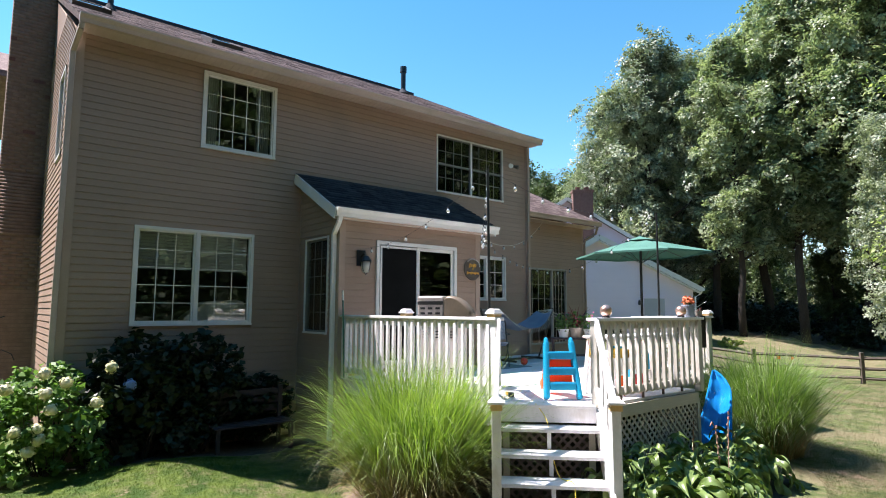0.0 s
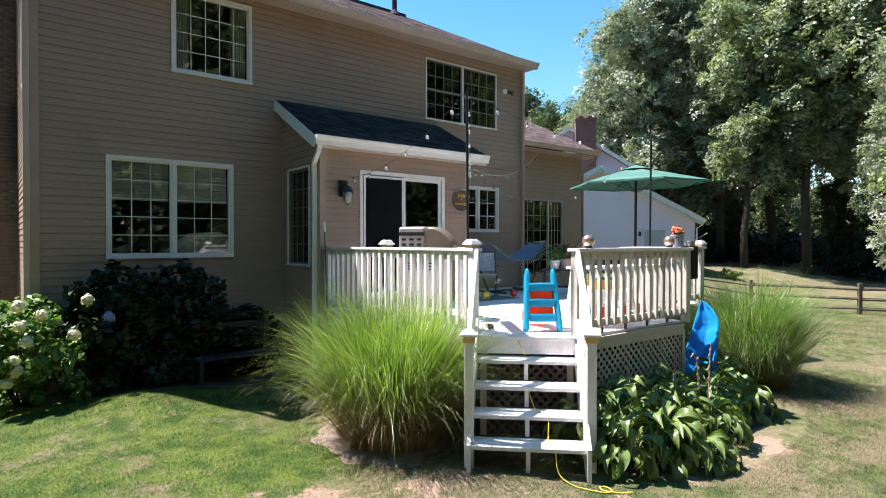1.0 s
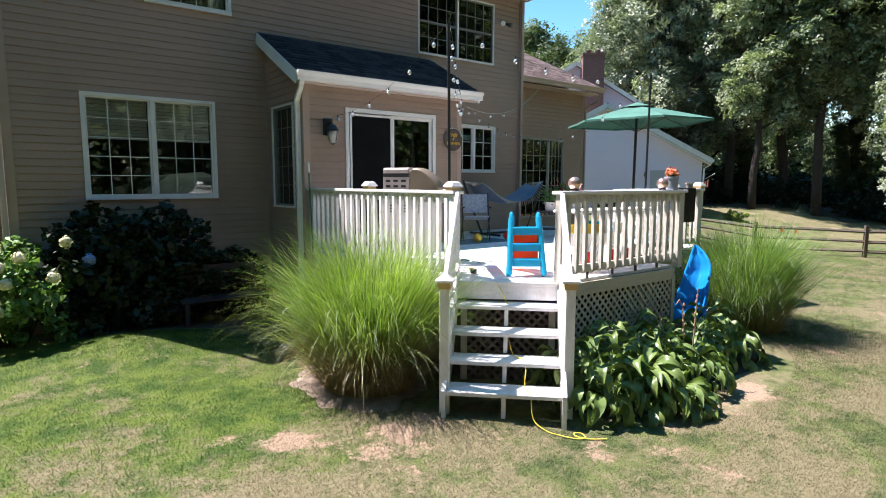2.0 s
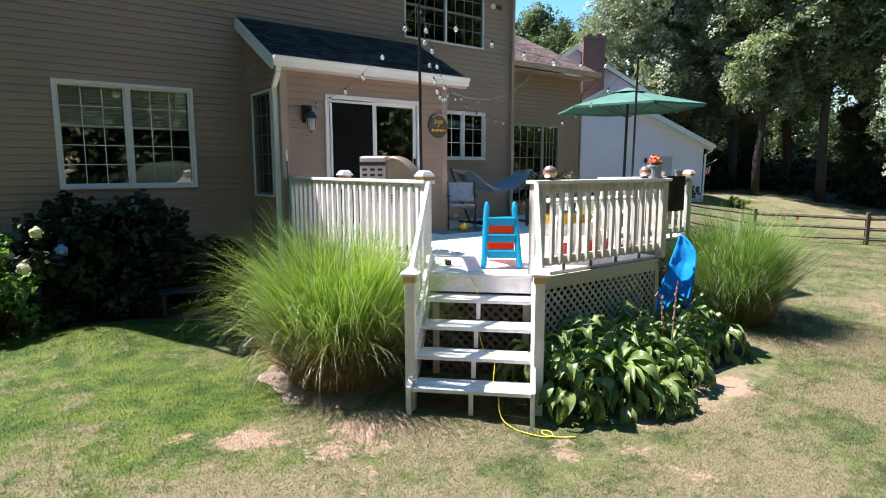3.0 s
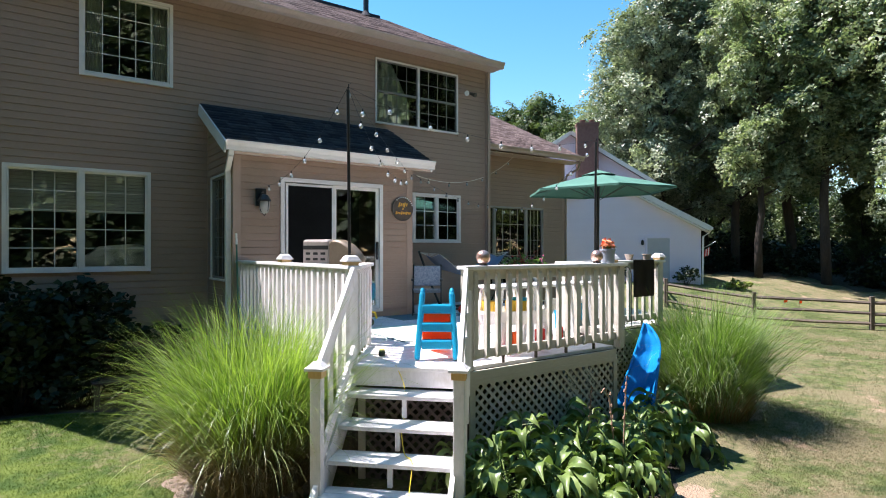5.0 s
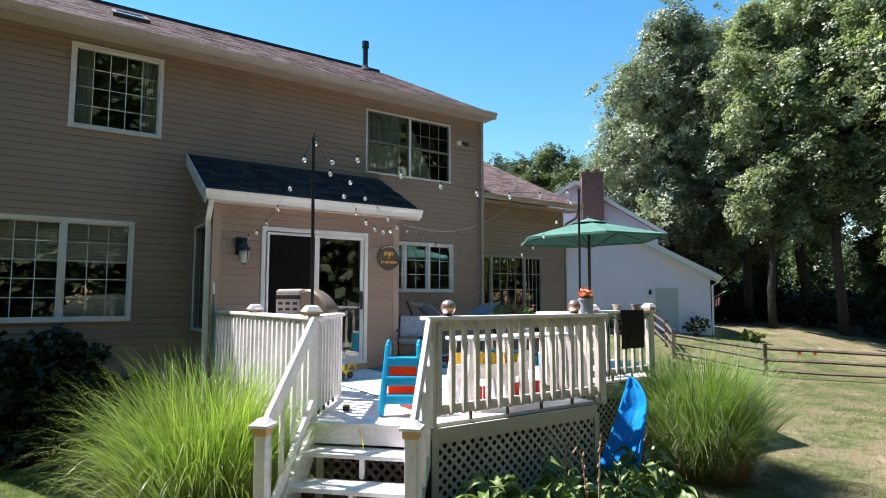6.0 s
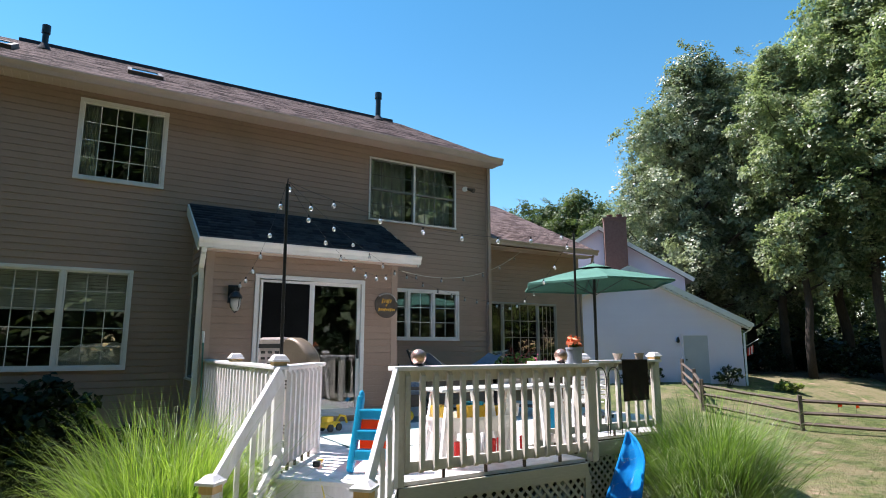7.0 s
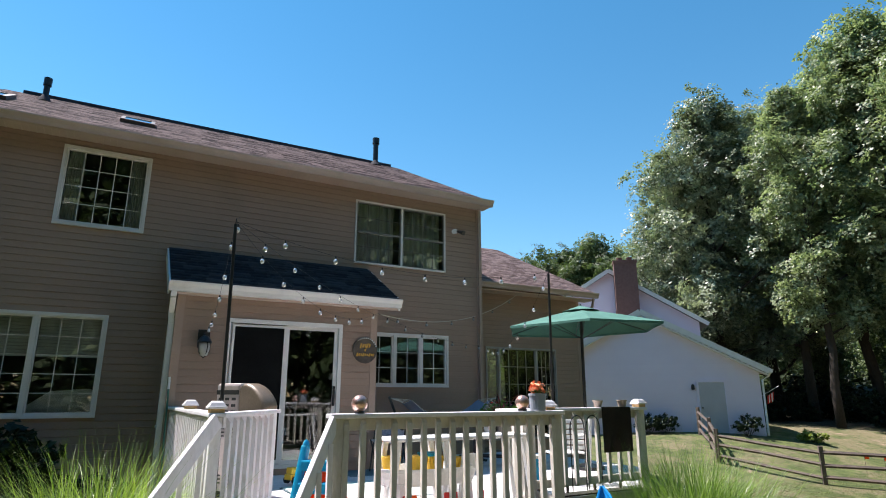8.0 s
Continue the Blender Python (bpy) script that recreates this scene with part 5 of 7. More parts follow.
def make_shrub(label, leaf, r, h, seed, clumps, per, size, name="shrub", group="", base=0.15):
    rr, rng = random.Random(seed), np.random.default_rng(seed)
    ob = thing(name, (0, 0, 0), label, "shrub", group)
    bm = bmnew()
    centres, radii = [], []
    for k in range(clumps):
        a, f = rr.uniform(0, math.tau), math.sqrt(rr.random())
        z = h * (base + (0.92 - base) * rr.random()) * (1 - 0.35 * f * f)
        centres.append((math.cos(a) * r * f, math.sin(a) * r * f, z))
        radii.append(rr.uniform(0.12, 0.26) * r)
        if k % 3 == 0:
            tube(bm, limb_points((math.cos(a) * r * f * 0.15, math.sin(a) * r * f * 0.15, -0.1), (math.cos(a) * f, math.sin(a) * f, 1.2), z, rr, 4), 0.012, 5, 0.004)
    tagged(part("stem", bm, M["bark"], ob), kind="stuff")
    V, Q = leaf_cloud(centres, radii, per, size, rng)
    tagged(part("leaves", quads_mesh("leaves", V, Q), leaf, ob), kind="stuff")
    return ob


under = make_shrub("dark leafy undergrowth below the trees", M["leaf_in_shade"], 2.6, 2.6, 31, 80, 28, 0.30, "undergrowth_shrub", "undergrowth at the wood's edge")
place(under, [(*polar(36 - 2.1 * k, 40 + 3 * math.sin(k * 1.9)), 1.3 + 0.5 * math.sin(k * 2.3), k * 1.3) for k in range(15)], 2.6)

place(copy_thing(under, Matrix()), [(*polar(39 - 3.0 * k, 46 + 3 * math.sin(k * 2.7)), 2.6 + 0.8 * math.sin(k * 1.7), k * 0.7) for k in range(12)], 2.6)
# unseen row behind the camera, added so the panes mirror something dark
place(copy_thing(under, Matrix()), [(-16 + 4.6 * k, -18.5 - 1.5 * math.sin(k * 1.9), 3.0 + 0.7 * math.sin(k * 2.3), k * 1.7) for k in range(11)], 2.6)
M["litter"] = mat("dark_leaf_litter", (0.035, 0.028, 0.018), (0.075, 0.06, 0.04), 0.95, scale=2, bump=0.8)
n_a, n_d = 60, 14
vs, qs = [], []
for i in range(n_a + 1):
    a = 46 - 60 * i / n_a
    for j in range(n_d + 1):
        d = 35.5 + 1.2 * math.sin(a * 0.9) + 0.8 * math.sin(a * 2.3) + 110 * (j / n_d) ** 2
        x, y = polar(a, d)
        vs.append((x, y, float(ground_z(x, y)) + 0.02 + 0.05 * (j > 0)))
for i in range(n_a):
    for j in range(n_d):
        k = i * (n_d + 1) + j
        qs.append((k, k + 1, k + n_d + 2, k + n_d + 1))
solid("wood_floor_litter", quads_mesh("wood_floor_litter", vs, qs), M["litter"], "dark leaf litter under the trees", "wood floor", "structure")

# ---- shrubs by the house wall ----
hyd = make_shrub("hydrangea bush with creamy flower heads by the corner", M["leaf_shrub"], 0.72, 1.55, 51, 120, 34, 0.11, "hydrangea", base=0.1)
hyd.matrix_world = Matrix.Translation((-9.70, -0.47, -0.2))
M["petal_blue"] = mat("pale_blue_petals", (0.22, 0.34, 0.62), (0.35, 0.48, 0.74), 0.7, scale=14, fine=80)
M["petal"] = mat("creamy_petals", (0.50, 0.53, 0.22), (0.80, 0.73, 0.55), 0.7, scale=14, fine=80)
rr = random.Random(8)
for k, (x, y, z) in enumerate(((0.61, -0.55, 1.38), (0.12, -0.6, 1.22), (-0.09, -0.64, 1.11), (0.45, -0.66, 0.95), (-0.37, -0.6, 0.68), (-0.11, -0.5, 1.34), (-0.48, -0.55, 1.18), (-0.03, -0.7, 0.92),
                                   (-0.16, -0.68, 0.70), (-0.14, -0.7, 0.58), (-0.23, -0.66, 0.44), (0.87, -0.42, 1.12))):
    bm = bmnew()
    for j in range(70):
        d = Vector((rr.gauss(0, 1), rr.gauss(0, 1), rr.gauss(0, 1))).normalized()
        c = Vector((x, y, z)) + d * 0.078 * rr.uniform(0.75, 1.12)
        s, t = d.orthogonal().normalized() * 0.022, None
        s.rotate(Matrix.Rotation(rr.uniform(0, 6.28), 3, d))
        t = d.cross(s)
        bm.faces.new([bm.verts.new(c + q) for q in (s, t, -s, -t)])
    bmesh.ops.create_icosphere(bm, subdivisions=2, radius=0.064, matrix=Matrix.Translation((x, y, z)))
    part("flower_head", bm, M["petal_blue"] if k == 11 else M["petal"], hyd, "pale blue hydrangea flower head" if k == 11 else "creamy round hydrangea flower head")
dark1 = make_shrub("broad-leaved shrub, the house's shade in its leaf colour", M["leaf_in_shade"], 0.78, 1.95, 52, 110, 36, 0.13, "shaded_shrub", "shrubs under the window")
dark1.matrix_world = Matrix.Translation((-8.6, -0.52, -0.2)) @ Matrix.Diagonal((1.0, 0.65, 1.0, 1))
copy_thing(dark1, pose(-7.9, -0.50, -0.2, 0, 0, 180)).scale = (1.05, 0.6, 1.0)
# extra low shrub, added to darken the shaded foot of the wall
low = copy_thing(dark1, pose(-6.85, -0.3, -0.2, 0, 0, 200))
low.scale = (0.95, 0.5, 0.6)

# ---- lawn blades ----
def lawn_blades(name, n, x0, x1, y0, y1, h, seed, keep):
    rng = np.random.default_rng(seed)
    x, y = rng.uniform(x0, x1, n), rng.uniform(y0, y1, n)
    ok = keep(x, y)
    x, y = x[ok], y[ok]
    n = len(x)
    z = ground_z(x, y)
    a, lean = rng.uniform(0, math.tau, n), rng.uniform(0, math.tau, n)
    hh, w = h * rng.uniform(0.4, 1.4, n), 0.0027 * rng.uniform(0.7, 1.4, n)
    sx, sy = np.cos(a) * w, np.sin(a) * w
    lx, ly = np.cos(lean) * hh * 0.9, np.sin(lean) * hh * 0.9
    V = np.stack([np.stack([x - sx, y - sy, z - 0.004], -1), np.stack([x + sx, y + sy, z - 0.004], -1), np.stack([x + lx, y + ly, z + hh], -1)], 1)
    me = quads_mesh(name, V, np.arange(n * 3).reshape(-1, 3), 3)
    return solid(name, me, M["lawn_blade"], "short mown grass blades of the lawn", "grass", "stuff")


def open_lawn(x, y):
    inside = (((x + 7.6) / 1.85) ** 2 + ((y + 0.4) / 0.9) ** 2 < 1) | (y > -0.1) & (x > HX0) | ((x > -5.9) & (x < 1.2) & (y > -5.4)) | (((x + 3.6) / 2.45) ** 2 + ((y + 6.0) / 1.15) ** 2 < 1) | (((x + 6.75) / 0.5) ** 2 + ((y + 4.4) / 0.7) ** 2 < 1)
    return ~inside


lawn_blades("lawn_grass", 640000, -11.6, 0.5, -9.3, -1.0, 0.017, 61, open_lawn)
lawn_blades("lawn_grass", 150000, 0.5, 15.0, -9.5, 4.0, 0.035, 62, open_lawn)

# ---- split-rail fence ----


def fence_run(spots, label):
    """Posts at the spots and three rough rails between neighbours."""
    ob = thing("split_rail_fence", (spots[0][0], spots[0][1], float(ground_z(*spots[0][:2]))), label, "fence")
    o = ob.matrix_world.translation
    fr = random.Random(len(spots))
    for x, y in spots:
        z = float(ground_z(x, y))
        bm = bmnew()
        box(bm, -0.055, 0.055, -0.055, 0.055, -0.3, 1.02, Matrix.Translation(Vector((x, y, z)) - o) @ Matrix.Rotation(fr.uniform(0, 1), 4, "Z"), 0.012)
        part("post", bm, M["old_wood"], ob)
    for (xa, ya), (xb, yb) in zip(spots, spots[1:]):
        za, zb = float(ground_z(xa, ya)), float(ground_z(xb, yb))
        for h in (0.2, 0.52, 0.84):
            a, b = Vector((xa, ya, za + h + fr.uniform(-0.03, 0.03))) - o, Vector((xb, yb, zb + h + fr.uniform(-0.03, 0.03))) - o
            bm = bmnew()
            mid = (a + b) / 2 + Vector((0, 0, fr.uniform(-0.03, 0.02)))
            tube(bm, [a, a.lerp(mid, 0.5), mid, mid.lerp(b, 0.5), b], 0.055, 5, 0.048)
            part("rail", bm, M["old_wood"], ob)
    return ob


fence_run([(13.07, 5.06), (11.23, 3.21), (9.97, 2.05)], "short grey split-rail fence beside the neighbour's door")
fence_run([(9.97, 2.05), (10.8, -0.6), (12.2, -3.4), (13.7, -6.0), (15.2, -8.6)], "weathered grey split-rail fence with three rails")

# ---- the neighbour's white house ----
NP, NA = Vector((14.2, 5.3, 0.6)), math.atan2(-0.66, 0.75)
nb = thing("neighbour_house", Matrix.Translation(NP) @ Matrix.Rotation(NA, 4, "Z"), "white-sided neighbour's house with a gabled garage and brick chimney", "house")
GZ = -0.6
bm = bmnew()
prism(bm, [(-6.8, -0.6), (1.9, -0.6), (1.9, 3.0 + GZ), (-2.45, 5.33 + GZ), (-6.8, 3.0 + GZ)], 0.0, 7.0)
wall_n = part("wall", bm, M["white_siding"], nb)


def garage_top(z):
    k = max(0.0, (z - (3.0 + GZ)) / 2.33)
    return -6.8 + 4.35 * k, 1.9 - 4.35 * k


siding(wall_n, -6.8, 1.9, -0.1, 4.6, [(-0.48, 0.64, -0.3, 2.0)], FACE_BACK, garage_top, LAP_WHITE)
bm = bmnew()
for s in (1, -1):
    prism(bm, [(-2.45, 5.52 + GZ), (-2.45 + s * 4.66, 3.03 + GZ), (-2.45 + s * 4.66, 2.89 + GZ), (-2.45, 5.36 + GZ)], -0.3, 7.3)
part("roof", bm, M["grey_roof"], nb)
bm = bmnew()
for s in (1, -1):
    beam(bm, (-2.45, -0.31, 5.41 + GZ), (-2.45 + s * 4.66, -0.31, 2.93 + GZ), 0.03, 0.22)
    beam(bm, (-2.45, -0.15, 5.24 + GZ), (-2.45 + s * 4.6, -0.15, 2.79 + GZ), 0.32, 0.04)
part("rake_board", bm, M["white_frame"], nb)
bm = bmnew()
box(bm, 2.2, 2.32, -0.3, 7.3, 2.88 + GZ, 3.0 + GZ)
tube(bm, [(2.26, -0.2, 2.9 + GZ), (2.2, -0.1, 2.75 + GZ), (1.98, -0.05, 2.6 + GZ), (1.95, -0.05, -0.1)], 0.04, 8)
part("gutter", bm, M["white_gutter"], nb)
bm = bmnew()
for a, b, c, d in ((-0.48, -0.40, -0.1, 2.0), (0.56, 0.64, -0.1, 2.0), (-0.48, 0.64, 1.92, 2.02)):
    box(bm, a, b, -0.06, 0.0, c, d)
part("door_trim", bm, M["white_siding"], nb)
bm = bmnew()
box(bm, -0.40, 0.56, -0.035, 0.0, -0.1, 1.92)
for c, d in ((0.15, 0.75), (0.9, 1.7)):
    for a in (-0.32, 0.12):
        box(bm, a, a + 0.34, -0.045, -0.034, c, d)
M["grey_door"] = mat("pale_grey_door_paint", (0.44, 0.43, 0.47), (0.50, 0.49, 0.53), 0.5, scale=2)
dn = part("door", bm, M["grey_door"], nb, "pale grey panelled side door")
bm = bmnew()
lathe(bm, [(0.0, 0), (0.03, 0.01), (0.03, 0.05), (0.0, 0.06)], 10, (-0.32, -0.07, 0.9))
part("door_knob", bm, M["black_metal"], dn)
bm = bmnew()
lathe(bm, [(0.02, 0), (0.07, 0.03), (0.06, 0.18), (0.02, 0.24)], 10, (-0.62, -0.09, 1.62))
part("wall_lantern", bm, M["black_metal"], nb, "small grey wall lantern")
bm = bmnew()
prism(bm, [(-8.0, -0.6), (0.5, -0.6), (0.5, 5.3 + GZ), (-3.4, 7.75 + GZ), (-7.4, 5.3 + GZ), (-8.0, 5.0 + GZ)], 3.0, 11.0)
part("upper_wall", bm, M["white_siding"], nb)
bm = bmnew()
prism(bm, [(-3.4, 7.92 + GZ), (0.85, 5.25 + GZ), (0.85, 5.1 + GZ), (-3.4, 7.76 + GZ)], 2.7, 11.3)
prism(bm, [(-3.4, 7.92 + GZ), (-7.7, 5.25 + GZ), (-7.7, 5.1 + GZ), (-3.4, 7.76 + GZ)], 2.7, 11.3)
part("upper_roof", bm, M["grey_roof"], nb)
bm = bmnew()
beam(bm, (-3.4, 2.69, 7.83 + GZ), (0.85, 2.69, 5.16 + GZ), 0.03, 0.18)
beam(bm, (-3.4, 2.69, 7.83 + GZ), (-7.7, 2.69, 5.16 + GZ), 0.03, 0.18)
part("upper_rake_board", bm, M["white_frame"], nb)
bm = bmnew()
box(bm, -3.15, -2.12, 2.35, 2.95, 2.0, 8.25 + GZ)
box(bm, -3.19, -2.08, 2.31, 2.99, 8.12 + GZ, 8.22 + GZ)
ch = part("chimney", bm, M["brick_red"], nb, "dark red brick chimney")
bm = bmnew()
for x in (-2.85, -2.4):
    lathe(bm, [(0.13, 0), (0.12, 0.12), (0.15, 0.13), (0.15, 0.17), (0.0, 0.18)], 10, (x, 2.65, 8.24 + GZ))
part("chimney_pot", bm, M["brick_red"], ch)

# ---- things on and round the deck ----
M["turquoise"] = leaf_mat("turquoise_plastic", (0.0, 0.33, 0.56), (0.01, 0.39, 0.62), 0.3, rough=0.35, scale=3, through_tint=(1, 1, 1))
M["orange"] = leaf_mat("orange_plastic", (0.88, 0.17, 0.03), (0.95, 0.22, 0.05), 0.45, rough=0.35, scale=3, through_tint=(1, 1, 1))
M["yellow"] = mat("yellow_plastic", (0.80, 0.50, 0.03), (0.88, 0.58, 0.06), 0.35, scale=3)
M["red"] = mat("red_plastic", (0.60, 0.02, 0.02), (0.70, 0.04, 0.03), 0.35, scale=3)
M["white_plastic"] = mat("white_plastic", (0.78, 0.78, 0.77), (0.86, 0.86, 0.85), 0.4, scale=3)
M["blue_plastic"] = mat("blue_plastic", (0.002, 0.19, 0.54), (0.01, 0.26, 0.65), 0.25, scale=2)
M["green_cloth"] = mat("faded_green_canvas", (0.045, 0.145, 0.112), (0.07, 0.20, 0.155), 0.85, scale=2.5, bump=0.2, bump_scale=200)
M["steel"] = mat("brushed_steel", (0.50, 0.43, 0.41), (0.60, 0.52, 0.50), 0.38, 0.6, scale=3, stretch=(1, 8, 1))
M["pale_panel"] = mat("pale_pink_grey_enamel", (0.60, 0.53, 0.50), (0.68, 0.60, 0.57), 0.45, scale=2)
M["bronze_hood"] = mat("dull_taupe_hood_enamel", (0.15, 0.115, 0.08), (0.22, 0.17, 0.12), 0.4, 0.2, scale=3)
M["brown_cloth"] = mat("dark_brown_towel", (0.035, 0.024, 0.018), (0.06, 0.042, 0.032), 0.95, scale=6, bump=0.4, bump_scale=150)
M["copper"] = mat("mottled_copper_glass", (0.50, 0.27, 0.21), (0.82, 0.58, 0.49), 0.3, 0.85, scale=18, fine=90)
M["grey_pot"] = mat("blue_grey_pot", (0.25, 0.29, 0.35), (0.32, 0.36, 0.42), 0.6, scale=6)
M["terracotta"] = mat("weathered_clay_pot", (0.36, 0.29, 0.24), (0.47, 0.39, 0.33), 0.8, scale=9, bump=0.3)
M["coral_flower"] = mat("coral_petals", (0.80, 0.20, 0.08), (0.88, 0.32, 0.16), 0.7, scale=30)
M["pink_flower"] = mat("pink_petals", (0.70, 0.08, 0.25), (0.80, 0.15, 0.35), 0.7, scale=30)
M["grey_canvas"] = mat("blue_grey_canvas", (0.20, 0.24, 0.31), (0.27, 0.32, 0.40), 0.9, scale=4, bump=0.2, bump_scale=150)
M["pale_canvas"] = mat("pale_patterned_chair_cloth", (0.20, 0.24, 0.30), (0.44, 0.47, 0.52), 0.9, scale=25, fine=60)
M["mat_green"] = mat("pale_green_play_mat", (0.55, 0.66, 0.58), (0.66, 0.74, 0.68), 0.8, scale=8)
M["slate"] = mat("dark_slate_mat", (0.10, 0.16, 0.18), (0.15, 0.22, 0.24), 0.9, scale=8)
M["rope"] = mat("cream_rope", (0.55, 0.50, 0.40), (0.65, 0.60, 0.50), 0.9, scale=20)
M["bulb_glass"] = mat("clear_bulb_glass", (0.80, 0.80, 0.78), (0.9, 0.9, 0.88), 0.05, 0.0, scale=3)
M["bulb_glass"].node_tree.nodes["Principled BSDF"].inputs["Transmission Weight"].default_value = 0.6
M["cord"] = mat("yellow_cord", (0.75, 0.58, 0.05), (0.82, 0.66, 0.10), 0.5, scale=5)
M["zinc"] = mat("zinc_sign_plate", (0.07, 0.055, 0.045), (0.13, 0.105, 0.085), 0.5, 0.2, scale=10)
M["gold_paint"] = mat("orange_gold_paint", (0.70, 0.36, 0.05), (0.80, 0.45, 0.09), 0.5, scale=20)
M["lamp_glass"] = mat("frosted_lamp_glass", (0.42, 0.41, 0.39), (0.52, 0.51, 0.48), 0.3, scale=5)
M["concrete"] = mat("pale_concrete", (0.42, 0.41, 0.39), (0.52, 0.51, 0.48), 0.9, scale=5, bump=0.4)
# dark red-brown wood, taken darker still for the shade on the bench
M["bench_wood"] = mat("shaded_red_brown_bench_wood", (0.026, 0.016, 0.019), (0.045, 0.028, 0.032), 0.6, scale=4, stretch=(0.3, 1, 1))

# child's slide: ladder towards the stairs, chute beyond
LA = Matrix(((0.80, 0.60, 0, -5.07), (-0.60, 0.80, 0, -5.22), (0, 0, 1, DZ + 0.012), (0, 0, 0, 1)))
slide = thing("toy_slide", LA, "turquoise plastic toddler slide with an orange chute", "toy slide")
for x in (-0.17, 0.17):
    bm = bmnew()
    a, b = Vector((x * 1.16, 0.0, 0.0)), Vector((x * 0.9, 0.2, 0.66))
    beam(bm, a, b, 0.06, 0.12, (0, 1, 0.3), 0.02)
    bmesh.ops.create_uvsphere(bm, u_segments=14, v_segments=8, radius=0.056, matrix=Matrix.Translation(b) @ Matrix.Diagonal((0.5, 1.0, 1.0, 1)))
    part("side_rail", bm, M["turquoise"], slide)
for k, z in enumerate((0.17, 0.34, 0.52)):
    bm = bmnew()
    yy = z * 0.28
    box(bm, -0.155, 0.155, yy - 0.06, yy + 0.06, z - 0.065, z + 0.025, None, 0.014)
    part("step", bm, M["turquoise"], slide)
bm = bmnew()
pts = [(0.0, 0.24, 0.44), (0.0, 0.32, 0.42), (0.0, 0.44, 0.28), (0.0, 0.56, 0.10), (0.0, 0.68, 0.05)]
prof = [(-0.14, 0.08), (-0.125, 0.08), (-0.115, 0.015), (0.115, 0.015), (0.125, 0.08), (0.14, 0.08), (0.13, -0.02), (-0.13, -0.02)]
rings = [[bm.verts.new((px, p[1], p[2] + pz)) for px, pz in prof] for p in pts]
for r0, r1 in zip(rings, rings[1:]):
    for k in range(len(prof)):
        bm.faces.new((r0[k], r0[(k + 1) % len(prof)], r1[(k + 1) % len(prof)], r1[k]))
bm.faces.new(rings[0][::-1]), bm.faces.new(rings[-1])
part("chute", bm, M["orange"], slide, "orange slide chute")
bm = bmnew()
box(bm, -0.155, 0.155, 0.16, 0.2, 0.17, 0.47, None, 0.01)
part("back_panel", bm, M["orange"], slide)

# grill behind the left railing: back panel towards the garden, hood at its right
GR = Matrix(((0.48, 0.88, 0, -5.61), (-0.88, 0.48, 0, -3.05), (0, 0, 1, DZ + 0.002), (0, 0, 0, 1)))
gr = thing("gas_grill", GR, "gas grill with slotted steel side box and taupe hood", "grill")
bm = bmnew()
box(bm, 0.0, 0.60, 0.02, 0.40, 0.08, 0.84, None, 0.012)
cart = part("cart", bm, M["pale_panel"], gr, "pale enamel cart")
for xx in (0.12, 0.30, 0.48):
    for z in (0.16, 0.20, 0.24, 0.66, 0.70, 0.74):
        bm = bmnew()
        box(bm, xx - 0.045, xx + 0.045, 0.0175, 0.0195, z, z + 0.016)
        part("vent_slot", bm, M["black_metal"], cart)
bm = bmnew()
box(bm, -0.01, 0.40, 0.0, 0.30, 0.86, 1.25, None, 0.03)
back = part("firebox_back", bm, M["steel"], gr, "brushed steel box with slots")
bm = bmnew()
box(bm, 0.0, 0.39, -0.004, 0.0, 1.125, 1.175)
part("black_band", bm, M["black_metal"], back)
for xx in (0.08, 0.195, 0.31):
    for z in (0.92, 0.99, 1.06):
        bm = bmnew()
        box(bm, xx - 0.035, xx + 0.035, -0.0035, -0.0005, z, z + 0.03)
        part("slot", bm, M["black_metal"], back)
bm = bmnew()
out = [(0.405, 0.88), (0.405, 1.21), (0.44, 1.245), (0.51, 1.248), (0.59, 1.225), (0.67, 1.18), (0.74, 1.12), (0.79, 1.06), (0.82, 1.0), (0.81, 0.95), (0.75, 0.91)]
rings = []
for yy, k in ((0.0, 0.90), (0.012, 0.96), (0.035, 1.0), (0.17, 1.0), (0.21, 0.95), (0.23, 0.85)):
    rings.append([bm.verts.new((0.405 + (px - 0.405) * k, yy, 0.94 + (pz - 0.94) * k)) for px, pz in out])
for r0, r1 in zip(rings, rings[1:]):
    for q in range(len(out)):
        bm.faces.new((r0[q], r0[q - 1], r1[q - 1], r1[q])).smooth = True
bm.faces.new(rings[0])
bm.faces.new(rings[-1][::-1])
bmesh.ops.recalc_face_normals(bm, faces=bm.faces[:])
part("hood", bm, M["bronze_hood"], gr, "curved taupe hood")
for xx in (0.06, 0.54):
    for yy in (0.08, 0.34):
        bm = bmnew()
        lathe(bm, [(0.0, 0.0), (0.035, 0.005), (0.035, 0.075), (0.0, 0.08)], 12, (xx, yy, 0.0))
        part("caster", bm, M["black_metal"], gr)


# string-light poles
def light_pole(x, y, top, label, lean=(0, 0)):
    p = thing("string_light_pole", (x, y, DZ), label, "pole", "poles for the string lights")
    bm = bmnew()
    tube(bm, [(0, 0, 0), (lean[0], lean[1], top - DZ)], 0.016, 10)
    part("pole", bm, M["black_metal"], p)
    bm = bmnew()
    lathe(bm, [(0.05, 0.0), (0.05, 0.012), (0.02, 0.02), (0.02, 0.06)], 14)
    part("foot", bm, M["black_metal"], p)
    bm = bmnew()
    tube(bm, [(lean[0], lean[1], top - DZ), (lean[0], lean[1] - 0.02, top - DZ + 0.05), (lean[0] + 0.03, lean[1], top - DZ + 0.07)], 0.005, 6)
    part("hook", bm, M["black_metal"], p)
    return p


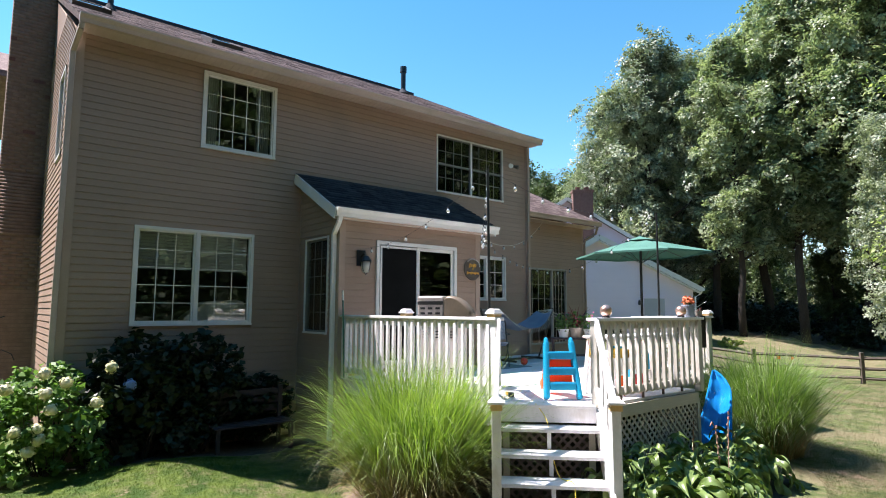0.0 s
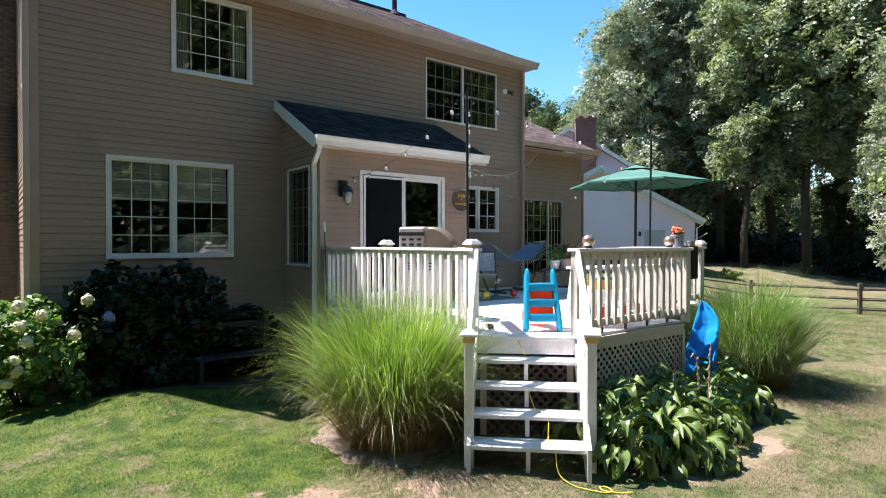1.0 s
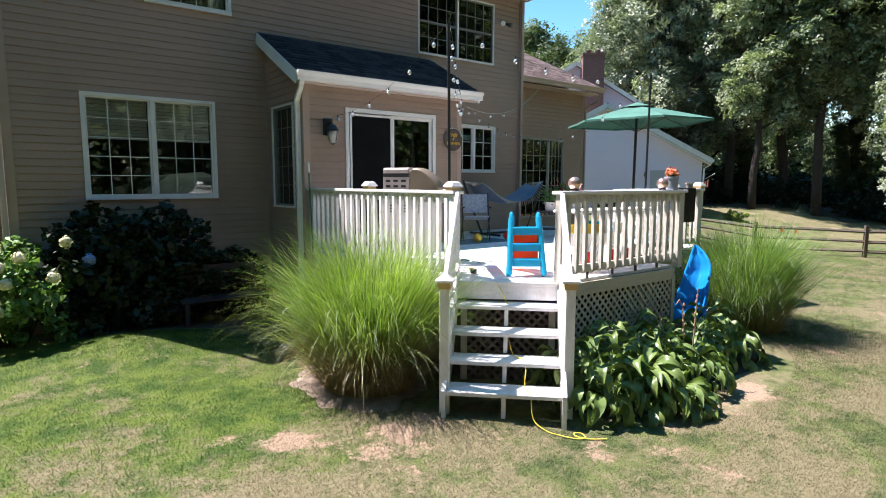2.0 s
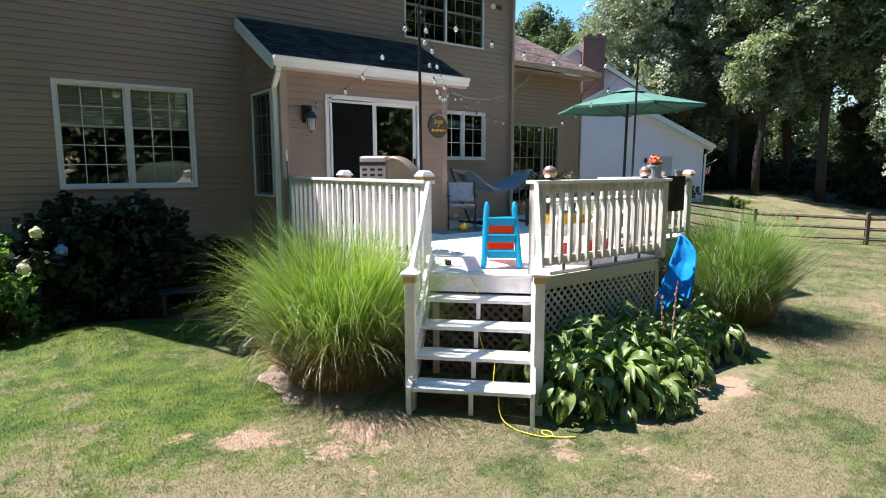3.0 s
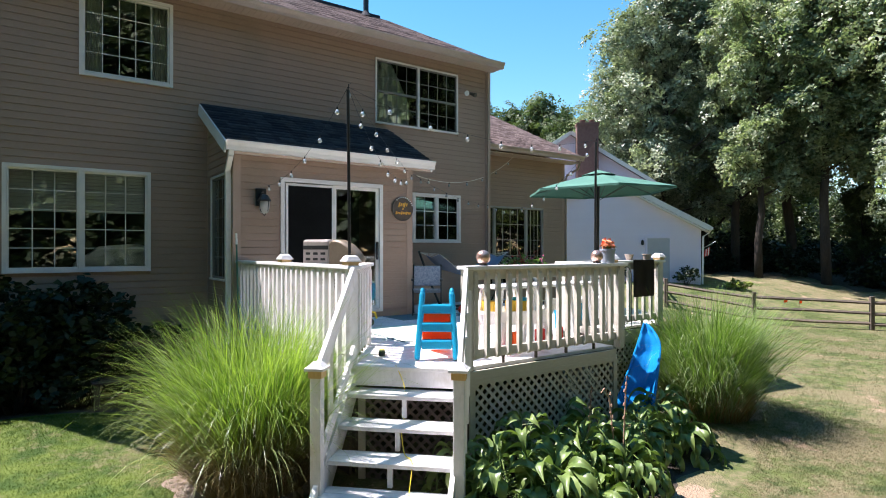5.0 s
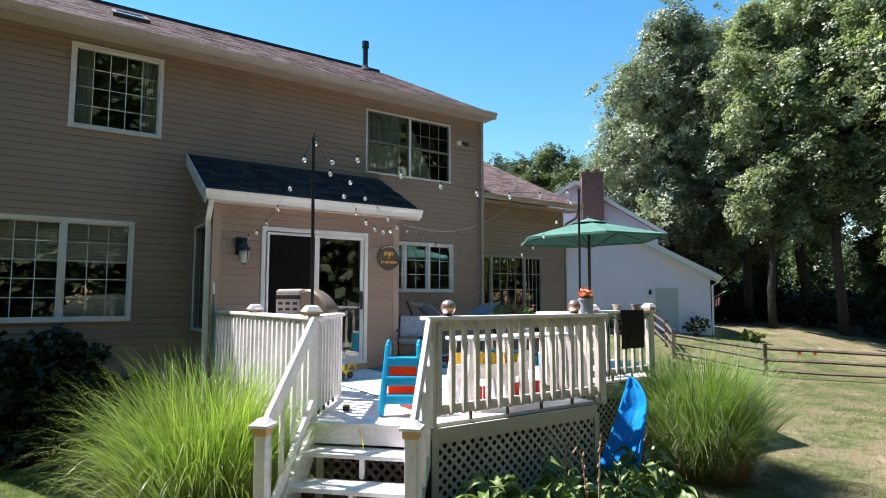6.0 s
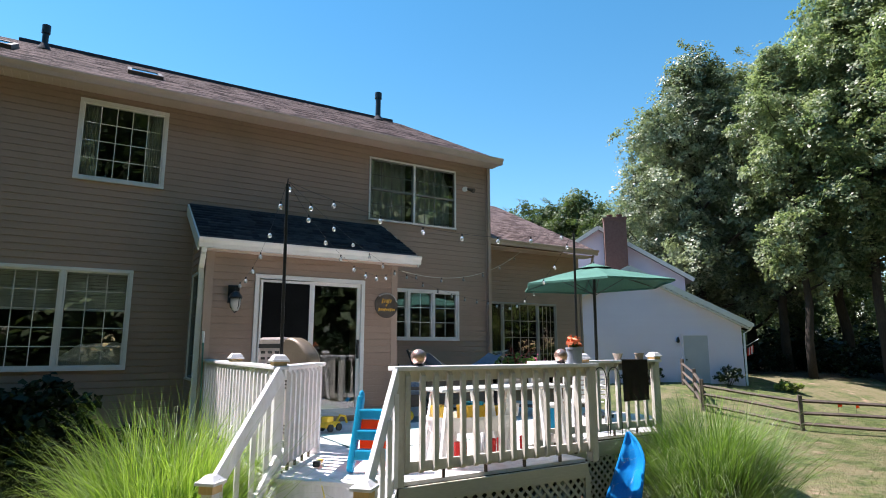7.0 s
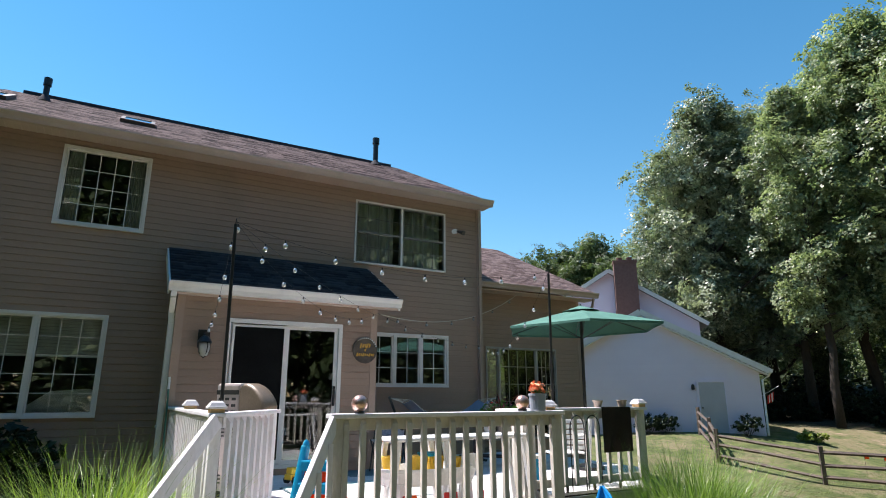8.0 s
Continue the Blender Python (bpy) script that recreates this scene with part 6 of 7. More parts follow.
light_pole(-5.79, -4.74, 3.62, "tall black pole beside the stair post", (-0.03, 0.0))
light_pole(-1.90, -4.60, 3.55, "tall black pole by the far railing", (0.03, 0.0))


def string_lights(a, b, sag, n, label, wire="black_metal", r=0.0018, first=0.5, pitch=None):
    """A sagging wire with hanging bulbs."""
    a, b = Vector(a), Vector(b)
    s = thing("string_lights", a, label, "string lights", "strings of bulbs over the deck")
    def at(f):
        return (b - a) * f - Vector((0, 0, sag * 4 * f * (1 - f)))
    bm = bmnew()
    tube(bm, [at(k / 24) for k in range(25)], r, 6)
    part("wire", bm, M[wire], s)
    for k in range(n):
        p = at((k + first) * (pitch or 1 / n))
        bm = bmnew()
        lathe(bm, [(0.0, 0.0), (0.009, -0.002), (0.009, -0.02), (0.007, -0.03), (0.0, -0.03)], 8, p)
        sock = part("socket", bm, M["black_metal"], s)
        bm = bmnew()
        lathe(bm, [(0.0, -0.03), (0.010, -0.031), (0.019, -0.042), (0.0235, -0.058), (0.0205, -0.074), (0.012, -0.083), (0.0, -0.086)], 12, p)
        part("bulb", bm, M["bulb_glass"], s, "", True)
    return s


P1, P2, BC = (-5.82, -4.74, 3.65), (-1.87, -4.60, 3.58), (-3.02, -1.6, 3.32)
string_lights(P1, (-5.60, -1.56, 2.95), 0.22, 6, "sagging string of clear bulbs towards the wall lantern", first=0.55)
string_lights(P1, BC, 0.41, 8, "sagging string of clear bulbs towards the shed roof", first=0.08, pitch=0.117)
string_lights((-5.80, -4.74, 3.64), (-3.05, -1.62, 3.28), 0.07, 6, "second, tauter string of clear bulbs towards the shed roof", first=0.78)
string_lights(P1, P2, 0.27, 7, "string of clear bulbs between the two poles", first=0.92, pitch=0.136)
string_lights(BC, (0.05, -0.08, 3.02), 0.12, 7, "string of clear bulbs along the kitchen window")
string_lights((-2.95, -1.6, 3.3), (1.75, 1.05, 4.42), 0.34, 6, "string of clear bulbs on a pale cord to the wing's eave", "rope", 0.006)
string_lights(P2, (0.06, -0.08, 3.0), 0.42, 9, "string of clear bulbs from the far pole to the house corner")

# umbrella
um = thing("patio_umbrella", (-0.03, -3.11, DZ), "faded green patio umbrella, open, on a black pole", "umbrella")
bm = bmnew()
tube(bm, [(0, 0, 0.05), (0.03, 0, 2.45)], 0.026, 10)
part("pole", bm, M["black_metal"], um)
bm = bmnew()
lathe(bm, [(0.25, 0.0), (0.25, 0.05), (0.05, 0.09), (0.03, 0.25), (0.0, 0.25)], 20)
part("base", bm, M["black_metal"], um)
TILT = Matrix.Translation((0.03, 0, 2.44)) @ Matrix.Rotation(radians(1.0), 4, Vector((-0.6, -0.8, 0))) @ Matrix.Rotation(radians(-7), 4, "Z")
NR, R = 6, 1.34
bm = bmnew()
tips, top = [], bm.verts.new(TILT @ Vector((0, 0, 0.10)))
rows_ = []
for j in range(1, 6):
    f = j / 5
    row = []
    for k in range(NR * 4):
        a = k * math.tau / (NR * 4)
        g = (k % 4) / 4
        inset = 1 - 0.15 * math.sin(math.pi * g)
        droop = -0.325 * f ** 1.1 - 0.02 * math.sin(math.pi * g) * f + (0.02 * math.sin(math.pi * g) if j == 5 else 0)
        row.append(bm.verts.new(TILT @ Vector((math.cos(a) * R * f * inset, math.sin(a) * R * f * inset, 0.08 + droop))))
    rows_.append(row)
n = NR * 4
for k in range(n):
    bm.faces.new((top, rows_[0][k], rows_[0][(k + 1) % n]))
for r0, r1 in zip(rows_, rows_[1:]):
    for k in range(n):
        bm.faces.new((r0[k], r1[k], r1[(k + 1) % n], r0[(k + 1) % n]))
hem = [bm.verts.new(v.co + Vector((0, 0, -0.035))) for v in rows_[-1]]
for k in range(n):
    bm.faces.new((rows_[-1][k], hem[k], hem[(k + 1) % n], rows_[-1][(k + 1) % n]))
canopy = part("canopy", bm, M["green_cloth"], um, "faded green canvas canopy")
bm = bmnew()
n2 = 32
v0 = bm.verts.new(TILT @ Vector((0, 0, 0.14)))
ring = [bm.verts.new(TILT @ Vector((math.cos(k * math.tau / n2) * 0.3, math.sin(k * math.tau / n2) * 0.3, 0.04))) for k in range(n2)]
for k in range(n2):
    bm.faces.new((v0, ring[k], ring[(k + 1) % n2]))
part("vent", bm, M["green_cloth"], canopy)
for k in range(NR):
    a = k * math.tau / NR
    bm = bmnew()
    tube(bm, [TILT @ Vector((0, 0, 0.05)), TILT @ Vector((math.cos(a) * 0.7, math.sin(a) * 0.7, -0.105)), TILT @ Vector((math.cos(a) * R * 0.99, math.sin(a) * R * 0.99, -0.245))], 0.007, 5)
    rib = part("rib", bm, M["black_metal"], um)
    bm = bmnew()
    tube(bm, [TILT @ Vector((0, 0, -0.42)), TILT @ Vector((math.cos(a) * 0.66, math.sin(a) * 0.66, -0.105))], 0.006, 5)
    part("strut", bm, M["black_metal"], rib)
bm = bmnew()
lathe(bm, [(0.0, 0.0), (0.025, 0.008), (0.015, 0.03), (0.0, 0.045)], 10, TILT @ Vector((0, 0, 0.13)))
part("finial", bm, M["black_metal"], um)


# gazing balls and pots on the railing caps
def gazing_ball(x, y, label):
    g = thing("gazing_ball", (x, y, CAP_TOP + 0.001), label, "gazing ball", "gazing balls on the railing")
    bm = bmnew()
    lathe(bm, [(0.045, 0.0), (0.045, 0.012), (0.03, 0.025), (0.0, 0.03)], 16)
    part("foot", bm, M["black_metal"], g)
    bm = bmnew()
    bmesh.ops.create_uvsphere(bm, u_segments=28, v_segments=18, radius=0.07, matrix=Matrix.Translation((0, 0, 0.08)))
    part("globe", bm, M["copper"], g, "", True)


gazing_ball(-4.84, -5.68, "mottled copper gazing ball on the railing cap")
gazing_ball(-3.14, -5.66, "mottled copper gazing ball beside the grey pot")


def pot(x, y, z, r, h, material, label, name="flower_pot", taper=0.75, group=""):
    p = thing(name, (x, y, z), label, "flower pot", group)
    bm = bmnew()
    lathe(bm, [(0.0, 0.0), (r * taper, 0.0), (r * 0.97, h * 0.86), (r * 1.06, h * 0.87), (r * 1.06, h), (r * 0.9, h), (r * 0.86, h * 0.85), (0.0, h * 0.84)], 20)
    part("pot", bm, M[material], p)
    return p


def blossom(parent, name, material, centre, r, n, size, seed, label=""):
    rng2 = np.random.default_rng(seed)
    V, Q = leaf_cloud([centre], [r], n, size, rng2)
    tagged(part(name, quads_mesh(name, V, Q), M[material], parent, label), kind="stuff")


p = pot(-2.96, -5.67, CAP_TOP + 0.001, 0.085, 0.165, "grey_pot", "blue-grey pot of coral flowers on the railing cap", taper=0.9)
blossom(p, "coral_blossom", "coral_flower", (0, 0, 0.21), 0.085, 90, 0.05, 71, "coral orange flowers")
blossom(p, "leaves", "leaf_shrub", (0, 0, 0.17), 0.06, 40, 0.05, 72)
pot(-0.85, -4.72, CAP_TOP + 0.001, 0.065, 0.09, "terracotta", "small weathered clay pot on the far railing", taper=0.7, group="clay pots on the railing")
pot(-1.25, -4.70, CAP_TOP + 0.001, 0.065, 0.085, "terracotta", "small weathered clay bowl on the far railing", taper=0.6, group="clay pots on the railing")

# towel and iron hoops on the far railing
bm = bmnew()
n = 14
front = [[bm.verts.new((-1.29 + 0.5 * k / n, -4.80 - 0.012 * math.sin(k * 0.9) * j / 6 - 0.004, CAP_TOP + 0.004 - 0.54 * j / 6)) for k in range(n + 1)] for j in range(7)]
topr = [bm.verts.new((-1.29 + 0.5 * k / n, -4.64, CAP_TOP + 0.006)) for k in range(n + 1)]
for k in range(n):
    bm.faces.new((topr[k], topr[k + 1], front[0][k + 1], front[0][k]))
    for j in range(6):
        bm.faces.new((front[j][k], front[j][k + 1], front[j + 1][k + 1], front[j + 1][k]))
bmesh.ops.solidify(bm, geom=bm.faces[:], thickness=-0.006)
solid("towel", bm, M["brown_cloth"], "dark brown towel hung over the far railing", "towel")
for x in (-1.72, -1.47):
    bm = bmnew()
    pts = [(x - 0.11, -4.82, 0.92)] + [(x - 0.11 * math.cos(math.pi * k / 12), -4.82, 1.62 + 0.15 * math.sin(math.pi * k / 12)) for k in range(13)] + [(x + 0.11, -4.82, 0.92)]
    tube(bm, pts, 0.007, 6)
    h = thing("iron_hoop", (0, 0, 0), "black iron hoop leaning on the far railing", "iron hoop", "iron hoops")
    part("rod", bm, M["black_metal"], h)

# blue plastic sled leaning by the deck corner, its hollow side to the garden
TIP, LONG = Vector((-2.05, -5.53, 1.08)), Vector((0.43, 0.17, 0.88)).normalized()
WIDE = Vector((0.25, -0.92, 0.2))
WIDE = (WIDE - LONG * WIDE.dot(LONG)).normalized()
DEEP = WIDE.cross(LONG)
if DEEP.x < 0:
    DEEP = -DEEP
sled_m = Matrix.Translation(TIP) @ Matrix((WIDE, DEEP, LONG)).transposed().to_4x4()
bm = bmnew()
n_s, n_w = 14, 10


def sled_half(s):
    """Half the sled's width and the shift of its middle at s along it: a pointed nose, one side straight, a broad square stern."""
    near = 0.01 + 0.215 * math.sin(math.pi / 2 * min(1.0, s / 0.32)) ** 0.8
    off = 0.01 + 0.235 * min(1.0, s / 0.95)
    return (near + off) / 2, (near - off) / 2


grid = []
for i in range(n_s + 1):
    s = i / n_s
    half, skew = sled_half(s)
    row = []
    for k in range(n_w + 1):
        u = 2 * k / n_w - 1
        deep = 0.17 * half / 0.27 * (1 - abs(u) ** 2.2) + (0.02 if abs(u) < 0.15 else 0.0) + 0.012 * math.sin(s * 26)
        row.append(bm.verts.new((u * half + skew, deep + 0.10 * s * (1 - s), -1.1 * s)))
    grid.append(row)
for i in range(n_s):
    for k in range(n_w):
        bm.faces.new((grid[i][k], grid[i][k + 1], grid[i + 1][k + 1], grid[i + 1][k]))
bmesh.ops.recalc_face_normals(bm, faces=bm.faces)
bmesh.ops.solidify(bm, geom=bm.faces[:], thickness=0.012)
sled = solid("plastic_sled", bm, M["blue_plastic"], "bright blue plastic sled leaning on end beside the deck", "sled", where=sled_m, smooth=True)
for side_ in (-1, 1):
    bm = bmnew()
    tube(bm, [(side_ * sled_half(i / n_s)[0] + sled_half(i / n_s)[1], 0.10 * (i / n_s) * (1 - i / n_s), -1.1 * i / n_s) for i in range(n_s + 1)], 0.014, 6)
    part("rolled_rim", bm, M["blue_plastic"], sled)

# faded hosta flower stalks
M["stalk"] = mat("dry_pinkish_stalk", (0.28, 0.17, 0.12), (0.42, 0.28, 0.2), 0.8, scale=10)
for x, y, z, bend in ((-3.78, -6.11, 0.63, 0.05), (-3.92, -6.45, 0.70, -0.12), (-3.76, -6.52, 0.80, 0.06)):
    g = float(ground_z(x, y))
    st = thing("flower_stalk", (x, y, g), "dry pinkish hosta flower stalk above the leaves", "flower stalk", "hosta flower stalks")
    bm = bmnew()
    tube(bm, [(-bend, 0, 0), (-bend * 0.5, 0, (z - g) * 0.5), (0, 0, (z - g) * 0.9), (bend * 0.5, 0.01, z - g), (bend * 0.9, 0.01, z - g - 0.04)], 0.008, 6, 0.005)
    part("stem", bm, M["stalk"], st)
    for k in range(7):
        bm = bmnew()
        f = 0.55 + 0.06 * k
        lathe(bm, [(0.0, 0.0), (0.012, 0.012), (0.008, 0.035), (0.0, 0.045)], 6, (-bend * (1 - f) + 0.01 * (-1) ** k, 0, (z - g) * f))
        part("seed_pod", bm, M["stalk"], st)

# hammock on a stand
ham = thing("hammock", (-1.4, -1.0, DZ), "blue-grey canvas hammock on a black stand", "hammock")
bm = bmnew()
for sx in (-1, 1):
    tube(bm, [(sx * 0.62, 0, 0.03), (sx * 0.86, 0, 0.5), (sx * 1.12, 0.0, 1.1)], 0.022, 8)
tube(bm, [(-0.62, 0, 0.03), (0.62, 0, 0.03)], 0.022, 8)
for sx in (-0.55, 0.55):
    tube(bm, [(sx, -0.45, 0.022), (sx, 0.45, 0.022)], 0.022, 8)
part("stand", bm, M["black_metal"], ham)
bm = bmnew()
n = 16
grid = [[bm.verts.new((-0.82 + 1.64 * i / n, (j - 3) * 0.14 * (0.55 + 0.45 * math.sin(math.pi * i / n)), 0.62 + 0.36 * ((2 * i / n - 1) ** 2) + 0.06 * abs(j - 3) / 3)) for j in range(7)] for i in range(n + 1)]
for i in range(n):
    for j in range(6):
        bm.faces.new((grid[i][j], grid[i + 1][j], grid[i + 1][j + 1], grid[i][j + 1]))
part("canvas", bm, M["grey_canvas"], ham, "blue-grey canvas bed", True)
for sx in (-1, 1):
    for j in range(7):
        bm = bmnew()
        tube(bm, [(sx * 1.12, 0, 1.08), (sx * 0.82, (j - 3) * 0.077, 0.98 + 0.06 * abs(j - 3) / 3)], 0.004, 4)
        part("rope", bm, M["rope"], ham)
bm = bmnew()
for i in range(30):
    x = -0.8 + 1.6 * i / 29
    z = 0.62 + 0.36 * ((2 * i / 29 - 1) ** 2) + 0.06
    tube(bm, [(x, -0.42 * (0.55 + 0.45 * math.sin(math.pi * i / 29)), z), (x + 0.02, -0.43, z - 0.09)], 0.006, 4)
tagged(part("fringe", bm, M["rope"], ham, "cream fringe"), kind="stuff")

# folding chair by the corner
fc = thing("folding_chair", pose(-2.82, -1.72, DZ, 0, 0, -35), "folding camp chair with pale patterned cloth", "chair")
for sx in (-0.24, 0.24):
    bm = bmnew()
    tube(bm, [(sx, -0.25, 0.0), (sx, 0.2, 0.86)], 0.011, 8)
    part("back_leg", bm, M["black_metal"], fc)
    bm = bmnew()
    tube(bm, [(sx, 0.25, 0.0), (sx, -0.22, 0.46)], 0.011, 8)
    part("front_leg", bm, M["black_metal"], fc)
    bm = bmnew()
    box(bm, sx - 0.025, sx + 0.025, -0.25, 0.12, 0.6, 0.625, None, 0.008)
    part("armrest", bm, M["black_metal"], fc)
bm = bmnew()
beam(bm, (0, 0.06, 0.5), (0, 0.2, 0.84), 0.46, 0.02, (0, 1, 0), 0.006)
part("backrest", bm, M["pale_canvas"], fc)
bm = bmnew()
beam(bm, (0, -0.24, 0.46), (0, 0.1, 0.38), 0.46, 0.02, (0, 0, 1), 0.006)
part("seat", bm, M["pale_canvas"], fc)

# floor mats
bm = bmnew()
box(bm, -4.70, -3.2, -4.05, -2.70, DZ + 0.002, DZ + 0.014, None, 0.004)
pm = solid("play_mat", bm, M["mat_green"], "pale green foam play mat on the deck boards", "mat")
for k in range(12):
    bm = bmnew()
    box(bm, -4.735, -4.703, -4.02 + k * 0.11, -3.97 + k * 0.11, DZ + 0.002, DZ + 0.013)
    part("edge_tab", bm, M["slate"], pm)
bm = bmnew()
box(bm, -3.6, -2.3, -2.2, -1.55, DZ + 0.002, DZ + 0.01, None, 0.003)
solid("door_mat", bm, M["slate"], "dark slate mat in the shade by the house", "mat")

# toys
def ball_toy(x, y, r, material, label):
    bm = bmnew()
    bmesh.ops.create_uvsphere(bm, u_segments=18, v_segments=12, radius=r)
    b = solid("toy_ball", bm, M[material], label, "ball", where=(x, y, DZ + r + 0.002), smooth=True)
    bm = bmnew()
    tube(bm, [(math.cos(k * math.tau / 20) * r * 1.005, 0, math.sin(k * math.tau / 20) * r * 1.005) for k in range(21)], 0.004, 5)
    part("seam", bm, M["orange"], b)


ball_toy(-3.0, -2.0, 0.08, "yellow", "yellow rubber ball on the shaded deck")
ball_toy(-2.2, -1.9, 0.07, "red", "red rubber ball on the shaded deck")
tk = thing("toy_truck", pose(-4.45, -2.5, DZ + 0.016, 0, 0, 25), "yellow plastic toy digger on the mat", "toy truck")
bm = bmnew()
box(bm, -0.16, 0.1, -0.07, 0.07, 0.05, 0.12, None, 0.012)
box(bm, -0.14, -0.02, -0.06, 0.06, 0.12, 0.2, None, 0.012)
part("body", bm, M["yellow"], tk)
bm = bmnew()
tube(bm, [(0.08, 0, 0.1), (0.16, 0, 0.19), (0.26, 0, 0.17), (0.3, 0, 0.08)], 0.018, 6)
part("digger_arm", bm, M["yellow"], tk)
for x in (-0.1, 0.06):
    for yy in (-0.08, 0.08):
        bm = bmnew()
        tube(bm, [(x, yy - 0.015, 0.05), (x, yy + 0.015, 0.05)], 0.05, 12)
        part("wheel", bm, M["black_metal"], tk)
sm = thing("toy_car", pose(-5.35, -4.6, DZ + 0.002, 0, 0, 60), "small yellow and black toy car at the stair head", "toy car")
bm = bmnew()
box(bm, -0.07, 0.07, -0.03, 0.03, 0.015, 0.05, None, 0.01)
part("body", bm, M["yellow"], sm)
bm = bmnew()
box(bm, -0.13, -0.075, -0.035, 0.035, 0.005, 0.06, None, 0.01)
part("bucket", bm, M["black_metal"], sm)

# water table: white tub with coloured towers
wt = thing("water_table", pose(-3.92, -5.16, DZ, 0, 0, 0), "white toddler water table with yellow, red and turquoise parts", "water table")
bm = bmnew()
lathe(bm, [(0.0, 0.34), (0.36, 0.34), (0.40, 0.36), (0.44, 0.46), (0.46, 0.46), (0.46, 0.43), (0.42, 0.31), (0.0, 0.30)], 26)
bmesh.ops.scale(bm, vec=(1.15, 0.62, 1), verts=bm.verts)
part("basin", bm, M["white_plastic"], wt)
for x, yy in ((-0.34, -0.14), (0.34, -0.14), (0.34, 0.14), (-0.34, 0.14)):
    bm = bmnew()
    tube(bm, [(x * 1.1, yy * 1.1, 0.0), (x, yy, 0.33)], 0.05, 10, 0.06)
    part("leg", bm, M["white_plastic"], wt)
for x, material, r, z0_, z1_ in ((-0.45, "yellow", 0.09, 0.43, 0.56), (-0.2, "yellow", 0.09, 0.34, 0.57), (-0.05, "turquoise", 0.1, 0.56, 0.59), (0.1, "yellow", 0.085, 0.34, 0.55), (0.32, "yellow", 0.08, 0.34, 0.53), (0.5, "white_plastic", 0.07, 0.43, 0.56)):
    bm = bmnew()
    lathe(bm, [(0.0, z0_), (r * 0.8, z0_), (r, z1_ - 0.03), (r * 1.05, z1_), (r * 0.7, z1_), (0.0, z1_ - 0.02)], 14, (x * 0.85, -0.05 + 0.08 * math.sin(x * 9), 0))
    part("tower", bm, M[material], wt)
for x, material in ((-0.36, "red"), (-0.28, "orange"), (0.06, "red"), (0.14, "red"), (0.43, "red")):
    bm = bmnew()
    box(bm, x - 0.028, x + 0.028, -0.29, -0.25, 0.04, 0.25, None, 0.012)
    part("splash_panel", bm, M[material], wt)

# white plastic table with splayed legs and seats behind the front railing
tb = thing("plastic_table", (-3.72, -5.2, DZ), "white plastic garden table with splayed legs", "table")
bm = bmnew()
box(bm, -0.70, 0.9, -0.19, 0.19, 0.70, 0.735, None, 0.012)
part("tabletop", bm, M["white_plastic"], tb)
for x in (-0.60, -0.12, 0.12, 0.8):
    for yy in (-0.15, 0.15):
        bm = bmnew()
        beam(bm, (x + (0.1 if x in (-0.12, 0.8) else -0.1), yy * 1.15, 0.0), (x, yy, 0.70), 0.05, 0.05, (0, 1, 0), 0.006)
        part("leg", bm, M["white_plastic"], tb)
bin_ = thing("storage_bin", (-2.22, -4.42, DZ + 0.002), "blue plastic bin with a white lid", "storage bin")
bm = bmnew()
prism(bm, [(-0.13, 0.0), (0.13, 0.0), (0.16, 0.38), (-0.16, 0.38)], -0.15, 0.15)
part("bin", bm, M["turquoise"], bin_)
bm = bmnew()
box(bm, -0.17, 0.17, -0.165, 0.165, 0.38, 0.42, None, 0.01)
bmesh.ops.scale(bm, vec=(0.9, 0.9, 1), verts=bm.verts)
part("lid", bm, M["white_plastic"], bin_)

# potted plants on a dark table by the wing
PT = Matrix(((0.63, 0.78, 0, -0.97), (-0.78, 0.63, 0, -2.18), (0, 0, 1, DZ + 0.001), (0, 0, 0, 1)))
ptab = thing("plant_table", PT, "dark wooden side table with potted plants on it", "table")
bm = bmnew()
box(bm, -0.5, 0.5, -0.2, 0.2, 0.47, 0.505, None, 0.006)
part("tabletop", bm, M["bench_wood"], ptab)
bm = bmnew()
box(bm, -0.44, 0.44, -0.16, 0.16, 0.14, 0.165, None, 0.004)
part("lower_shelf", bm, M["bench_wood"], ptab)
for x in (-0.45, 0.45):
    for yy in (-0.16, 0.16):
        bm = bmnew()
        box(bm, x - 0.025, x + 0.025, yy - 0.025, yy + 0.025, 0.0, 0.47, None, 0.004)
        part("leg", bm, M["bench_wood"], ptab)
for k, (x, y, r, h, material, fl) in enumerate(((-0.97, -2.18, 0.13, 0.2, "terracotta", "pink_flower"), (-1.12, -1.99, 0.11, 0.17, "white_plastic", "red"), (-0.80, -2.39, 0.11, 0.17, "white_plastic", "pink_flower"))):
    p = pot(x, y, DZ + 0.507, r, h, material, "pot of green leaves and pink flowers on the dark table", "planter", group="planters on the table")
    blossom(p, "leaves", "leaf_shrub", (0, 0, h + 0.12), 0.2, 130, 0.08, 80 + k)
    blossom(p, "pink_blossom", fl, (0.05, -0.05, h + 0.2), 0.17, 18, 0.05, 90 + k, "pink flowers")
    if k == 0:
        rng3 = np.random.default_rng(5)
        me = blades_mesh("spikes", rng3, 30, 0.04, 0.5, 0.8, width=0.011, lift=(40, 85))
        M["red_blade"] = leaf_mat("dark_red_blade", (0.12, 0.02, 0.03), (0.25, 0.05, 0.05), 0.2)
        sp = part("spiky_leaves", me, M["red_blade"], p, "dark red spiky leaves")
        sp.location = (0, 0, h + 0.02)

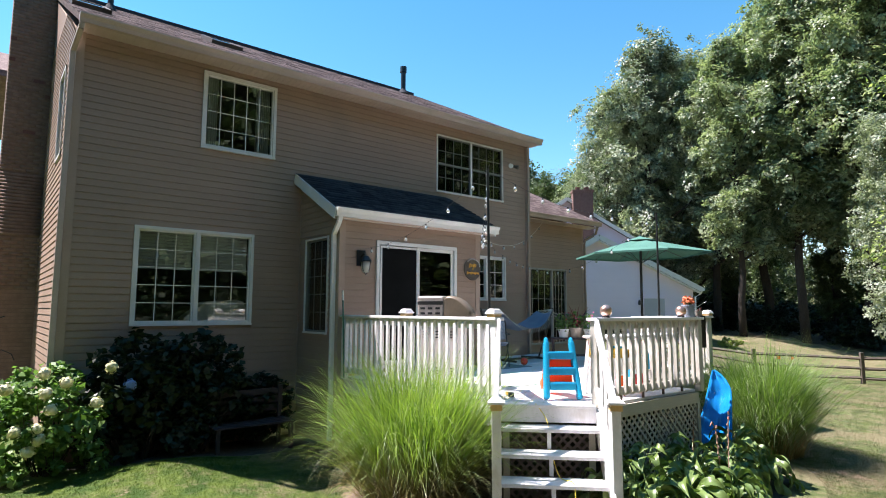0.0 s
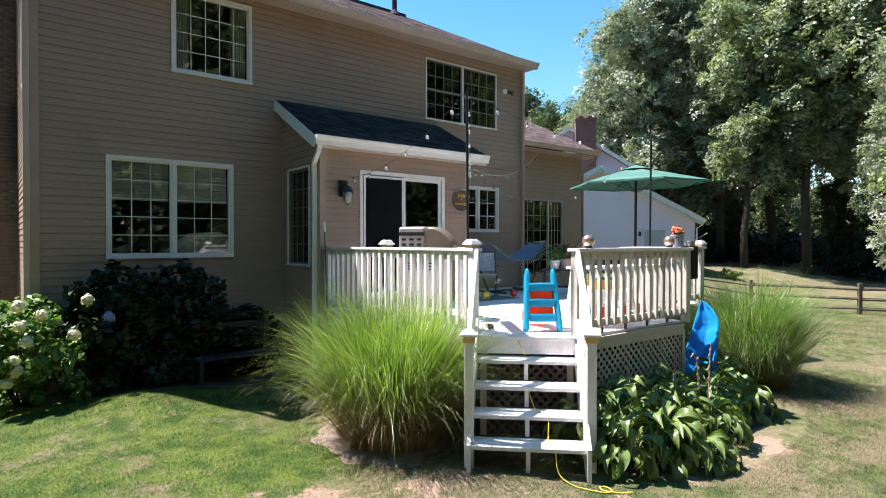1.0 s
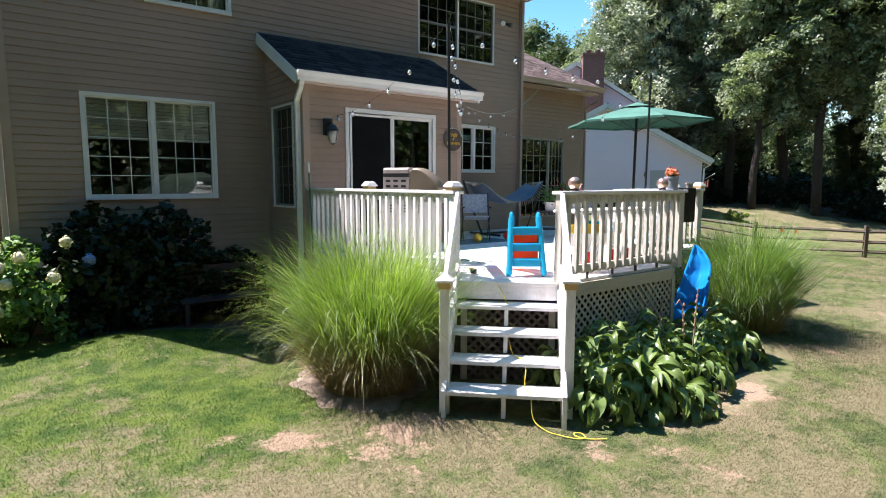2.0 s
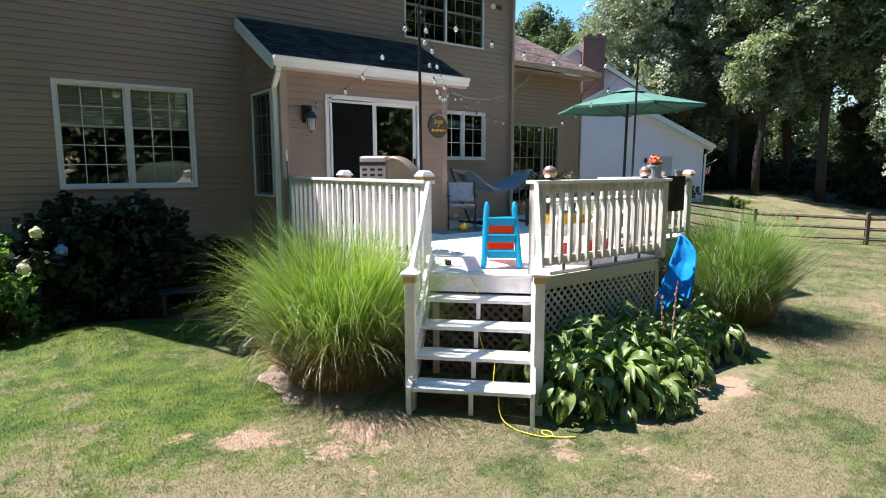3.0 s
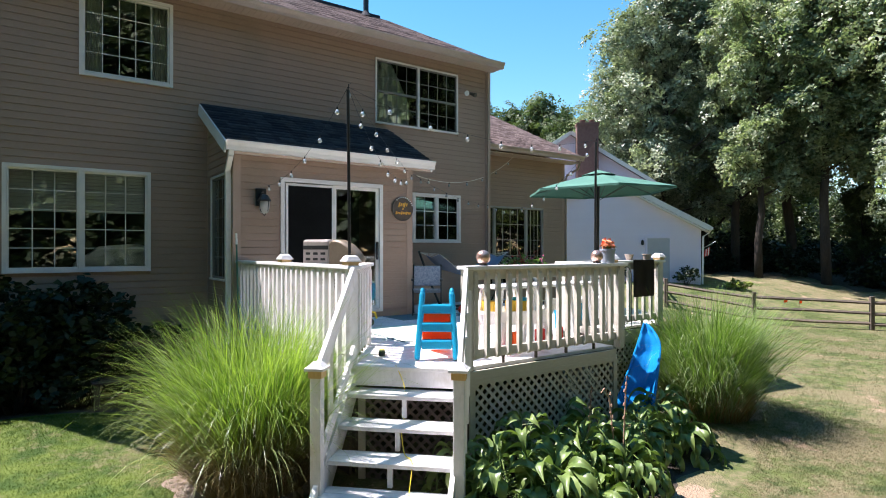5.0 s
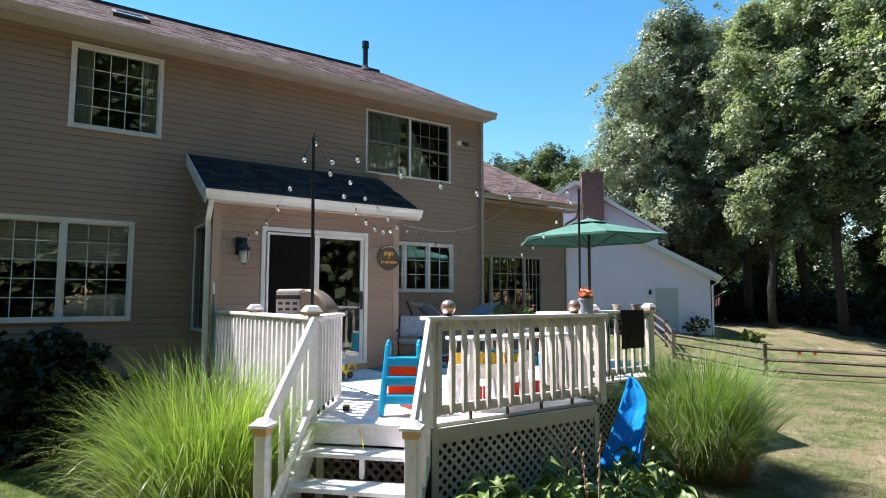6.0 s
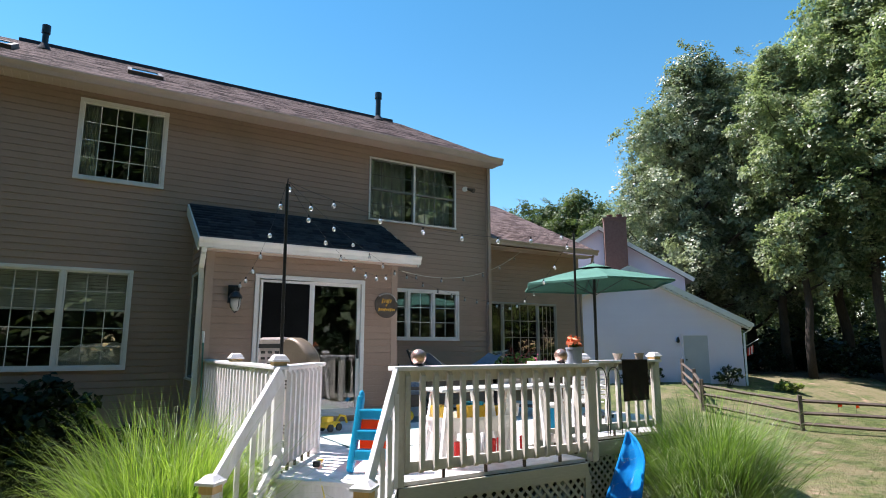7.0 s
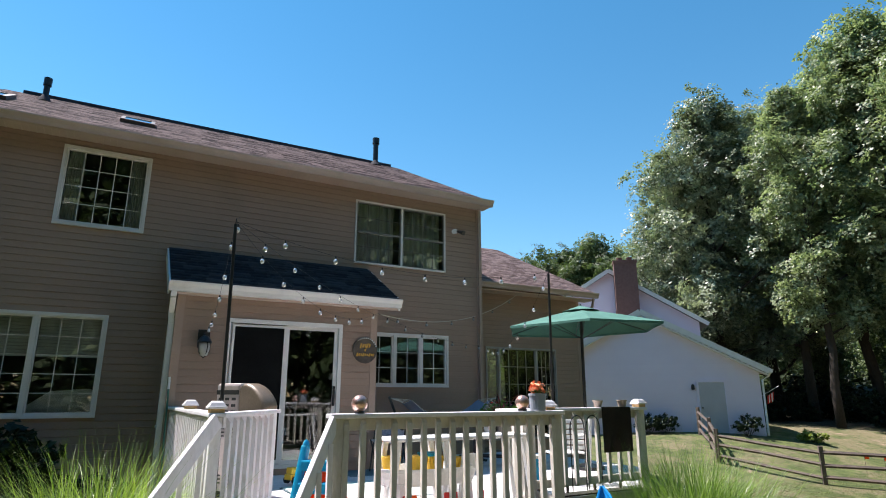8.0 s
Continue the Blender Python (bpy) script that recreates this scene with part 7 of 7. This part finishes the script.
# white slatted garden chair beyond the railing
wc = thing("slatted_chair", pose(-1.2, -3.95, DZ + 0.001, 0, 0, -20), "white slatted wooden garden chair on the deck", "chair")
for k in range(6):
    bm = bmnew()
    box(bm, -0.24, 0.24, -0.24 - 0.018 * k, -0.222 - 0.018 * k, 0.42 + 0.068 * k, 0.468 + 0.068 * k, None, 0.004)
    part("back_slat", bm, M["white_plastic"], wc)
for k in range(5):
    bm = bmnew()
    box(bm, -0.24, 0.24, -0.2 + 0.09 * k, -0.13 + 0.09 * k, 0.36, 0.38, None, 0.004)
    part("seat_slat", bm, M["white_plastic"], wc)
for x in (-0.25, 0.25):
    bm = bmnew()
    beam(bm, (x, -0.2, 0.0), (x, -0.35, 0.84), 0.035, 0.05, (0, 1, 0), 0.005)
    part("back_post", bm, M["white_plastic"], wc)
    bm = bmnew()
    box(bm, x - 0.02, x + 0.02, 0.2, 0.25, 0.0, 0.58, None, 0.005)
    part("front_leg", bm, M["white_plastic"], wc)
    bm = bmnew()
    box(bm, x - 0.035, x + 0.035, -0.28, 0.28, 0.58, 0.605, None, 0.006)
    part("armrest", bm, M["white_plastic"], wc)

# wall lantern
wlm = thing("wall_lantern", (-5.64, BY - 0.02, 2.56), "black wall lantern with frosted glass", "wall lantern")
bm = bmnew()
box(bm, -0.08, 0.08, -0.02, 0.0, 0.1, 0.36, None, 0.006)
part("back_plate", bm, M["black_metal"], wlm)
bm = bmnew()
tube(bm, [(0, -0.02, 0.26), (0, -0.1, 0.3), (0, -0.16, 0.24)], 0.014, 8)
lathe(bm, [(0.0, 0.27), (0.05, 0.25), (0.095, 0.18), (0.095, 0.16), (0.0, 0.17)], 14, (0, -0.16, 0))
part("hood", bm, M["black_metal"], wlm)
bm = bmnew()
lathe(bm, [(0.0, 0.165), (0.075, 0.16), (0.072, 0.06), (0.05, -0.01), (0.0, -0.03)], 14, (0, -0.16, 0))
part("glass_shade", bm, M["lamp_glass"], wlm, "", True)
for k in range(4):
    a = k * math.pi / 2 + 0.4
    bm = bmnew()
    tube(bm, [(0.088 * math.cos(a), -0.16 + 0.088 * math.sin(a), 0.16), (0.08 * math.cos(a), -0.16 + 0.08 * math.sin(a), 0.04), (0.0, -0.16, -0.05)], 0.006, 5)
    part("cage_wire", bm, M["black_metal"], wlm)

# round sign
sg = thing("round_sign", (-3.19, BY - 0.022, 2.72), "round dark metal sign with orange-gold lettering", "sign")
bm = bmnew()
lathe(bm, [(0.0, 0.0), (0.205, 0.0), (0.212, 0.014), (0.205, 0.022), (0.19, 0.018), (0.0, 0.016)], 40)
bmesh.ops.rotate(bm, cent=(0, 0, 0), matrix=Matrix.Rotation(math.pi / 2, 3, "X"), verts=bm.verts)
part("plate", bm, M["zinc"], sg)
for k in range(11):
    a = radians(20 + k * 11)
    bm = bmnew()
    bmesh.ops.create_uvsphere(bm, u_segments=8, v_segments=6, radius=0.011, matrix=Matrix.Translation((0.195 * math.cos(a), -0.026, 0.195 * math.sin(a))))
    part("bead", bm, M["white_plastic"], sg)
for z, hh, strokes in ((0.068, 0.085, (-0.075, -0.035, 0.005, 0.035, 0.075)), (0.0, 0.04, (0.0,)), (-0.075, 0.055, (-0.135, -0.1, -0.065, -0.03, 0.005, 0.04, 0.075, 0.11, 0.14))):
    for k, x0 in enumerate(strokes):
        bm = bmnew()
        tall = hh * (1.0 if k % 3 == 0 else 0.68)
        box(bm, -0.011, 0.011, -0.03, -0.016, -tall / 2, tall / 2, Matrix.Translation((x0, 0, z)) @ Matrix.Rotation(radians(14 + 8 * math.sin(k * 2.3)), 4, "Y"), 0.004)
        part("lettering_bar", bm, M["gold_paint"], sg, "bar of orange-gold lettering")

# floodlight high on the wall
fl = thing("floodlight", (-0.62, -0.02, 5.45), "small white floodlight with a sensor under the eave", "floodlight")
bm = bmnew()
lathe(bm, [(0.0, 0.0), (0.055, 0.0), (0.05, 0.03), (0.0, 0.03)], 14)
bmesh.ops.rotate(bm, cent=(0, 0, 0), matrix=Matrix.Rotation(math.pi / 2, 3, "X"), verts=bm.verts)
part("mount", bm, M["white_frame"], fl)
for x in (-0.09, 0.09):
    bm = bmnew()
    c = Vector((x, -0.09, -0.03))
    tube(bm, [(x * 0.2, -0.03, 0), c, c + Vector((x * 0.35, -0.07, -0.03))], 0.02, 10, 0.055)
    part("lamp_head", bm, M["white_plastic"] if x < 0 else M["zinc"], fl)

# roof fittings
def vent_pipe(x, y, h, r, label):
    z = EAVE_Z + slope * (y - EAVE_Y)
    v = thing("roof_vent_pipe", (x, y, z - 0.1), label, "vent pipe", "vent pipes on the roof")
    bm = bmnew()
    lathe(bm, [(0.0, 0.0), (r, 0.0), (r, h - 0.1), (r * 1.35, h - 0.1), (r * 1.35, h + 0.08), (0.0, h + 0.08)], 14)
    part("pipe", bm, M["black_metal"], v)
    bm = bmnew()
    lathe(bm, [(r * 2.4, 0.06), (r * 1.2, 0.2), (r, 0.22)], 14, close=False)
    part("flashing", bm, M["shingle_dark"], v)


vent_pipe(-0.78, 4.35, 0.85, 0.075, "tall black vent pipe near the ridge")
vent_pipe(-8.75, 3.7, 0.55, 0.06, "black vent pipe on the shingles")
for x, y, w in ((-6.9, 2.2, 0.62), (-9.3, 2.0, 0.6)):
    z = EAVE_Z + slope * (y - EAVE_Y)
    pitch = math.atan(slope)
    sk = thing("skylight", Matrix.Translation((x, y, z)) @ Matrix.Rotation(pitch, 4, "X"), "low skylight with a pale frame on the roof", "skylight", "skylights")
    bm = bmnew()
    for a, b, c, d in ((-w / 2, w / 2, -0.45, -0.38), (-w / 2, w / 2, 0.38, 0.45), (-w / 2, -w / 2 + 0.07, -0.38, 0.38), (w / 2 - 0.07, w / 2, -0.38, 0.38)):
        box(bm, a, b, c, d, -0.02, 0.085)
    part("frame", bm, M["zinc"], sk)
    bm = bmnew()
    box(bm, -w / 2 + 0.07, w / 2 - 0.07, -0.38, 0.38, 0.06, 0.075)
    part("pane", bm, M["glass"], sk)

# bench in the shade of the house
bn = thing("garden_bench", pose(-7.12, -0.75, -0.2, 0, 0, 0), "dark red-brown wooden bench, the house's shade in its colour", "bench")
for k in range(4):
    bm = bmnew()
    box(bm, -0.62, 0.62, -0.32 + k * 0.12, -0.22 + k * 0.12, 0.40, 0.425, None, 0.005)
    part("seat_slat", bm, M["bench_wood"], bn)
for k in range(3):
    bm = bmnew()
    box(bm, -0.62, 0.62, 0.2, 0.225, 0.52 + k * 0.13, 0.62 + k * 0.13, None, 0.005)
    part("back_slat", bm, M["bench_wood"], bn)
for x in (-0.56, 0.56):
    for yy in (-0.28, 0.2):
        bm = bmnew()
        box(bm, x - 0.03, x + 0.03, yy - 0.03, yy + 0.03, 0.0, 0.4 if yy < 0 else 0.92, None, 0.005)
        part("leg", bm, M["bench_wood"], bn)

# chaise inside behind the lower window
bm = bmnew()
prism(bm, [(-0.55, 0.0), (0.5, 0.0), (0.5, 0.9), (0.42, 1.12), (0.3, 1.16), (-0.2, 1.12), (-0.55, 0.85)], 0.0, 0.35)
solid("armchair", bm, M["white_plastic"], "white draped armchair behind the window", "armchair", where=(-7.32, 0.32, 0.95))

# green cane leaning in the corner of the bump-out
cane = thing("garden_cane", (-6.03, -1.66, DZ), "thin green garden cane with a white tip against the wall", "garden cane")
bm = bmnew()
tube(bm, [(0.02, -0.02, 0.0), (0.0, 0.02, 1.2)], 0.012, 8)
part("cane", bm, M["green_cloth"], cane)
bm = bmnew()
tube(bm, [(0.0, 0.02, 1.2), (-0.004, 0.025, 1.36)], 0.016, 8)
part("tip", bm, M["white_plastic"], cane, "white plastic tip")

# yellow cord over the steps and the grass
def on_ground(pts):
    return [(x, y, float(ground_z(x, y)) + 0.012) for x, y in pts]


cord_pts = [(-5.55, -5.22, 0.9), (-5.56, -5.40, 0.72), (-5.6, -5.45, 0.45), (-5.72, -5.6, 0.42), (-5.78, -5.75, 0.25), (-5.85, -5.98, 0.255), (-5.93, -6.06, 0.03), (-6.0, -6.2, 0.04), (-6.02, -6.26, -0.18)]
cord_pts += on_ground([(-6.0, -6.4), (-5.95, -6.53), (-5.87, -6.64), (-5.79, -6.67), (-5.76, -6.6), (-5.81, -6.56), (-5.84, -6.62), (-5.75, -6.72), (-5.62, -6.79)])
fine = []
for k in range(len(cord_pts) - 1):
    q0, q1, q2, q3 = (Vector(cord_pts[min(max(k + j, 0), len(cord_pts) - 1)]) for j in (-1, 0, 1, 2))
    for j in range(5):
        t = j / 5
        fine.append(0.5 * (2 * q1 + (q2 - q0) * t + (2 * q0 - 5 * q1 + 4 * q2 - q3) * t * t + (3 * q1 - q0 - 3 * q2 + q3) * t ** 3))
bm = bmnew()
tube(bm, fine, 0.0048, 6)
solid("extension_cord", bm, M["cord"], "yellow extension cord trailing down the steps onto the grass", "cord")

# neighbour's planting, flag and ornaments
bush = make_shrub("small dark clipped bush by the neighbour's wall", M["leaf_in_shade"], 0.5, 0.8, 53, 40, 30, 0.09, "small_bush", "bushes by the neighbour's wall")
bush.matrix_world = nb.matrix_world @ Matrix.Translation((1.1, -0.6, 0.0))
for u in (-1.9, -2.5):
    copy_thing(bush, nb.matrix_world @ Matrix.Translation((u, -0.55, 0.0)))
lime = make_shrub("pale yellow-green perennials in a far bed", leaf_mat("lime_leaf", (0.16, 0.22, 0.04), (0.28, 0.32, 0.08), 0.3), 0.5, 0.45, 54, 36, 26, 0.1, "perennial_clump", "far perennials")
first = True
for k in range(7):
    x, y = 29.0 + 0.8 * k, 5.7 - 0.45 * k + 0.3 * math.sin(k * 2)
    m = Matrix.Translation((x, y, float(ground_z(x, y))))
    if first:
        lime.matrix_world, first = m, False
    else:
        copy_thing(lime, m)
copy_thing(lime, Matrix.Translation((16.6, 2.9, float(ground_z(16.6, 2.9)))))
bm = bmnew()
lathe(bm, [(0.0, 0.0), (0.16, 0.0), (0.15, 0.1), (0.07, 0.16), (0.06, 0.5), (0.2, 0.6), (0.22, 0.64), (0.0, 0.6)], 14)
solid("birdbath", bm, M["concrete"], "small pale stone birdbath in the far bed", "birdbath", where=(29.6, 4.6, float(ground_z(29.6, 4.6))))
for k, (x, y) in enumerate(((13.9, -0.15), (14.3, -0.5))):
    mk = thing("marker_flag", (x, y, float(ground_z(x, y))), "small orange marker flag on a wire in the lawn", "marker flag", "marker flags in the neighbour's lawn")
    bm = bmnew()
    tube(bm, [(0, 0, -0.05), (0, 0, 0.55)], 0.005, 5)
    part("wire", bm, M["zinc"], mk)
    bm = bmnew()
    prism(bm, [(0.0, 0.42), (0.14, 0.44), (0.13, 0.54), (0.0, 0.55)], -0.002, 0.002, Matrix.Rotation(-0.6 + 0.3 * k, 4, "Z"))
    part("flag_cloth", bm, M["orange"], mk)
flag = thing("flag", nb.matrix_world @ Matrix.Translation((2.35, 0.9, 1.05)) @ Matrix.Scale(0.65, 4), "small red and white flag on a slanting pole", "flag")
bm = bmnew()
tube(bm, [(-0.35, 0, 0.5), (0.75, 0, 1.15)], 0.015, 6)
part("pole", bm, M["white_plastic"], flag)
for k in range(5):
    bm = bmnew()
    x = 0.02 + 0.075 * k
    z = 0.52 + 0.62 * x
    prism(bm, [(x, z), (x + 0.07, z + 0.04), (x + 0.03, z - 0.50 + 0.05 * math.sin(k * 2)), (x - 0.05, z - 0.48)], -0.012 + 0.03 * math.sin(k * 1.9), 0.004 + 0.03 * math.sin(k * 1.9))
    part("stripe", bm, M["red"] if k % 2 == 0 else M["white_plastic"], flag)

# ---- brick chimney on the gable wall ----
chm = thing("chimney", (-9.99, 4.6, -0.3), "tan brick chimney with a stepped shoulder on the gable wall", "chimney")
co = chm.matrix_world.translation
bm = bmnew()
box(bm, -1.05, 0.37, -0.58, 0.9, 0.0, 3.62)
box(bm, -0.36, 0.37, -0.28, 0.7, 3.62, 8.85)
prism(bm, [(-0.58, 3.6), (0.0, 3.6), (0.0, 4.9), (-0.28, 4.9)], -0.36, 0.37, SWAP)
core = part("core", bm, M["mortar"], chm)
BRICK = unit_mesh("brick", M["brick"])
rows, dark = [], []
rb = random.Random(12)
for i in range(54):
    z = 0.02 + i * 0.072
    if z > 3.56:
        break
    x = -1.05 - (i % 2) * 0.105
    while x < 0.36:
        a, b = max(x, -1.05), min(x + 0.205, 0.37)
        if b - a > 0.03:
            rows.append((a, b, -0.5835 + rb.uniform(-0.001, 0.001), -0.56, z, z + 0.06))
        x += 0.21
for i in range(54):
    z = 4.95 + i * 0.072
    x = -0.36 - (i % 2) * 0.105
    while x < 0.36:
        a, b = max(x, -0.36), min(x + 0.205, 0.37)
        if b - a > 0.03:
            out = 0.02 if rb.random() < 0.05 else 0.0
            (dark if out else rows).append((a, b, -0.2825 - out, -0.26, z, z + 0.064))
        x += 0.21
for i in range(18):
    f = i / 18
    rows.append((-0.36, 0.37, -0.59 + 0.30 * f, -0.55 + 0.30 * f, 3.64 + 1.28 * f, 3.70 + 1.28 * f))
for r in rows[:270]:
    piece("brick", BRICK, core, *r)
DARK_BRICK = unit_mesh("brick", M["brick_red"])
for r in dark:
    piece("brick", DARK_BRICK, core, *r)
bm = bmnew()
vs, qs = [], []
for a, b, c, d, e, f in rows[270:]:
    k = len(vs)
    vs += [(x, y, z) for z in (e, f) for x, y in ((a, c), (b, c), (b, d), (a, d))]
    qs += [(k, k + 1, k + 5, k + 4), (k + 1, k + 2, k + 6, k + 5), (k + 3, k, k + 4, k + 7), (k + 4, k + 5, k + 6, k + 7), (k, k + 3, k + 2, k + 1)]
bm.free()
tagged(part("brickwork", quads_mesh("brickwork", vs, qs), M["brick"], chm), kind="stuff")
bm = bmnew()
box(bm, -1.3, 0.2, -1.3, -0.65, -0.1, 0.42, None, 0.02)
solid("concrete_step", bm, M["concrete"], "pale concrete step beside the chimney", "step", where=(-10.2, 4.2, -0.2))
# low wing left of the chimney
bm = bmnew()
box(bm, -16.0, -10.45, 8.0, 8.2, -0.4, 7.7)
solid("wall_far_wing", bm, M["siding"], "tan wall of the house's far wing", "wall", "structure")
bm = bmnew()
prism(bm, [(7.6, 7.75), (11.0, 9.4), (14.4, 7.75), (14.4, 7.6), (11.0, 9.25), (7.6, 7.6)], -16.3, -10.2, SWAP)
solid("roof_far_wing", bm, M["shingle_wing"], "mauve-brown shingle roof of the far wing", "roof", "structure")
# wrought-iron hook on the chimney
bm = bmnew()
tube(bm, [(-10.28, 3.98, 0.3), (-10.28, 3.97, 1.55), (-10.22, 3.9, 1.75), (-10.1, 3.8, 1.8)], 0.012, 6)
tube(bm, [(-10.28, 3.97, 1.1), (-10.1, 3.9, 1.18), (-9.95, 3.85, 1.1), (-9.9, 3.85, 0.98)], 0.01, 6)
solid("iron_trellis_hook", bm, M["black_metal"], "rusty wrought-iron hook against the chimney", "iron hook")
